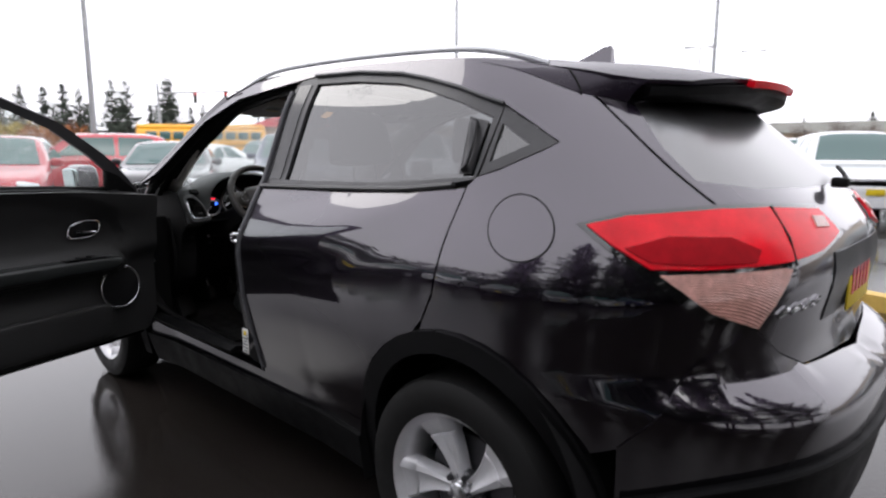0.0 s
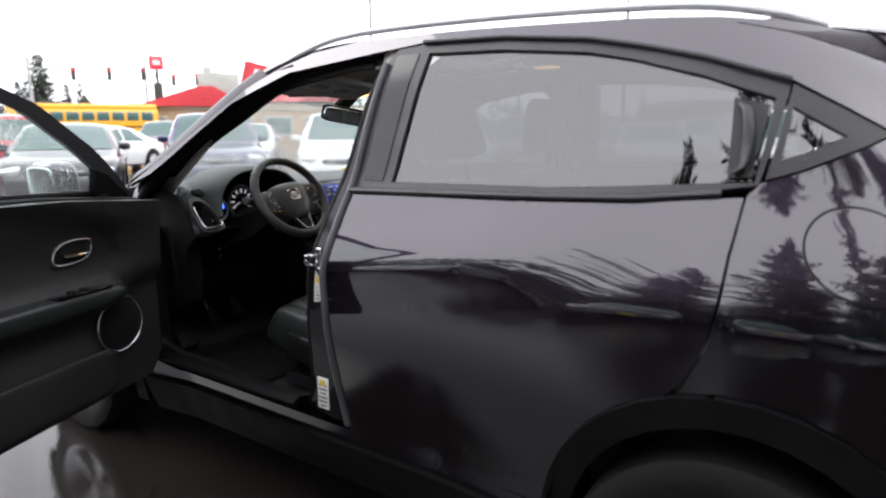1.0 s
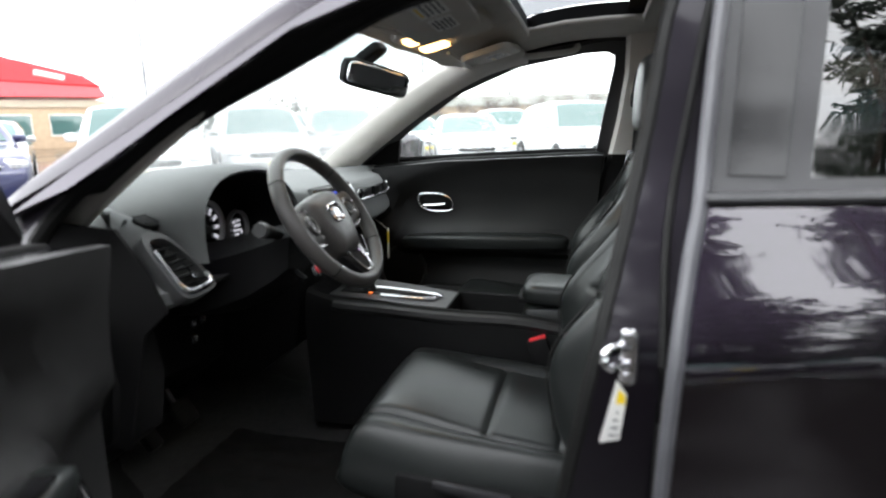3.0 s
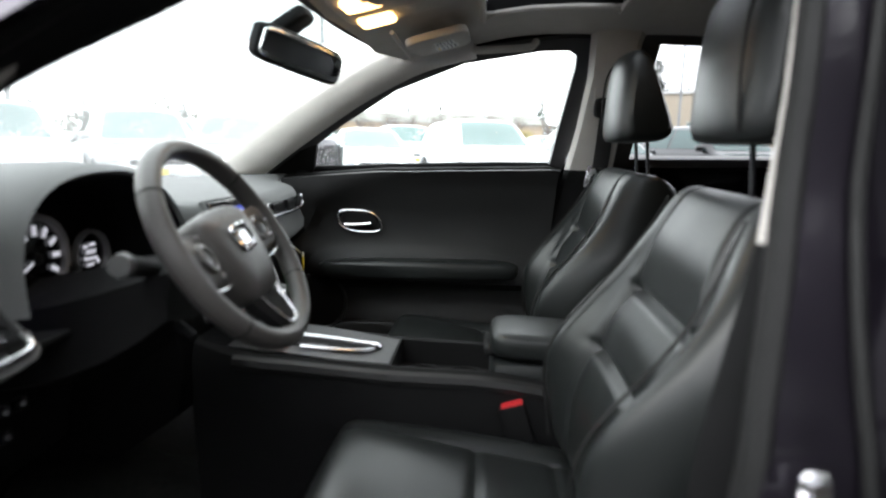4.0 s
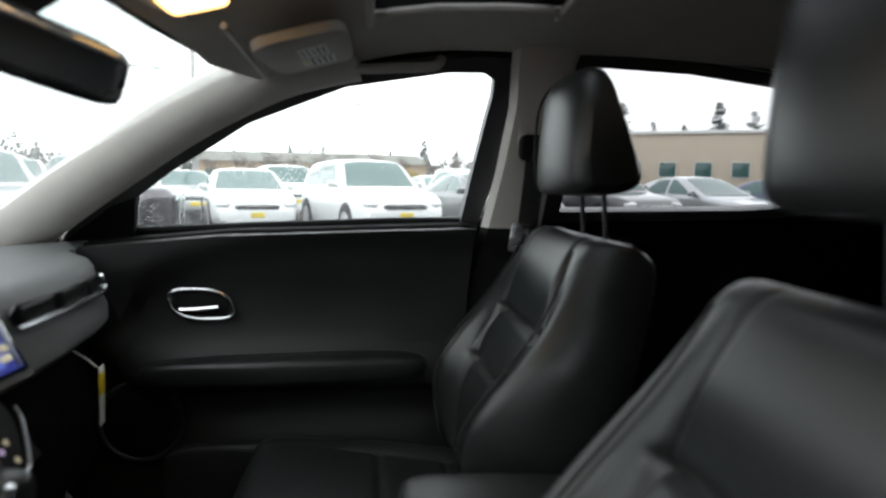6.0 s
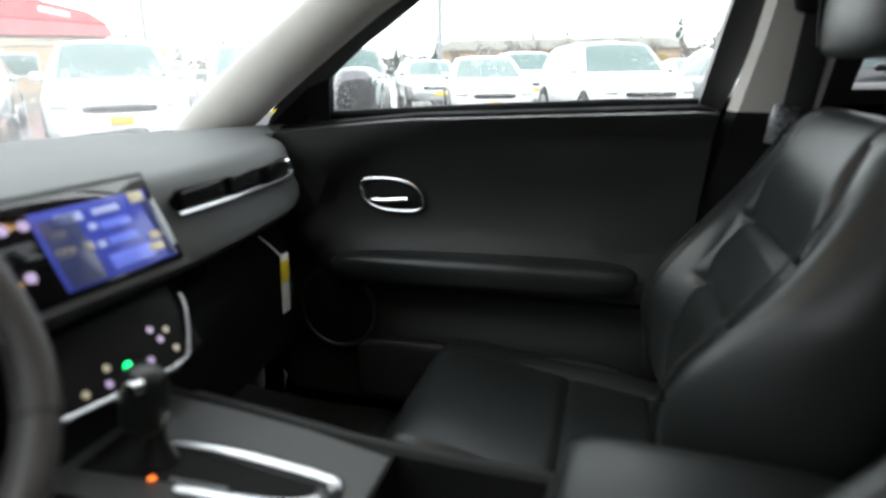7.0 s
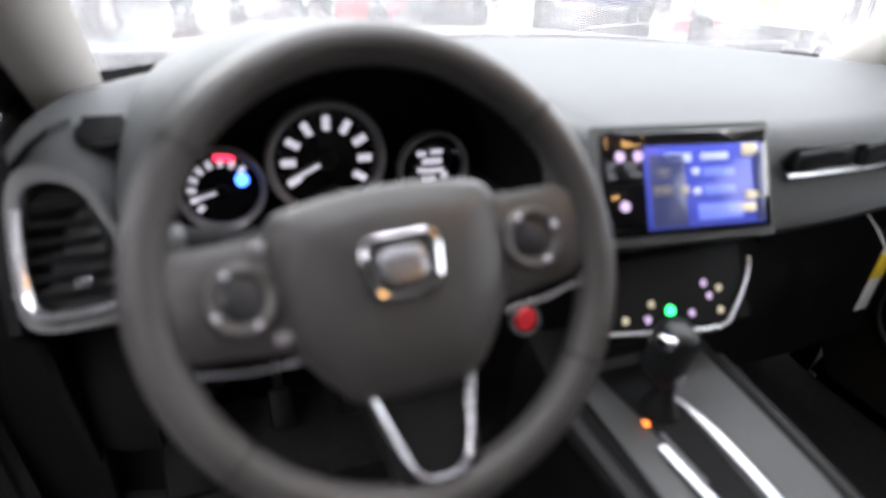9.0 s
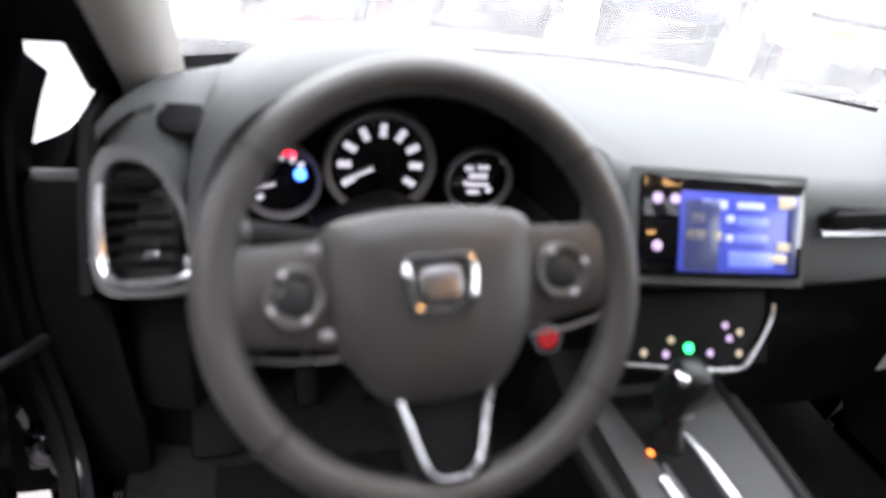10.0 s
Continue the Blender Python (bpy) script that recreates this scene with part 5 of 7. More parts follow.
for x, y in ((-.088, .030), (-.066, .030), (-.086, -.024)):
    part("key_mark", lathe([(0, .001), (.006, .001), (.006, 0)], 14, m=pose(x, y, .0005)), SCREENPURPLE, SCR)

# climate panel under the display
CL = part("climate_panel", bmesh.new(), PIANO, DASH, "gloss black touch climate panel")
M_CL = look((-.005, 1.799, .878), (-.005, 2.799, .878 - .62), 0)
CL.matrix_basis = M_CL
part("glass_face", box((.236, .098, .012), (0, .006, -.006), .006), SOFTBLACK, CL)
part("chrome_edge", tube(catmull([(-.122, -.026, .002), (-.03, -.038, .003), (.062, -.046, .002), (.088, -.030, .002), (.118, .012, .002), (.124, .035, .002)], steps=4), .0048, 8), SATIN, CL)
for k, (x, y) in enumerate(((-.070, -.017), (-.039, -.0206), (-.031, -.0034), (.026, -.0228), (.072, .0014), (.050, .0107), (.070, -.026), (.056, -.006))):
    part("touch_key", lathe([(0, .001), (.0048, .001), (.0048, 0)], 14, m=pose(x, y, .0005)), SCREENPURPLE if k % 2 else SCREENSAND, CL)
part("green_key", lathe([(0, .0015), (.006, .0015), (.006, 0)], 16, m=pose(-.0055, -.0148, .0005)), GREENLED, CL)
sb = part("start_button", lathe([(0, .012), (.014, .012), (.018, .008), (.0185, 0)], 28, m=look((-.192, 1.825, .868), (-.192, 2.825, .46), 0) @ Matrix.Scale(.75, 4)), REDPLASTIC, DASH, "round red start button")
part("button_ring", lathe([(.0185, 0), (.019, .010), (.024, .010), (.026, 0)], 32, m=look((-.192, 1.825, .868), (-.192, 2.825, .46), 0) @ Matrix.Scale(.82, 4)), SATIN, sb)
for k in range(3):
    part("dash_switch", box((.022, .012, .018), (-.56 + .032 * (k % 2), 1.945, .83 - .035 * (k // 2)), .004), PIANO, DASH)
    part("switch_mark", box((.007, .001, .004), (-.56 + .032 * (k % 2), 1.938, .83 - .035 * (k // 2)), 0), INK, DASH)
tg = part("hang_tag", box((.036, .002, .110), (.412, 1.824, .822), .0006, turn=(0, 6, 10)), PAPER, CAR, "paper tag hanging from the glovebox")
part("tag_stripe", box((.037, .0026, .040), (.414, 1.824, .844), .0003, turn=(0, 6, 10)), YELLOW, tg)
part("tag_string", tube([(.408, 1.828, .876), (.408, 1.845, .892), (.41, 1.87, .908)], .0015, 6), PAPER, tg)

# steering column and wheel
WM = Matrix.Translation((-.388, 1.687, 1.043)) @ Matrix(((1, 0, 0, 0), (0, .537, -.843, 0), (0, .843, .537, 0), (0, 0, 0, 1))) @ pose(0, 0, 0, 0, 0, 4)
SW = part("steering_wheel", bmesh.new(), LEATHER, CAR, "black leather steering wheel with satin inserts")
SW.matrix_basis = WM
RW = .166
rimp = [(RW * math.cos(t), RW * math.sin(t), 0) for t in np.linspace(0, 2 * math.pi, 72, endpoint=False)]
rim = part("wheel_rim", tube(rimp, .0155, 16, closed=True, up=(0, 0, 1), flat=1.15), WHEELSKIN, SW)
for t in (35, 140, 218, 322):
    a = radians(t)
    part("rim_seam", tube([((RW + .0158 * math.cos(k)) * math.cos(a), (RW + .0158 * math.cos(k)) * math.sin(a), .0181 * math.sin(k)) for k in np.linspace(0, 2 * math.pi, 16, endpoint=False)], .0012, 5, closed=True, up=(-math.sin(a), math.cos(a), 0)), SEAM, rim)


def hub_ring(s, z):
    pts = catmull([(-.078, .046), (-.050, .056), (0, .060), (.050, .056), (.078, .046), (.083, .008), (.074, -.040), (.050, -.078), (.030, -.089), (0, -.091), (-.030, -.089), (-.050, -.078), (-.074, -.040), (-.083, .008)], closed=True, steps=3)
    return [Vector((p[0] * s * 1.08, p[1] * s * 1.04, z)) for p in pts]


part("airbag_cover", loft([hub_ring(.98, -.035), hub_ring(1.0, .004), hub_ring(.97, .016), hub_ring(.85, .025), hub_ring(.55, .031), hub_ring(.2, .033)]), WHEELSKIN, SW)
for sg in (-1, 1):
    rings = []
    for t in np.linspace(0, 1, 8):
        x = .07 + .097 * t
        hh = .045 - .005 * math.sin(t * math.pi * .8) - .004 * t
        yc = -.002 + .006 * t
        zt = .012 - .010 * t
        rings.append([Vector((sg * x, yc + a * hh, zt + b)) for a, b in ((-1, -.016), (-1, -.004), (-.75, .003), (.75, .003), (1, -.004), (1, -.016))])
    sp_ = part("spoke", loft(rings), WHEELSKIN, SW)
    px, py, pz = sg * .108, .000, .0145
    part("button_ring", lathe([(.0150, 0), (.0165, .004), (.0215, .005), (.0235, .002), (.024, -.004)], 32, m=pose(px, py, pz, 0, sg * 6, 0)), PODGREY, sp_)
    part("button_pad", lathe([(0, .0035), (.009, .0035), (.0118, .0025), (.0148, .001), (.0150, -.004)], 28, m=pose(px, py, pz, 0, sg * 6, 0)), TRIM, sp_)
    for k in range(4):
        part("button_mark", lathe([(0, .001), (.0018, .001), (.0018, 0)], 8, m=pose(px + .019 * math.cos(k * math.pi / 2 + .4), py + .019 * math.sin(k * math.pi / 2 + .4), pz + .0048)), WHITEMARK, sp_)
    if sg < 0:
        for bx, by in ((-.090, .032), (-.086, -.031)):
            part("small_button", blob((.012, .008, .005), pose(bx, by, .0125), .5, .5), RINGGREY, sp_)
    part("spoke_underline", tube([(sg * .078, -.050, .010), (sg * .115, -.047, .006), (sg * .150, -.040, .001)], .0018, 6), SATIN, sp_)
    vp = [(sg * .038, -.086, .018), (sg * .031, -.108, .014), (sg * .022, -.138, .011), (sg * .013, -.148, .012), (0, -.150, .012)]
    part("lower_spoke_trim", tube(catmull(vp, steps=4), .0030, 8), SATIN, SW, "satin lower spoke trim")
rings = [[Vector((x * w, y, z)) for x, z in ((-1, -.014), (-1, .003), (-.7, .009), (.7, .009), (1, .003), (1, -.014))] for y, w in ((-.06, .050), (-.09, .044), (-.12, .036), (-.145, .032), (-.158, .048), (-.166, .058))]
part("lower_spoke", loft(rings), SOFTBLACK, SW)
em = part("emblem", tube([(x, y, .034) for x, y in catmull([(-.024, .019), (0, .0205), (.024, .019), (.0255, .0), (.020, -.017), (0, -.0195), (-.020, -.017), (-.0255, 0)], closed=True, steps=4)], .0034, 8, closed=True), CHROME, SW, "plain chrome emblem")
part("emblem_plate", blob((.034, .026, .004), pose(0, 0, .0335), .4, .5), SATIN, em)
# the hub lies deeper than the rim
for ob in SW.children_recursive:
    if ob.name.split(".")[0] not in ("wheel_rim", "rim_seam"):
        for v in ob.data.vertices:
            k = min(1.0, max(0.0, (math.hypot(v.co.x, v.co.y) - .085) / .065))
            v.co.z -= .014 * (1 - k * k * (3 - 2 * k))
part("column_shroud", loft([[Vector((-.365 + a * w, y, z + b * h)) for a, b in ((-1, -.6), (-.8, .6), (0, 1), (.8, .6), (1, -.6), (0, -1))] for y, z, w, h in ((1.768, .968, .082, .058), (1.80, .950, .098, .072), (1.86, .922, .108, .085), (1.94, .895, .115, .092), (2.04, .875, .12, .092))]), SOFTBLACK, CAR)
for sg in (-1, 1):
    s0 = part("column_stalk", tube(catmull([(-.365 + sg * .05, 1.80, 1.005), (-.365 + sg * .11, 1.79, 1.020), (-.365 + sg * .170, 1.775, 1.034)], steps=4), lambda t: .012 + .005 * t, 12), SOFTBLACK, CAR)
    part("stalk_end", rod((-.365 + sg * .168, 1.776, 1.034), (-.365 + sg * .184, 1.772, 1.037), .0175, .015, 18), CONGREY, s0)
part("column_lever", rod((-.40, 1.80, .93), (-.42, 1.74, .90), .010, .007, 8), SOFTBLACK, CAR)
for x, w in ((-.30, .07), (-.44, .045)):
    pd = part("pedal", box((w, .03, .075), (x, 2.20, .47), .01, turn=(-35, 0, 0)), RUBBER, CAR)
    part("pedal_arm", rod((x, 2.22, .48), (x, 2.32, .66), .009, seg=8), DARKMETAL, pd)
part("foot_rest", box((.09, .04, .2), (-.60, 2.20, .45), .012, turn=(-40, 0, 0)), RUBBER, CAR)

# centre console
CON = part("centre_console", bmesh.new(), SOFTBLACK, CAR, "high centre console with satin strips and armrest")


def con_top(y):
    return float(spline(y, [(1.0, .70), (1.28, .746), (1.45, .750), (1.55, .755), (1.70, .768), (1.80, .775), (1.88, .80)]))


def con_ring(y):
    z = con_top(y)
    deep = .055 if 1.278 < y < 1.484 else 0.0
    w = float(spline(y, [(1.0, .10), (1.4, .105), (1.6, .112), (1.75, .122), (1.88, .125)]))
    return [Vector((-.022 + a * w, y, h)) for a, h in ((-1.02, .40), (-1.12, z - .13), (-1.10, z - .04), (-1.0, z - .008), (-.88, z), (-.78, z - .002), (-.74, z - deep - .002), (.74, z - deep - .002), (.78, z - .002), (.88, z), (1.0, z - .008), (1.10, z - .04), (1.12, z - .13), (1.02, .40))]


part("console_body", loft([con_ring(y) for y in sorted([*np.linspace(1.0, 1.88, 18), 1.277, 1.279, 1.483, 1.485])]), SOFTBLACK, CON)
for sg in (-1, 1):
    part("console_shoulder", tube([con_ring(y)[3 if sg < 0 else 10] + Vector((0, 0, -.012)) for y in np.linspace(1.02, 1.80, 14)], .016, 8), PANEL, CON)
part("shift_plate", patch([(-.105, 1.49), (.052, 1.49), (.066, 1.60), (.072, 1.82), (-.128, 1.82), (-.122, 1.6)], lambda u, v: np.stack([u, v, spline(v, [(1.45, .7475), (1.55, .757), (1.70, .7725), (1.82, .782)])], -1), .04, thick=.003, flip=False), CONGREY, CON)
part("shift_gate", patch([(-.056, 1.545), (-.026, 1.545), (-.022, 1.80), (-.092, 1.80)], lambda u, v: np.stack([u, v, spline(v, [(1.45, .7505), (1.55, .760), (1.70, .7755), (1.82, .785)])], -1), .04, thick=.003, flip=False), SOFTBLACK, CON)
for pts in ([(-.036, 1.527), (-.016, 1.530), (-.010, 1.60), (-.012, 1.68), (-.020, 1.735)], [(-.048, 1.532), (-.066, 1.560), (-.078, 1.62), (-.084, 1.68)]):
    part("satin_strip", tube([(x, y, con_top(y) + .008) for x, y in catmull(pts, steps=5)], .0075, 8, flat=.5), SATIN, CON, "satin console strip")
part("gear_light", box((.006, .008, .002), (-.083, 1.712, con_top(1.712) + .0095), .0005), ORANGELED, CON)
part("gear_marks", box((.006, .09, .001), (-.074, 1.67, con_top(1.67) + .0092), 0), INK, CON)
part("shift_boot", loft([[Vector((-.052 + r * math.cos(t) * .8, 1.728 + r * math.sin(t), z)) for t in np.linspace(0, 2 * math.pi, 18, endpoint=False)] for z, r in ((.778, .024), (.790, .018), (.805, .013), (.825, .011), (.85, .010))]), LEATHER, CON)
kn = part("shift_knob", blob((.042, .052, .085), pose(-.056, 1.732, .856, 12, 0, 0), .6, .75), LEATHER, CON, "leather gear knob with bright button")
part("knob_button", blob((.016, .024, .016), pose(-.076, 1.722, .884), .6, .6), CHROME, kn)
part("knob_base", lathe([(.012, 0), (.019, .004), (.020, .014), (.014, .02)], 20, m=pose(-.054, 1.729, .826)), SATIN, kn)
for cy in (1.335, 1.43):
    part("cup_holder", lathe([(.030, .0), (.034, .012), (.038, .014), (.040, .010), (.040, 0)], 28, m=pose(-.022, cy, con_top(cy) - .054)), CLAD, CON)
part("armrest", blob((.180, .30, .060), pose(-.022, 1.135, .790, 3, 0, 0), .45, .35), LEATHER, CON, "padded leather armrest lid")
part("armrest_box", box((.172, .285, .13), (-.022, 1.140, .700), .025), LEATHER, CON)
part("armrest_catch", blob((.120, .05, .022), pose(-.022, 1.272, .776), .4, .4), SOFTBLACK, CON)
bk = part("belt_buckle", box((.022, .055, .10), (-.142, 1.225, .645), .006, turn=(-18, 0, 0)), SOFTBLACK, CAR)
part("buckle_release", box((.018, .045, .018), (-.142, 1.236, .690), .004, turn=(-18, 0, 0)), REDPLASTIC, bk, "red release button")


# front seats
def seat(x0, y0, mirror):
    s = thing("front_seat_frame", "", "", None)
    s.name = "front_seat"
    s.parent = CAR
    s.matrix_basis = pose(x0, y0, 0)
    sg = 1 if not mirror else -1
    # cushion: laid flat, its front edge towards the windscreen
    def cush(u, v):
        soft = 1 / (1 + math.exp((abs(u) - .64) / .02))
        side = .040 * math.exp(-((abs(u) - .86) / .16) ** 2) * (.55 + .45 * math.exp(-((v - .2) / .5) ** 2))
        groove = .008 * math.exp(-((abs(u) - .64) / .02) ** 2) + (.007 * math.exp(-((v - .19) / .016) ** 2) + .007 * math.exp(-((v - .47) / .016) ** 2)) * soft - .010 * math.exp(-((v - .80) / .22) ** 2) * soft
        return .115 + side - groove + .012 * math.cos(u * 1.7) * soft
    cu = pad(.53, .53, cush, .06, 84, 84, 6, width=lambda v: .95 + .05 * math.sin(v * 3))
    part("cushion", join(bmesh.new(), cu, Matrix.Translation((0, 0, .475)) @ pose(0, 0, 0, 8, 0, 0) @ Matrix(((1, 0, 0, 0), (0, 0, 1, 0), (0, -1, 0, 0), (0, 0, 0, 1)))), LEATHER, s)
    def back(u, v):
        soft = 1 / (1 + math.exp((abs(u) - .58) / .02))
        side = .092 * math.exp(-((abs(u) - .86) / .20) ** 2) * math.exp(-((v - .38) / .34) ** 2)
        groove = .011 * math.exp(-((abs(u) - .56) / .022) ** 2)
        cross = (.013 * math.exp(-((v - .42) / .016) ** 2) + .016 * math.exp(-((v - .64) / .016) ** 2) - .010 * math.exp(-((v - .53) / .07) ** 2) - .008 * math.exp(-((v - .80) / .10) ** 2)) * soft
        return .07 + side - groove - cross + .03 * math.exp(-((v - .30) / .2) ** 2)
    bm = pad(.54, .565, back, .085, 96, 110, 6, width=lambda v: .90 + .12 * math.sin(min(1, v * 1.15) * math.pi * .8) - .60 * max(0, v - .60) ** 1.3)
    bm.transform(Matrix.Translation((0, .005, .595)) @ pose(0, 0, 0, 18, 0, 0) @ Matrix.Diagonal((1, -1, 1, 1)))
    bmesh.ops.reverse_faces(bm, faces=bm.faces[:])
    part("backrest", bm, LEATHER, s)
    side = catmull([(-.083, 1.222), (-.082, 1.30), (-.092, 1.395), (-.112, 1.430), (-.136, 1.420), (-.170, 1.345), (-.205, 1.262), (-.208, 1.228), (-.180, 1.212), (-.110, 1.208)], closed=True, steps=4)
    rings = []
    for t in np.linspace(-1, 1, 23):
        k = max(.02, 1 - abs(t) ** 5) ** .35
        bow = .016 * t * t
        rings.append([Vector((.133 * t * (1 + .04 * (1 - (p[1] - 1.21) / .22)), -.140 + (p[0] + .140) * (.55 + .45 * k) - bow, 1.318 + (p[1] - 1.318) * (.72 + .28 * k))) for p in side])
    hr = part("headrest", loft(rings), LEATHER, s)
    part("headrest_seam", tube([(sg * x, y, z) for x, y, z in catmull([(-.092, -.112, 1.421), (-.096, -.091, 1.38), (-.098, -.085, 1.30), (-.098, -.090, 1.225)], steps=4)], .0028, 6), SEAM, hr)
    for px in (-.06, .06):
        part("headrest_post", rod((px, -.185, 1.10), (px, -.172, 1.23), .0050, seg=10), DARKMETAL, s)
    part("seat_base", box((.42, .46, .13), (0, .20, .46), .03), SOFTBLACK, s)
    part("side_shield", box((.03, .46, .10), (-sg * .255, .17, .515), .012, turn=(4, 0, 0)), SOFTBLACK, s)
    if not mirror:
        part("seat_lever", box((.014, .15, .022), (-.278, .24, .565), .006, turn=(6, 0, 0)), DARKMETAL, s)
        part("recline_lever", box((.014, .10, .03), (-.276, .03, .59), .008, turn=(18, 0, 0)), SOFTBLACK, s)
    for px in (-.2, .2):
        part("seat_rail", box((.035, .56, .05), (px, .19, .375), .008), DARKMETAL, s)
    # seams on the bolsters
    for sx in (-1, 1):
        pts = []
        for v in np.linspace(.06, .93, 14):
            w = (.90 + .12 * math.sin(min(1, v * 1.15) * math.pi * .8) - .60 * max(0, v - .60) ** 1.3) * .265
            p = Vector((sx * .74 * w, back(.74, v) + .001, v * .565))
            pts.append(Matrix.Translation((0, .005, .595)) @ pose(0, 0, 0, 18, 0, 0) @ p)
        part("bolster_seam", tube(pts, .0024, 6), SEAM, s)
    return tagged(s, "black leather front seat with headrest")


seat(-.375, 1.075, False)
seat(.375, 1.075, True)

# rear bench
RB = part("rear_bench", bmesh.new(), LEATHER, CAR, "black leather rear bench")
part("bench_cushion", blob((1.24, .50, .20), pose(0, .28, .56, 4, 0, 0), .3, .3), LEATHER, RB)
part("bench_back", blob((1.24, .16, .62), pose(0, -.06, .86, 20, 0, 0), .3, .3), LEATHER, RB)
for x in (-.38, 0, .38):
    part("bench_headrest", blob((.25, .10, .13), pose(x, -.20, 1.19, 16, 0, 0), .4, .5), LEATHER, RB)


# door inner panels


def inner_face(y, z):
    """Inner skin of a closed left front door."""
    y, z = np.asarray(y, float), np.asarray(z, float)
    d = -.715 + .03 * np.clip((z - .75) / .35, 0, 1) ** 2
    arm = np.exp(-((z - .768) / .045) ** 4) * np.clip((1.93 - y) / .12, 0, 1) * np.clip((y - 1.10) / .06, 0, 1)
    brow = spline(y, [(1.05, 1.092), (1.35, 1.085), (1.6, 1.066), (1.74, 1.036), (1.83, .985), (1.87, .92), (1.90, .80)])
    ridge = .030 / (1 + np.exp(-(z - brow) / .006))
    pocket = -.018 * np.exp(-((z - .93) / .07) ** 4) * np.exp(-((y - 1.60) / .42) ** 6)
    low = .028 * np.exp(-((z - .55) / .09) ** 4) * np.exp(-((y - 1.45) / .32) ** 6)
    x = d + .060 * arm + ridge + pocket + low
    return np.stack([x, y, z], -1)


def front_door(parent_name, mirror, opened):
    door = part(parent_name, bmesh.new(), PAINT, CAR, "driver's door standing open" if opened else "")
    f = mirror
    o = yt((1.06, .42), (1.08, .37), (2.06, .37), (2.08, .60), (2.07, 1.06), (2.06, 1.085), (1.66, 1.12), (1.3, 1.135), (1.03, 1.14), (1.06, .95), (1.065, .6))
    part("door_skin", patch(o, skin(0), .045, thick=.012, mirror=f), PAINT, door)
    p = [(1.11, .42), (1.14, .40), (2.0, .42), (2.055, .50), (2.06, 1.06), (1.95, 1.072), (1.66, 1.10), (1.1, 1.12), (1.075, 1.118), (1.09, .9), (1.10, .6)]
    part("inner_panel", patch(p, inner_face, .03, thick=.02, mirror=f, flip=False), PANEL, door)
    # rims that close the panel to the skin
    rim_o = [Vector(inner_face(a, b)) for a, b in dense(p, .06)]
    rim_s = [Vector(hull((a + .0187) / .983, b, -.012)) for a, b in dense(p, .06)]
    part("door_shut_face", mir(loft([rim_o, rim_s], True, False), f), PAINT, door)
    part("door_gasket", mir(tube([Vector(inner_face(a, b)) * .45 + Vector(hull((a + .0187) / .983, b)) * .55 for a, b in dense(p, .05)], .010, 6, closed=True, up=(1, 0, 0)), f), RUBBER, door)
    # window frame and pane
    top = yt((1.06, 1.12), (1.02, 1.25), (.985, 1.42), (.97, 1.50), (.985, 1.525), (1.08, 1.527), (1.38, 1.487), (1.63, 1.397), (1.84, 1.27), (2.0, 1.15), (2.075, 1.085))
    sill = yt((1.95, 1.09), (1.66, 1.115), (1.3, 1.13))
    glass = yt((1.10, 1.135), (1.075, 1.28), (1.045, 1.44), (1.045, 1.478), (1.07, 1.492), (1.15, 1.490), (1.38, 1.452), (1.60, 1.365), (1.78, 1.255), (1.90, 1.17), (1.925, 1.095), (1.66, 1.108), (1.3, 1.125))
    part("window_frame", patch(top + sill, skin(-.012), .03, holes=[glass], thick=.035, mirror=f), WETTRIM, door)
    part("window", patch(glass, skin(-.03), .06, mirror=f), CLEAR, door)
    part("sill_seal", mir(tube([Vector(hull(y, z + .012, -.03)) for y, z in ((1.05, 1.118), (1.3, 1.115), (1.66, 1.10), (1.95, 1.085))], .011, 8), f), SOFTBLACK, door)
    # sail trim at the mirror
    part("sail_panel", patch(yt((1.90, 1.085), (1.87, 1.19), (1.93, 1.17), (2.05, 1.09), (2.06, 1.07)), skin(-.022), .03, thick=.03, mirror=f), SOFTBLACK, door)
    # opener
    hy, hz = 1.722, .932
    hx = float(inner_face(hy, hz)[0])
    hnd = part("door_opener", mir(box((.010, .122, .062), (hx - .002, hy, hz), .012, 3), f), SOFTBLACK, door)
    oval = [(hx + .006, hy + .070 * math.copysign(abs(math.cos(t)) ** .7, math.cos(t)) + .020 * math.sin(t), hz + .036 * math.copysign(abs(math.sin(t)) ** .75, math.sin(t))) for t in np.linspace(0, 2 * math.pi, 36, endpoint=False)]
    part("opener_ring", mir(tube(oval, .0055, 8, closed=True, up=(1, 0, 0)), f), SATIN, hnd, "satin ring")
    part("opener_lever", mir(tube([(hx + .010, hy + .048, hz - .012), (hx + .016, hy + .01, hz - .010), (hx + .012, hy - .040, hz - .006)], .0075, 8, flat=.8), f), CHROME, hnd, "chrome pull")
    # speaker
    sy, sz = 1.86, .655
    sx = float(inner_face(sy, sz)[0]) + .008
    spk = part("speaker_grille", mir(lathe([(0, .016), (.07, .014), (.090, .008), (.092, -.01)], 36, m=pose(sx, sy, sz, 0, 90, 0)), f), SOFTBLACK, door)
    part("speaker_ring", mir(tube([(sx + .008, sy + .095 * math.cos(t), sz + .095 * math.sin(t)) for t in np.linspace(0, 2 * math.pi, 48, endpoint=False)], .0065, 10, closed=True, up=(1, 0, 0)), f), SATIN if opened else TRIM, spk, "satin speaker ring")
    # armrest top with switches
    part("armrest_pad", mir(blob((.095, .66, .066), pose(-.672, 1.52, .785, -1, 0, 0), .5, .35), f), LEATHER, door)
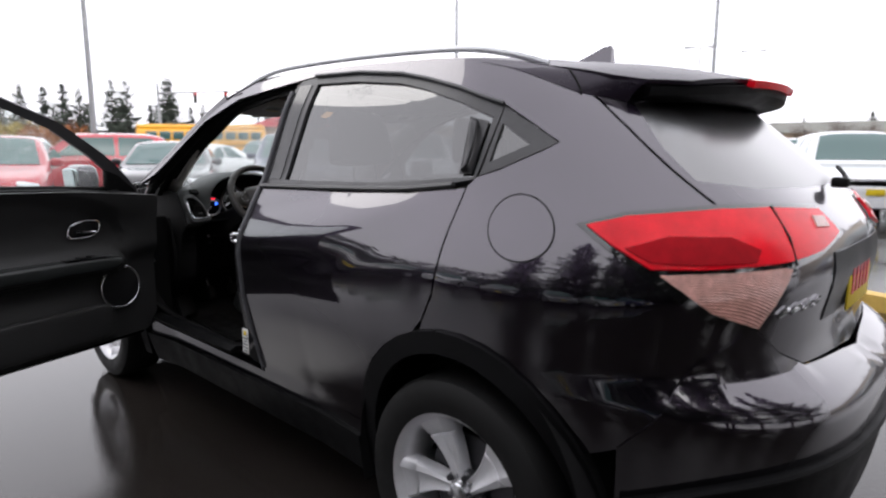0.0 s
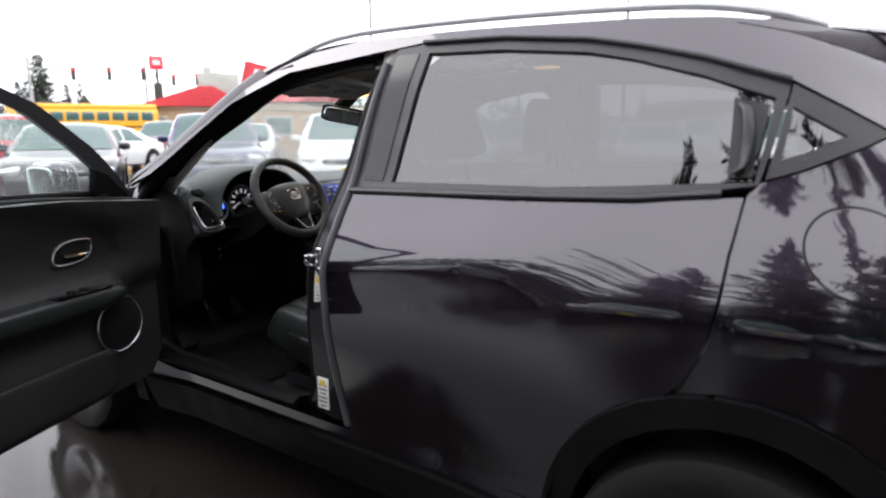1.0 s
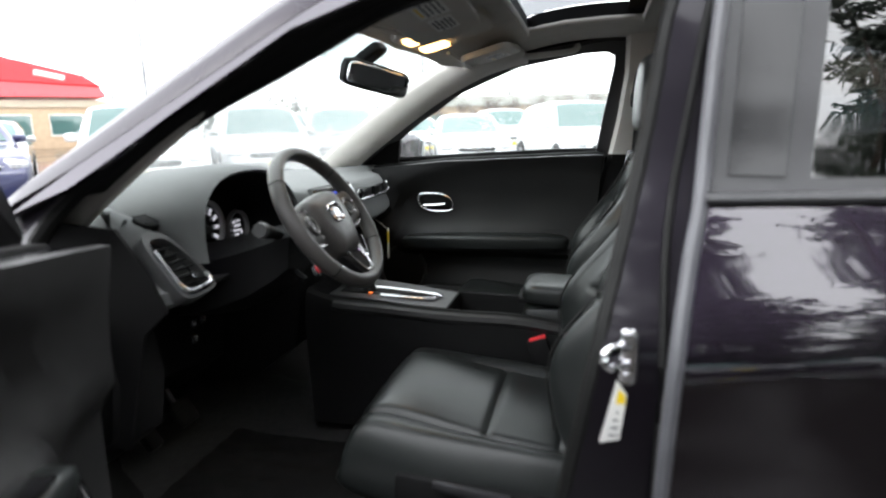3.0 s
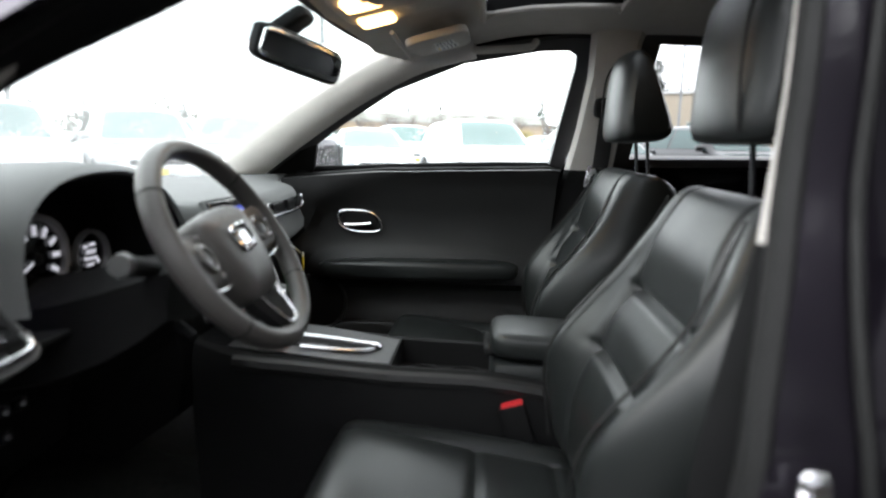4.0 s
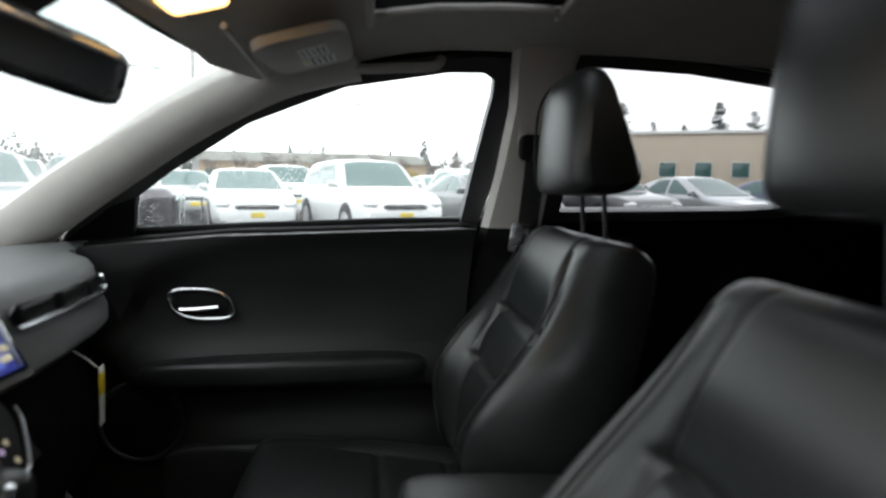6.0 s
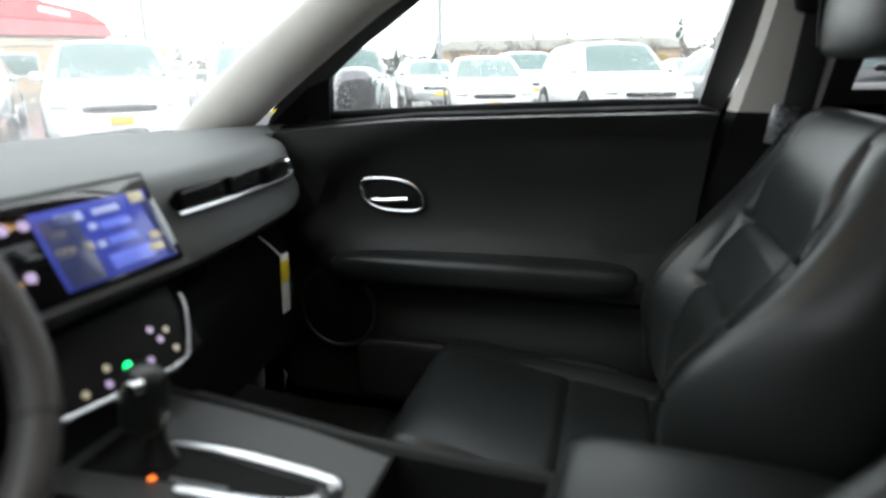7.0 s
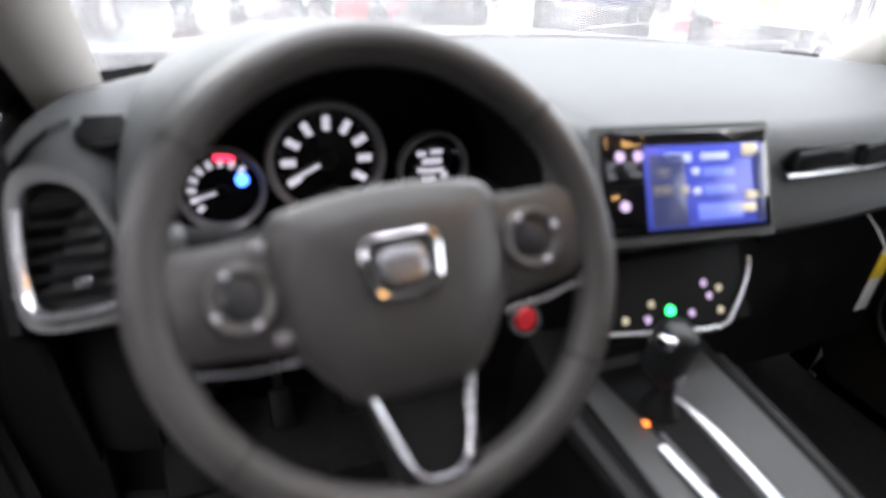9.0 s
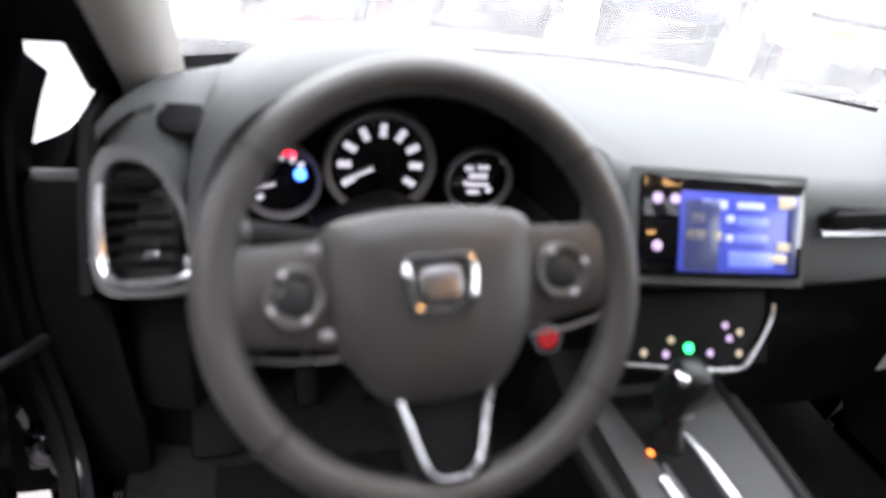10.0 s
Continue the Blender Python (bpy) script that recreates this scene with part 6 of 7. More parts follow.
    if opened:
        sw = part("switch_panel", mir(box((.05, .20, .008), (-.655, 1.68, .817), .003, turn=(-1, 0, 0)), f), PIANO, door)
        for k in range(4):
            part("window_switch", mir(box((.014, .026, .008), (-.665 + .022 * (k % 2), 1.70 - .045 * (k // 2), .823), .003, turn=(-1, 0, 0)), f), SOFTBLACK, sw)
    part("map_pocket", mir(blob((.045, .62, .16), pose(-.690, 1.50, .52), .35, .3), f), PANEL, door)
    # outside mirror
    mb = part("door_mirror", mir(blob((.17, .10, .15), pose(-.945, 1.885, 1.13, 0, 0, -8), .55, .55), f), PAINT, door)
    part("mirror_glass", mir(blob((.145, .012, .118), pose(-.942, 1.832, 1.13, 4, 0, -10), .4, .5), f), TREEMIRROR, mb)
    part("mirror_foot", mir(blob((.14, .06, .05), pose(-.85, 1.93, 1.075), .5, .5), f), SOFTBLACK, mb)
    part("outer_handle", mir(tube([Vector(hull(y, .985, o_)) for y, o_ in ((1.34, .005), (1.30, .03), (1.22, .034), (1.14, .03), (1.11, .005))], .011, 8, flat=1.3), f), PAINT, door)
    if opened:
        h = Vector((-.875, 2.085, 0))
        door.matrix_basis = Matrix.Translation(h) @ pose(0, 0, 0, 0, 0, -73) @ Matrix.Translation(-h)
        part("check_strap", rod((-.80, 2.06, .72), (-.86, 1.98, .72), .008, seg=8), DARKMETAL, CAR)
        for z in (.50, .90):
            part("hinge", box((.04, .06, .07), (-.845, 2.09, z), .008), PAINT, CAR)
    return door


front_door("driver_door", False, True)
front_door("passenger_door", True, False)
# ---- the parking lot round the SUV ----
def paint(name, color, metal=0.0):
    return drops(material(name, color, 0.3, metal, 1.0, vary=0.06, vary_scale=2), 60, 0.12, cover=0.62)


WHITE = paint("white_car_paint", (0.75, 0.76, 0.77))
SILVER = paint("silver_car_paint", (0.42, 0.43, 0.44), 0.5)
GREY = paint("grey_car_paint", (0.10, 0.105, 0.115), 0.3)
BLACKCAR = paint("black_car_paint", (0.012, 0.012, 0.014))
BLUE = paint("blue_car_paint", (0.022, 0.026, 0.085), 0.2)
RED = paint("red_car_paint", (0.42, 0.012, 0.025))
TEAL = paint("dark_teal_car_paint", (0.02, 0.07, 0.08), 0.2)
CARGLASS = material("wet_car_glass", (0.05, 0.105, 0.10), 0.10, coat=0.4, spec=0.5, rough_vary=0.04, bump=(30, 0.05))
HEADLAMP = material("car_headlamp", (0.55, 0.56, 0.58), 0.1, coat=1.0, bump=(60, 0.3), vary=0.3, vary_scale=20)
TAILRED = material("car_tail_lamp", (0.45, 0.01, 0.02), 0.2, coat=0.6, vary=0.2, vary_scale=20)

KINDS = {
    # length, width, height, bonnet height, belt, windscreen base y, windscreen top y, roof rear y, rear glass base y, deck height, wheel radius
    "sedan": (4.75, 1.82, 1.46, .92, .95, 1.02, .22, -.95, -1.62, 1.02, .33),
    "suv": (4.6, 1.85, 1.68, 1.02, 1.06, 1.02, .42, -1.75, -2.12, 1.10, .36),
    "hatchback": (4.2, 1.75, 1.52, .96, .98, 1.05, .30, -1.35, -1.88, 1.02, .32),
}
_made = {}


def parked_car(kind, mat, color, at, turn, group="parked cars"):
    """A parked car; its nose points along +y before it is turned."""
    if (kind, mat.name) in _made:
        return copy_thing(_made[(kind, mat.name)], pose(*at, 0, 0, turn))
    L, W, H, hb, zb, ya, yat, yrt, yr, hd, rw = KINDS[kind]
    c = thing("parked_" + kind, f"wet {color} {kind} parked on the asphalt", "car", None, group)
    hl, hw = L / 2, W / 2
    # the roofline from tail to nose, with its corners rounded off
    ky = [-hl, -hl + .03, -hl + .12, yr, yrt, yrt + .35, (yrt + yat) / 2, yat - .22, yat, ya, ya + .25, hl - .50, hl - .16, hl - .05, hl]
    kz = [hd - .40, hd - .16, hd - .02, hd, H - .09, H - .02, H, H - .015, H - .055, hb + .035, hb, hb - .06, hb - .15, hb - .27, hb - .45]
    fine = np.linspace(-hl - .4, hl + .4, 900)
    prof = np.interp(fine, ky, kz)
    prof = np.convolve(np.pad(prof, 40, mode="edge"), np.hanning(81) / np.hanning(81).sum(), "valid")

    def station(y):
        """Half width, shoulder, roof edge (x, z) and top of the section at y."""
        top = float(np.interp(y, fine, prof))
        t = abs(y) / hl
        w = hw * (1 - .20 * max(0.0, (t - .72) / .28) ** 2.3)
        zs = min(zb + .03 * min(0.0, y) / hl, top - .035)
        k = min(1.0, max(0.0, (top - zs - .035) / (H - zb - .035)))
        return w, zs, w * (.955 - .05 * (1 - k) - .235 * k), zs + (top - zs) * (.93 - .03 * k), top

    def side(y, k, out=0.0):
        """A place between shoulder (0) and roof edge (1)."""
        w, zs, wr, ze, top = station(y)
        bulge = .030 * math.sin(math.pi * k) * (wr < w * .9)
        return Vector((w * .955 + (wr - w * .955) * k + bulge + out, y, zs + (ze - zs) * k + out * .25))

    def crown(y, u, out=0.0):
        """A place on the bonnet, roof or screens, u across."""
        w, zs, wr, ze, top = station(y)
        return Vector((wr * u, y, top - (top - ze) * abs(u) ** 3.2 + out))

    rings = []
    for y in np.concatenate([np.linspace(-hl, -hl + .3, 8)[:-1], np.linspace(-hl + .3, hl - .3, 44), np.linspace(hl - .3, hl, 9)[1:]]):
        w, zs, wr, ze, top = station(y)
        nose = max(0.0, abs(y) / hl - .80) / .20
        low = .22 + .07 * nose
        half = [(0.0, low), (.80 * w, low), (.96 * w, low + .07), (w * .995, min(.46, zs - .2)), (w, min(.62, zs - .12)), (.992 * w, zs - .09), (.975 * w, zs - .03)]
        half = [Vector((x, y, z)) for x, z in half] + [side(y, k) for k in (0, .33, .66, 1)] + [crown(y, u) for u in (.86, .6, .3, 0)]
        rings.append(half + [Vector((-p.x, p.y, p.z)) for p in half[-2:0:-1]])
    part("body", loft(rings), mat, c, sharp=50)

    def plate(name, f, nu, nv, inward, m=CARGLASS):
        """A bowed plate over f(u, v) with rims that run into the body."""
        bm = bmesh.new()
        g = [[bm.verts.new(f(i / (nu - 1), j / (nv - 1))) for i in range(nu)] for j in range(nv)]
        for j in range(nv - 1):
            for i in range(nu - 1):
                bm.faces.new((g[j][i], g[j][i + 1], g[j + 1][i + 1], g[j + 1][i]))
        rim = g[0] + [r[-1] for r in g[1:]] + g[-1][-2::-1] + [r[0] for r in g[-2:0:-1]]
        back = [bm.verts.new(v.co + Vector(inward)) for v in rim]
        for i in range(len(rim)):
            j = (i + 1) % len(rim)
            bm.faces.new((rim[i], rim[j], back[j], back[i]))
        bmesh.ops.recalc_face_normals(bm, faces=bm.faces[:])
        return part(name, bm, m, c)

    wy0, wy1 = ya - .02, yat - .02
    plate("windscreen", lambda u, v: crown(wy0 + (wy1 - wy0) * v, (2 * u - 1) * .90, .010) + Vector((0, .008, 0)), 9, 7, (0, -.02, -.03))
    ry0, ry1 = yr + .06, yrt + .03
    plate("rear_window", lambda u, v: crown(ry0 + (ry1 - ry0) * v, (2 * u - 1) * .84, .010) - Vector((0, .008, 0)), 9, 7, (0, .02, -.03))
    mid = (ya + yrt) / 2 - .25
    for s in (-1, 1):
        m = Vector((s, 1, 1))
        plate("front_side_window", lambda u, v: side((mid + .04) * (1 - u) + u * (ya - .16 + (yat - ya - .10) * v), .10 + .80 * v, .008) * m, 7, 5, (-s * .03, 0, 0))
        plate("rear_side_window", lambda u, v: side((yr + .42 + (yrt - yr - .12) * v) * (1 - u) + u * (mid - .05), .10 + .80 * v, .008) * m, 7, 5, (-s * .03, 0, 0))
        part("wing_mirror", blob((.20, .12, .14), pose(s * (hw + .05), ya - .30, zb + .07), .6, .6, 14, 8), mat, c)
        part("headlamp", blob((.30, .34, .13), pose(s * hw * .70, hl - .20, hb - .24, -14, 0, -s * 30), .6, .6, 16, 8), HEADLAMP, c)
        part("tail_lamp", blob((.28, .18, .17), pose(s * hw * .76, -hl + .11, hd - .16, 0, 0, s * 22), .6, .6, 16, 8), TAILRED, c)
        part("door_handle", blob((.03, .16, .03), pose(s * hw * .985, -.15, zb - .12), .5, .5, 10, 6), mat, c)
        part("door_gap", tube([side(mid, k, .001) * m for k in (0,)] + [Vector((s * hw * x, mid, z)) for x, z in ((.982, zb - .10), (1.001, .6), (.998, .40))], .004, 5), SOFTBLACK, c)
        for y in (hl - .88, -hl + .90):
            part("wheel_arch", lathe([(rw * .9, -.04), (rw * .9, .012), (rw + .055, .012), (rw + .07, 0), (rw + .07, -.04)], 24, m=pose(s * (hw - .005), y, rw, 0, 90 * s, 0)), SOFTBLACK, c)
            wh = part("wheel", lathe([(.05, -.10), (rw - .05, -.10), (rw, -.07), (rw, .07), (rw - .05, .10), (rw * .68, .10), (rw * .66, .06), (0, .05)], 24, m=pose(s * (hw - .085), y, rw, 0, 90 * s, 0)), RUBBER, c)
            part("rim", lathe([(0, .075), (rw * .2, .08), (rw * .3, .062), (rw * .55, .075), (rw * .66, .098), (rw * .69, .1)], 10, m=pose(s * (hw - .08), y, rw, 0, 90 * s, 0)), ALLOY, wh)
    part("grille", blob((W * .50, .10, .17), pose(0, hl - .055, hb - .32), .4, .4, 16, 8), PIANO, c)
    part("grille_bar", blob((W * .54, .06, .035), pose(0, hl - .012, hb - .27), .4, .4, 16, 6), CHROME, c)
    part("lower_grille", blob((W * .66, .10, .14), pose(0, hl - .06, .38), .4, .4, 16, 8), SOFTBLACK, c)
    part("front_plate", box((.28, .012, .11), (0, hl + .012, hb - .46), .003), YELLOW, c, "yellow plate")
    part("rear_plate", box((.31, .012, .15), (0, -hl - .010, hd - .36), .003), YELLOW, c, "yellow plate")
    c.matrix_basis = pose(*at, 0, 0, turn)
    _made[(kind, mat.name)] = c
    return c


def facing(x, y, fx, fy):
    """The turn that points a nose along (fx, fy)."""
    return math.degrees(math.atan2(-fx, fy))


CARS = [
    ("suv", WHITE, "white", 13.0, 1.5, -.93, -.36), ("sedan", WHITE, "white", 14.6, 4.4, -.95, -.3), ("sedan", GREY, "grey", 13.6, -1.3, -.95, -.3), ("suv", GREY, "grey", 13.4, 7.4, -.93, -.36),
    ("suv", SILVER, "silver", 10.6, 8.2, -.80, -.60), ("suv", WHITE, "white", 8.0, 9.2, -.72, -.70), ("suv", BLUE, "dark blue", 6.4, 11.6, -.55, -.84),
    ("sedan", BLACKCAR, "black", 3.8, 12.4, -.5, -.86), ("hatchback", RED, "red", .6, 12.0, -.35, -.94), ("suv", RED, "red", 3.4, 16.4, -.95, .3), ("sedan", TEAL, "dark teal", -2.0, 14.6, -.4, -.92),
    ("sedan", WHITE, "white", 7.6, 19.0, -.9, -.4), ("hatchback", SILVER, "silver", 10.6, 15.6, -.7, -.7), ("sedan", GREY, "grey", 13.8, 13.0, -.8, -.6), ("suv", BLACKCAR, "black", 17.0, 11.0, -.9, -.4),
    ("sedan", SILVER, "silver", 19.6, 7.3, -.9, -.4), ("suv", WHITE, "white", 20.2, 4.2, -.95, -.3), ("hatchback", TEAL, "dark teal", 20.6, 1.1, -.95, -.3), ("suv", SILVER, "silver", 20.8, -2.2, -.95, -.3),
    ("suv", BLACKCAR, "black", 14.2, -4.2, -.95, -.3), ("sedan", SILVER, "silver", 14.6, -7.2, -.95, -.3), ("sedan", BLUE, "dark blue", 15.0, -10.2, -.95, -.3), ("suv", WHITE, "white", 21.0, -5.6, -.95, -.3),
    ("sedan", GREY, "grey", 22.5, 14.0, -.8, -.6), ("suv", SILVER, "silver", 17.5, 18.0, -.8, -.6), ("hatchback", WHITE, "white", 25.5, 9.5, -.9, -.4), ("sedan", RED, "red", 26.5, 3.0, -.95, -.3), ("sedan", WHITE, "white", 27.0, -1.4, -.95, -.3),
    ("suv", GREY, "grey", 12.5, 23.0, -.7, -.7), ("sedan", SILVER, "silver", 2.0, 22.5, -.5, -.86), ("sedan", WHITE, "white", -3.0, 21.5, -.4, -.9), ("hatchback", GREY, "grey", 28.5, 16.0, -.8, -.6),
    ("suv", WHITE, "white", -9.6, 6.0, .97, -.2), ("sedan", BLACKCAR, "black", -9.8, 2.9, .97, -.2), ("suv", GREY, "grey", -9.9, -.2, .97, -.2), ("sedan", SILVER, "silver", -10.0, -3.2, .97, -.2), ("hatchback", BLUE, "dark blue", -10.1, -6.2, .97, -.2), ("suv", BLACKCAR, "black", -9.4, 9.2, .97, -.2),
]
for kind, mat, color, x, y, fx, fy in CARS:
    parked_car(kind, mat, color, (x, y, 0), facing(x, y, fx, fy))

# ---- poles ----
STEEL = material("galvanised_steel", (0.34, 0.35, 0.36), 0.45, 0.6, vary=0.15, vary_scale=4, rough_vary=0.1)
CONCRETE = material("concrete", (0.34, 0.33, 0.31), 0.8, bump=(60, 0.5), vary=0.2, vary_scale=5, rough_vary=0.1)
LAMPGLASS = material("street_lamp_lens", (0.55, 0.55, 0.52), 0.3, vary=0.1)


def far(heading, d, x0=-2.0, y0=0.0):
    """A place at a heading (degrees, right of straight ahead) and distance from the walk's first stretch."""
    a = radians(heading)
    return x0 + d * math.sin(a), y0 + d * math.cos(a)


def light_pole(heading, d, h, r=.09, heads=2, group="lot light poles"):
    x, y = far(heading, d, -2.04, -1.1)
    p = thing("light_pole", "tall grey steel parking lot light pole", "light pole", pose(x, y, 0, 0, 0, -heading), group)
    part("footing", lathe([(0, .75), (.26, .75), (.29, .70), (.30, 0), (0, 0)], 20), CONCRETE, p)
    part("mast", rod((0, 0, .7), (0, 0, h), r, r * .62, 14), STEEL, p)
    for k in range(heads):
        s = -1 if k else 1
        a = part("lamp_arm", rod((0, 0, h - .1), (s * .55, 0, h), .04, seg=8), STEEL, p)
        hd = part("lamp_head", box((.62, .36, .14), (s * .85, 0, h), .03), STEEL, p)
        part("lamp_lens", box((.5, .26, .02), (s * .85, 0, h - .075), .004), LAMPGLASS, hd)
    return p


for hd, d, h in ((17.8, 21, 11), (48.2, 27, 11), (70.1, 25, 11), (69.0, 52, 9), (73, 70, 11), (87, 52, 7.2), (103, 42, 11), (125, 60, 10)):
    light_pole(hd, d, h)

# ---- traffic signals, far sign, bus ----
DARKGREEN = material("dark_signal_housing", (0.02, 0.025, 0.02), 0.5, vary=0.2)
SIGNRED = material("red_sign_panel", (0.55, 0.03, 0.05), 0.4, vary=0.08, vary_scale=2)
BUSYELLOW = material("school_bus_yellow", (0.75, 0.36, 0.02), 0.35, coat=0.4, vary=0.06, vary_scale=1.5)
for hd, d, span in ((23, 62, 9.0), (31, 66, 7.0)):
    x, y = far(hd, d)
    sgl = thing("traffic_signal", "grey mast arm with hanging traffic lights", "traffic light", pose(x, y, 0, 0, 0, -hd), "traffic signals")
    part("mast", rod((0, 0, 0), (0, 0, 7.2), .16, .12, 12), STEEL, sgl)
    part("mast_arm", rod((0, 0, 6.3), (span, 0, 6.9), .10, .06, 10), STEEL, sgl)
    for k in range(3):
        hx = span * (.35 + .3 * k)
        head = part("signal_head", box((.36, .25, 1.05), (hx, -.1, 6.0 + .1 * k), .04), DARKGREEN, sgl)
        for j, c in enumerate((REDPLASTIC, YELLOW, GREENLED)):
            part("signal_lens", lathe([(0, .03), (.12, .02), (.13, 0)], 14, m=pose(hx, -.23, 6.32 + .1 * k - .32 * j, 90, 0, 0)), c if j == 0 else DARKGREEN, head)
x, y = far(31.9, 58)
sign = thing("pole_sign", "red sign on a tall dark pole", "sign", pose(x, y, 0, 0, 0, -31.9))
part("sign_pole", rod((0, 0, 0), (0, 0, 6.2), .12, seg=12), DARKGREEN, sign)
part("sign_panel", box((1.1, .25, 1.1), (0, 0, 6.8), .06), SIGNRED, sign)
part("sign_mark", box((.6, .27, .4), (0, 0, 6.8), .05), PAPER, sign)
part("lower_panel", box((.7, .22, 1.6), (0, 0, 4.4), .04), DARKGREEN, sign)
x, y = far(26.5, 52)
bus = thing("school_bus", "yellow school bus with dark windows", "bus", pose(x, y, 0, 0, 0, 58))
part("body", box((2.4, 9.5, 2.0), (0, 0, 1.85), .25, 4), BUSYELLOW, bus)
part("roof", box((2.25, 9.4, .45), (0, 0, 2.95), .2, 4), BUSYELLOW, bus)
part("bonnet", box((2.0, 1.6, 1.1), (0, 5.3, 1.25), .2, 3), BUSYELLOW, bus)
for s in (-1, 1):
    for k in range(9):
        part("window", box((.03, .78, .62), (s * 1.205, -4.0 + k * .95, 2.3), .01), CARGLASS, bus)
    part("side_rail", box((.03, 9.3, .10), (s * 1.21, 0, 1.55), .01), SOFTBLACK, bus)
    for yy in (5.0, -2.8):
        part("wheel", lathe([(0, .14), (.3, .13), (.48, .12), (.50, .08), (.50, -.1), (0, -.1)], 20, m=pose(s * 1.05, yy, .5, 0, 90 * s, 0)), RUBBER, bus)
part("windscreen", box((2.0, .03, .8), (0, 4.76, 2.35), .01), CARGLASS, bus)

# ---- buildings ----
BEIGE = material("beige_stucco", (0.50, 0.43, 0.34), 0.85, bump=(30, 0.4), vary=0.08, vary_scale=1.2)
TAN = material("tan_brick_wall", (0.38, 0.28, 0.19), 0.85, bump=(30, 0.6), vary=0.15, vary_scale=3)
REDROOF = material("red_metal_roof", (0.50, 0.035, 0.045), 0.35, 0.1, vary=0.08, vary_scale=1.5, rough_vary=0.1)
UNIT = material("grey_rooftop_unit", (0.36, 0.36, 0.33), 0.6, 0.2, vary=0.15, vary_scale=2)


def prism(poly, y0, y1):
    """A block with the outline poly in x-z."""
    return loft([[Vector((x, y, z)) for x, z in poly] for y in (y0, y1)])


x, y = far(39.5, 54)
rest = thing("restaurant", "low tan restaurant under a bright red metal roof", "building", pose(x, y, 0, 0, 0, -39.5))
part("wall", box((20, 12, 3.0), (1, 4, 1.5), .05), TAN, rest)
part("parapet", box((20.3, 12.3, .5), (1, 4, 3.05), .05), BEIGE, rest)
rf = part("roof", prism([(-8.0, 3.1), (-8.0, 3.3), (-4.0, 4.6), (-3.0, 4.6), (-.6, 3.3), (-.6, 3.1)], -2.6, 4), REDROOF, rest, "red metal roof")
for k in range(12):
    part("roof_rib", rod((-7.8 + k * .32, -2.62, 3.36 + k * .104), (-7.8 + k * .32, 4, 3.36 + k * .104), .03, seg=6), REDROOF, rf)
tw = part("roof_tower", loft([[Vector(p) for p in ((-1.2, -2.6, 3.5), (7.5, -2.6, 3.5), (7.5, 3, 3.5), (-1.2, 3, 3.5))], [Vector(p) for p in ((-.8, -2.2, 4.6), (7.2, -2.2, 4.2), (7.2, 2.6, 4.2), (-.8, 2.6, 4.6))], [Vector(p) for p in ((-1.0, -2.3, 4.7), (7.2, -2.3, 4.3), (7.2, -1.8, 4.3), (-1.0, -1.8, 4.7))], [Vector(p) for p in ((-.5, -2.3, 6.6), (6.2, -2.3, 5.0), (6.2, -1.8, 5.0), (-.5, -1.8, 6.6))]]), REDROOF, rest, "leaning red roof sign")
part("sign_bar", box((1.8, .1, .35), (4.2, -2.36, 4.95), .05, turn=(0, 12, 0)), PAPER, tw)
part("sign_bar", box((.6, .1, .4), (.4, -2.36, 5.7), .2, turn=(0, 12, 0)), PAPER, tw)
part("rooftop_unit", box((3.0, 2.2, 1.7), (-2.6, -1.2, 4.75), .06), UNIT, rest)
part("rooftop_vent", box((.6, .6, .6), (-3.4, -1.2, 5.85), .05), UNIT, rest)
for k in range(6):
    w = part("window", box((2.0, .12, 1.4), (-7.5 + k * 3.1, -2.0, 1.6), .03), CARGLASS, rest)
    part("window_frame", tube([(-7.5 + k * 3.1 + a, -2.07, 1.6 + b) for a, b in ((-1, -.7), (1, -.7), (1, .7), (-1, .7))], .05, 6, closed=True, up=(0, 1, 0)), PAPER, w)

x, y = far(119, 62)
shed = thing("retail_building", "long pale beige retail building with small windows", "building", pose(x, y, 0, 0, 0, -119))
part("wall", box((46, 16, 6.0), (0, 8, 3.0), .05), BEIGE, shed)
part("cornice", box((46.4, 16.4, .35), (0, 8, 6.05), .08), PAPER, shed)
part("base_course", box((46.1, .2, .9), (0, -.06, .45), .03), CONCRETE, shed)
for k in range(14):
    w = part("window", box((1.5, .12, 1.4), (-20 + k * 3.1, -.02, 2.6), .02), CARGLASS, shed)
    part("window_frame", tube([(-20 + k * 3.1 + a, -.09, 2.6 + b) for a, b in ((-.75, -.7), (.75, -.7), (.75, .7), (-.75, .7))], .05, 6, closed=True, up=(0, 1, 0)), PAPER, w)
x, y = far(84, 95)
low = thing("low_store", "distant low brown store", "building", pose(x, y, 0, 0, 0, -84))
part("wall", box((34, 10, 3.6), (0, 5, 1.8), .05), TAN, low)
part("roof", prism([(-17.5, 3.6), (-17.5, 3.9), (-15, 5.0), (15, 5.0), (17.5, 3.9), (17.5, 3.6)], -.6, 10), UNIT, low)
for k in range(7):
    part("window", box((2.6, .1, 1.5), (-14 + k * 4.6, -.03, 1.7), .03), CARGLASS, low)

# kerb stop
ks_ = thing("kerb_stop", "yellow-painted concrete kerb stop", "kerb", pose(3.9, -.42, 0, 0, 0, 75))
part("block", prism([(-.9, 0), (-.9, .10), (-.84, .13), (.84, .13), (.9, .10), (.9, 0)], -.08, .08), material("yellow_kerb_paint", (0.55, 0.36, 0.08), 0.6, bump=(40, 0.4), vary=0.25, vary_scale=6), ks_)

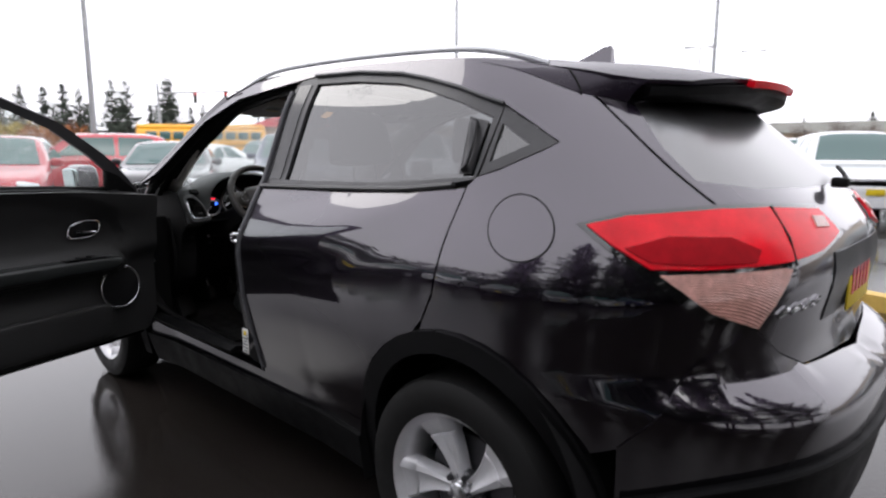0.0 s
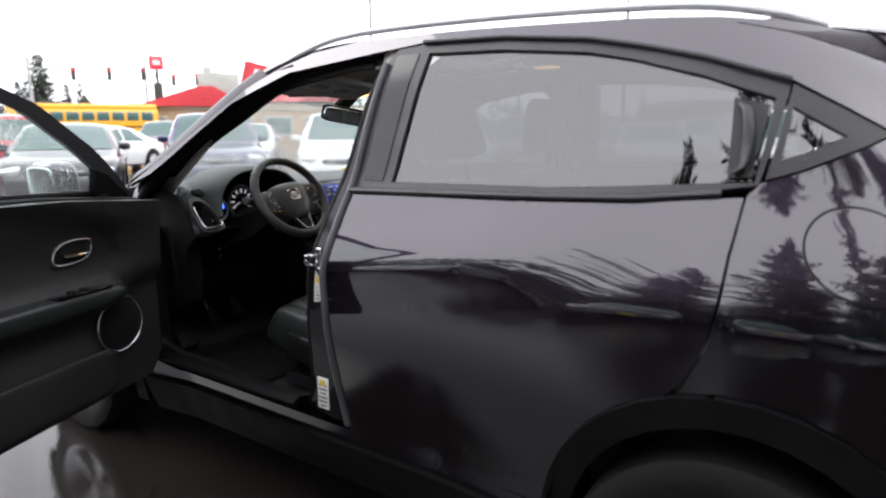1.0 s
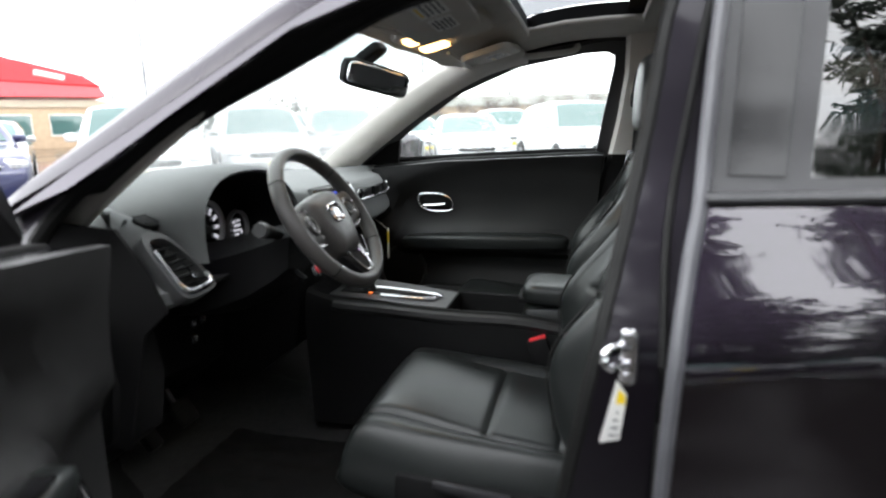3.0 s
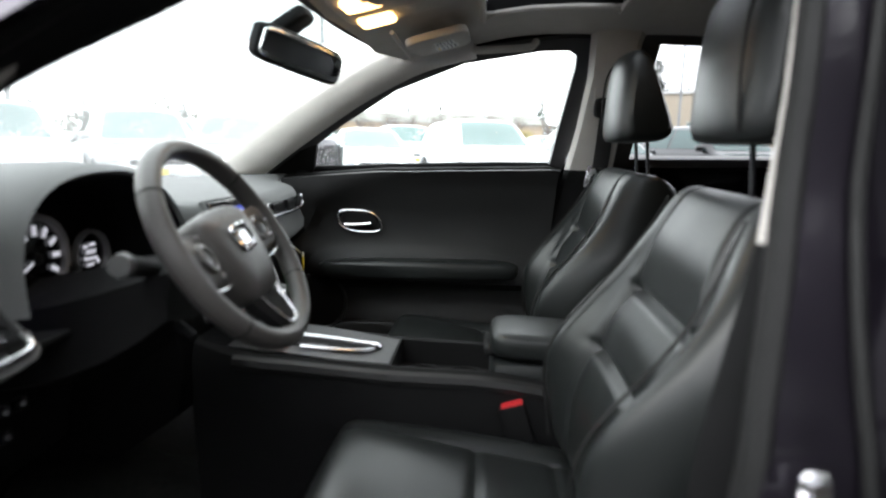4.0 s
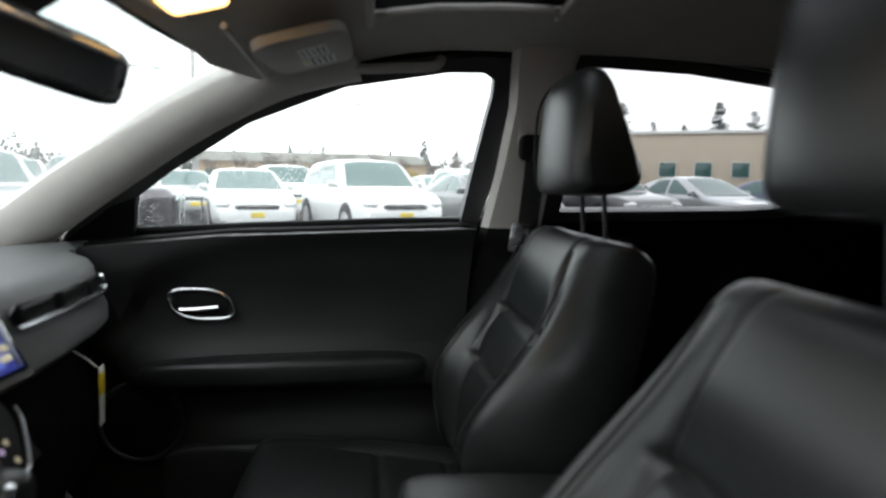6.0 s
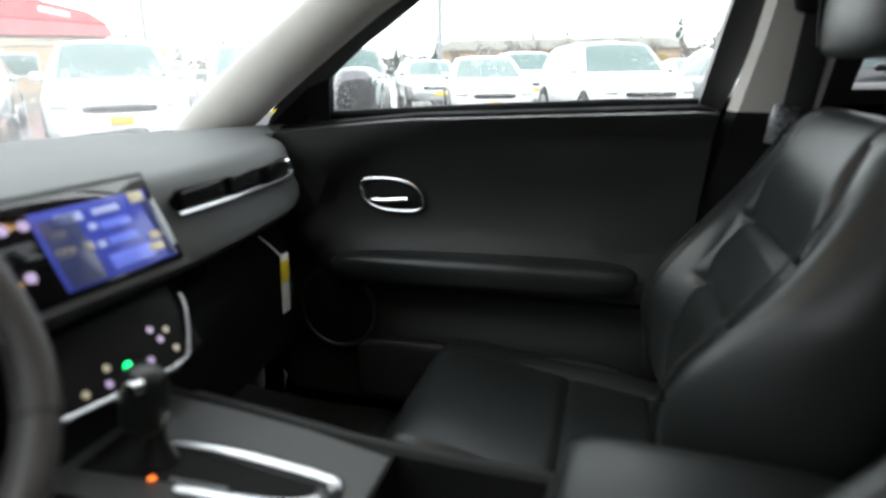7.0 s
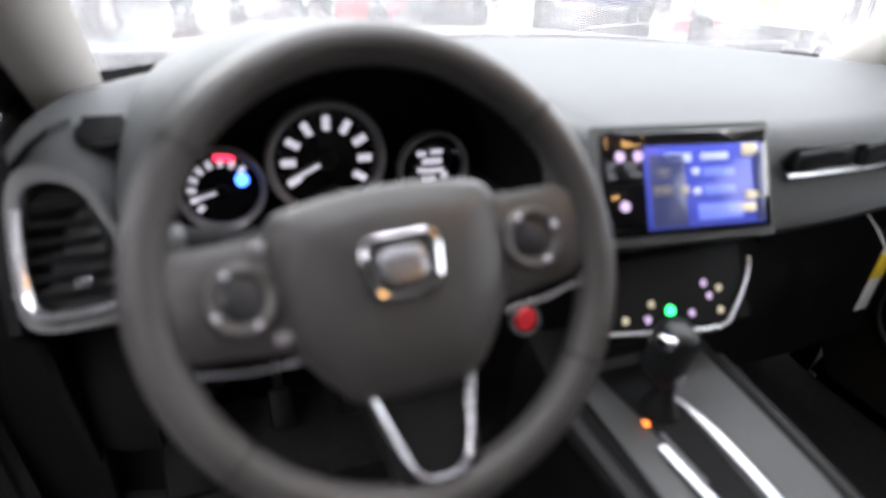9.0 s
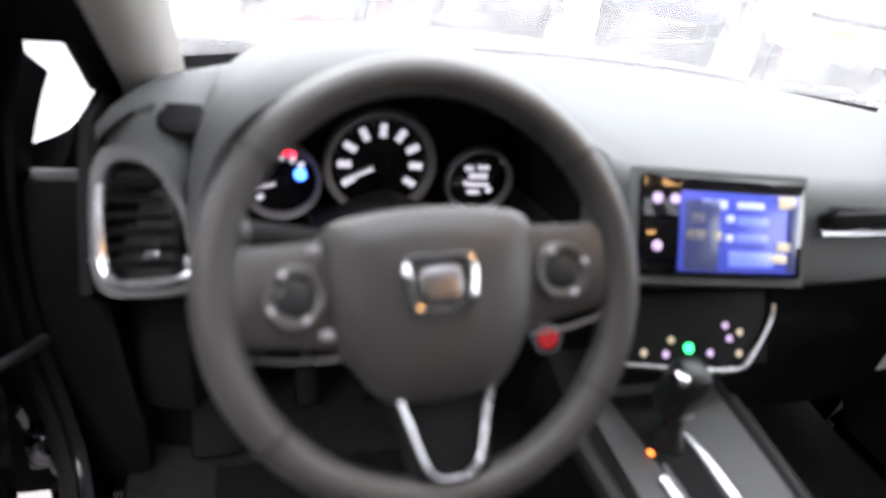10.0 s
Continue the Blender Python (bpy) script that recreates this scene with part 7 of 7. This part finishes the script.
# parking lines
LINE = material("worn_white_line", (0.42, 0.42, 0.40), 0.35, bump=(50, 0.3), vary=0.35, vary_scale=8)
for k in range(9):
    lx, ly = 8.9 - .3 * k, -6.5 + 2.75 * k
    ln = part("parking_line", box((4.6, .10, .006), (lx, ly, .003), 0, turn=(0, 0, 18)), LINE)
    tagged(ln, "worn white painted parking line on asphalt", "line", "parking lines", "structure")

# ---- trees ----
BARK = material("bark", (0.09, 0.065, 0.05), 0.9, bump=(25, 1.0), vary=0.3, vary_scale=10)
NEEDLE = material("conifer_needles", (0.095, 0.115, 0.09), 0.75, vary=0.35, vary_scale=1.5)
RUST = material("autumn_leaves", (0.30, 0.11, 0.035), 0.75, vary=0.35, vary_scale=2)
GOLD = material("yellowing_leaves", (0.32, 0.24, 0.05), 0.75, vary=0.35, vary_scale=2)
TWIG = material("bare_twigs", (0.13, 0.10, 0.085), 0.9, vary=0.3, vary_scale=2)


def sprays(specs, seed):
    """Small three-cornered sprays of foliage: centre, axis, length, width."""
    rng = np.random.default_rng(seed)
    verts, faces = [], []
    for c, a, l, w in specs:
        a = a / (np.linalg.norm(a) + 1e-9)
        s = np.cross(a, rng.normal(size=3))
        s /= np.linalg.norm(s) + 1e-9
        n = len(verts)
        verts += [c - s * w, c + s * w, c + a * l + s * w * .25, c + a * l - s * w * .25]
        faces.append((n, n + 1, n + 2, n + 3))
    bm = bmesh.new()
    me = bpy.data.meshes.new("tmp")
    me.from_pydata([tuple(v) for v in verts], [], faces)
    bm.from_mesh(me)
    bpy.data.meshes.remove(me)
    return bm


def conifer(h, seed, at, group="conifers", wide=.30, fine=1, thick=2.2):
    """A fir: whorls of boughs, each with feathery side twigs."""
    rng = np.random.default_rng(seed)
    t = thing("conifer", "dark green fir tree with drooping uneven branches", "tree", pose(*at, 0, 0, float(rng.uniform(0, 360))), group)
    trunk = rod((0, 0, 0), (0, 0, h * .97), h * .016, .02, 9)
    base, axis, side = [], [], []
    z = h * .10
    while z < h * .985:
        k = 1 - z / h
        whorl = h * wide * k ** .72 * rng.uniform(.72, 1.12) + .010 * h
        for b in range(int(rng.integers(5, 8))):
            a = rng.uniform(0, 2 * math.pi)
            L = whorl * rng.uniform(.55, 1.15)
            out = np.array([math.cos(a), math.sin(a), 0.0])
            drop = rng.uniform(-.15, .28)
            m = max(5, int(L / h * 70 * fine))
            s = (np.arange(m) + rng.uniform(0, 1, m)) / m
            p = np.array([0, 0, z]) + np.outer(s * L, out) + np.outer(-drop * s * L + .16 * L * s * s, [0, 0, 1])
            for sg in (-1, 1):
                turn = a + sg * rng.uniform(.5, 1.1, m)
                d = np.stack([np.cos(turn), np.sin(turn), rng.normal(-.12, .18, m)], -1)
                l = (L * .34 * (1.08 - s) + h * .012) * rng.uniform(.6, 1.2, m)
                base.append(p)
                axis.append(d * l[:, None])
                w = np.stack([-np.sin(turn), np.cos(turn), rng.normal(0, .5, m)], -1) * (h * .0042 * thick * rng.uniform(.7, 1.4, m) / fine ** .5)[:, None]
                side.append(w)
        z += h * rng.uniform(.016, .030)
    b, x, w = np.concatenate(base), np.concatenate(axis), np.concatenate(side)
    verts = np.stack([b - w * .6, b + w * .6, b + x * .55 + w, b + x, b + x * .55 - w], 1).reshape(-1, 3)
    me = bpy.data.meshes.new("tmp")
    me.from_pydata(verts.tolist(), [], [tuple(range(5 * i, 5 * i + 5)) for i in range(len(b))])
    crown = bmesh.new()
    crown.from_mesh(me)
    bpy.data.meshes.remove(me)
    part("trunk", trunk, BARK, t)
    part("crown", crown, NEEDLE, t, smooth=False)
    return t


def broadleaf(h, seed, at, mat, label, group, bare=False, spread=.45):
    rng = np.random.default_rng(seed)
    t = thing("bare_tree" if bare else "shrub", label, "tree", pose(*at), group)
    wood = bmesh.new()
    tips = []

    def grow(p, d, l, r, n):
        q = p + d * l
        rod(tuple(p), tuple(q), r, r * .65, 5, wood)
        if n == 0:
            tips.append((q, d))
            return
        for _ in range(3):
            e = d + rng.normal(size=3) * spread
            e[2] = abs(e[2]) * .8 + .15
            e /= np.linalg.norm(e)
            grow(p + d * l * rng.uniform(.6, 1), e, l * rng.uniform(.6, .8), r * .6, n - 1)
    grow(np.zeros(3), np.array([0, 0, 1.0]), h * .28, h * .022, 4)
    specs = []
    for q, d in tips:
        for _ in range(7 if bare else 16):
            if bare:
                specs.append((q + rng.normal(size=3) * h * .02, d + rng.normal(size=3) * .6, h * rng.uniform(.05, .11), h * .0022))
            else:
                specs.append((q + rng.normal(size=3) * h * .06, rng.normal(size=3), h * rng.uniform(.02, .04), h * rng.uniform(.012, .022)))
    part("trunk", wood, BARK, t)
    part("crown", sprays(specs, seed), mat, t, smooth=False)
    return t


base_tree = [conifer(10.0, s, (*far(hd, d), 0)) for s, hd, d in ((1, 20.5, 88), (2, 23.5, 84), (3, 16.0, 96))]
rng = np.random.default_rng(11)
for k in range(44):
    if k < 16:
        hd, d = 8 + 1.25 * k + rng.uniform(-.5, .5), rng.uniform(92, 125)
        sc = rng.uniform(.75, 1.15)
    elif k < 28:
        hd, d = 101 + 2.6 * (k - 16), rng.uniform(84, 100)
        sc = rng.uniform(.85, 1.35)
    elif k < 34:
        hd, d = 82 + 3 * (k - 28), rng.uniform(110, 135)
        sc = rng.uniform(.6, .9)
    else:
        hd, d = 45 + 3.6 * (k - 34), rng.uniform(120, 150)
        sc = rng.uniform(.6, .85)
    x, y = far(hd, d)
    o = base_tree[k % 3]
    n = copy_thing(o, pose(x, y, 0, 0, 0, rng.uniform(0, 360)) @ Matrix.Scale(sc, 4))
# tall firs on the driver's side of the lot
fir0 = conifer(17.0, 21, (-22.2, 5.1, 0), "tall firs", .34, 2, 1.0)
fir1 = conifer(23.5, 22, (-20.8, -2.2, 0), "tall firs", .30, 2, 1.0)
# the last four, unseen behind the SUV, are added to darken its bumper's reflections
for k, (x, y, sc) in enumerate(((-24.0, -8.5, .9), (-23.0, -14.0, 1.0), (-21.0, -20.0, .85), (-27.0, -5.0, .8), (-20.0, -27.0, 1.0), (-30.0, 9.0, .75), (-27.0, -24.0, 1.1), (-19.0, -10.5, 1.0), (-14.0, -11.5, .95), (-12.5, -17.0, .9), (-9.0, -21.5, 1.0), (-15.0, -23.0, 1.0), (-5.5, -15.0, .8), (-1.5, -17.5, .9), (3.5, -16.0, .75), (8.5, -18.0, .9))):
    copy_thing(fir1 if k > 6 or k % 2 else fir0, pose(x, y, 0, 0, 0, 50.0 * k) @ Matrix.Scale(sc, 4))
copy_thing(fir1, pose(-13.4, -5.4, 0, 0, 0, 70) @ Matrix.Diagonal((.36, .36, .95, 1)))
bare0 = broadleaf(7.0, 5, (*far(80, 84), 0), TWIG, "bare leafless tree with fine grey twigs", "bare trees", True)
for k in range(12):
    copy_thing(bare0, pose(*far(75 + 2.4 * k, 78 + 14 * rng.random()), 0, 0, 0, 40.0 * k) @ Matrix.Scale(rng.uniform(.7, 1.1), 4))
rust0 = broadleaf(3.4, 6, (*far(15.5, 34), 0), RUST, "rust-coloured autumn shrub beside the lot", "autumn shrubs")
gold0 = broadleaf(4.0, 7, (*far(12.0, 40), 0), GOLD, "yellow-green autumn shrub beside the lot", "autumn shrubs")
for hd, d, o in ((13.5, 33, rust0), (17, 36, rust0), (10.0, 38, gold0), (13.2, 43, gold0), (8.0, 36, rust0), (88, 74, rust0), (92, 78, gold0)):
    copy_thing(o, pose(*far(hd, d), 0, 0, 0, 70.0 * d) @ Matrix.Scale(.9 + .2 * rng.random(), 4))
# hedge of distant woods all round
wood_specs = []
for k in range(15000):
    a = rng.uniform(0, 2 * math.pi)
    d = rng.uniform(150, 178)
    top = 4.2 + 1.6 * math.sin(a * 19) + 1.1 * math.sin(a * 47 + 1) + .8 * math.sin(a * 113) + 2.5 * max(0, math.sin(a * 31)) ** 6
    wood_specs.append((np.array([d * math.sin(a), d * math.cos(a), top * rng.uniform(0, 1)]), np.array([rng.normal() * .5, rng.normal() * .5, .7]), rng.uniform(.7, 1.5), rng.uniform(.35, .7)))
FARWOOD = material("misty_woods", (0.12, 0.12, 0.10), 0.9, vary=0.3, vary_scale=.2)
woods = part("far_woods", sprays(wood_specs, 3), FARWOOD, smooth=False)
tagged(woods, "distant dark belt of woods round the lot", "woods", kind="stuff")
# hedge out of view; extra height and density darken the door's reflections
hedge_specs = [(np.array([rng.uniform(-27, -22), rng.uniform(-40, 36), (3.2 if k_ % 3 else 6.2) * rng.uniform(0, 1)]), rng.normal(size=3), rng.uniform(.3, .7), rng.uniform(.14, .30)) for k_ in range(22000)]
hedge = part("hedge", sprays(hedge_specs, 4), NEEDLE, smooth=False)
tagged(hedge, "dense dark hedge out of view, there for the car's reflections", "hedge", kind="stuff")
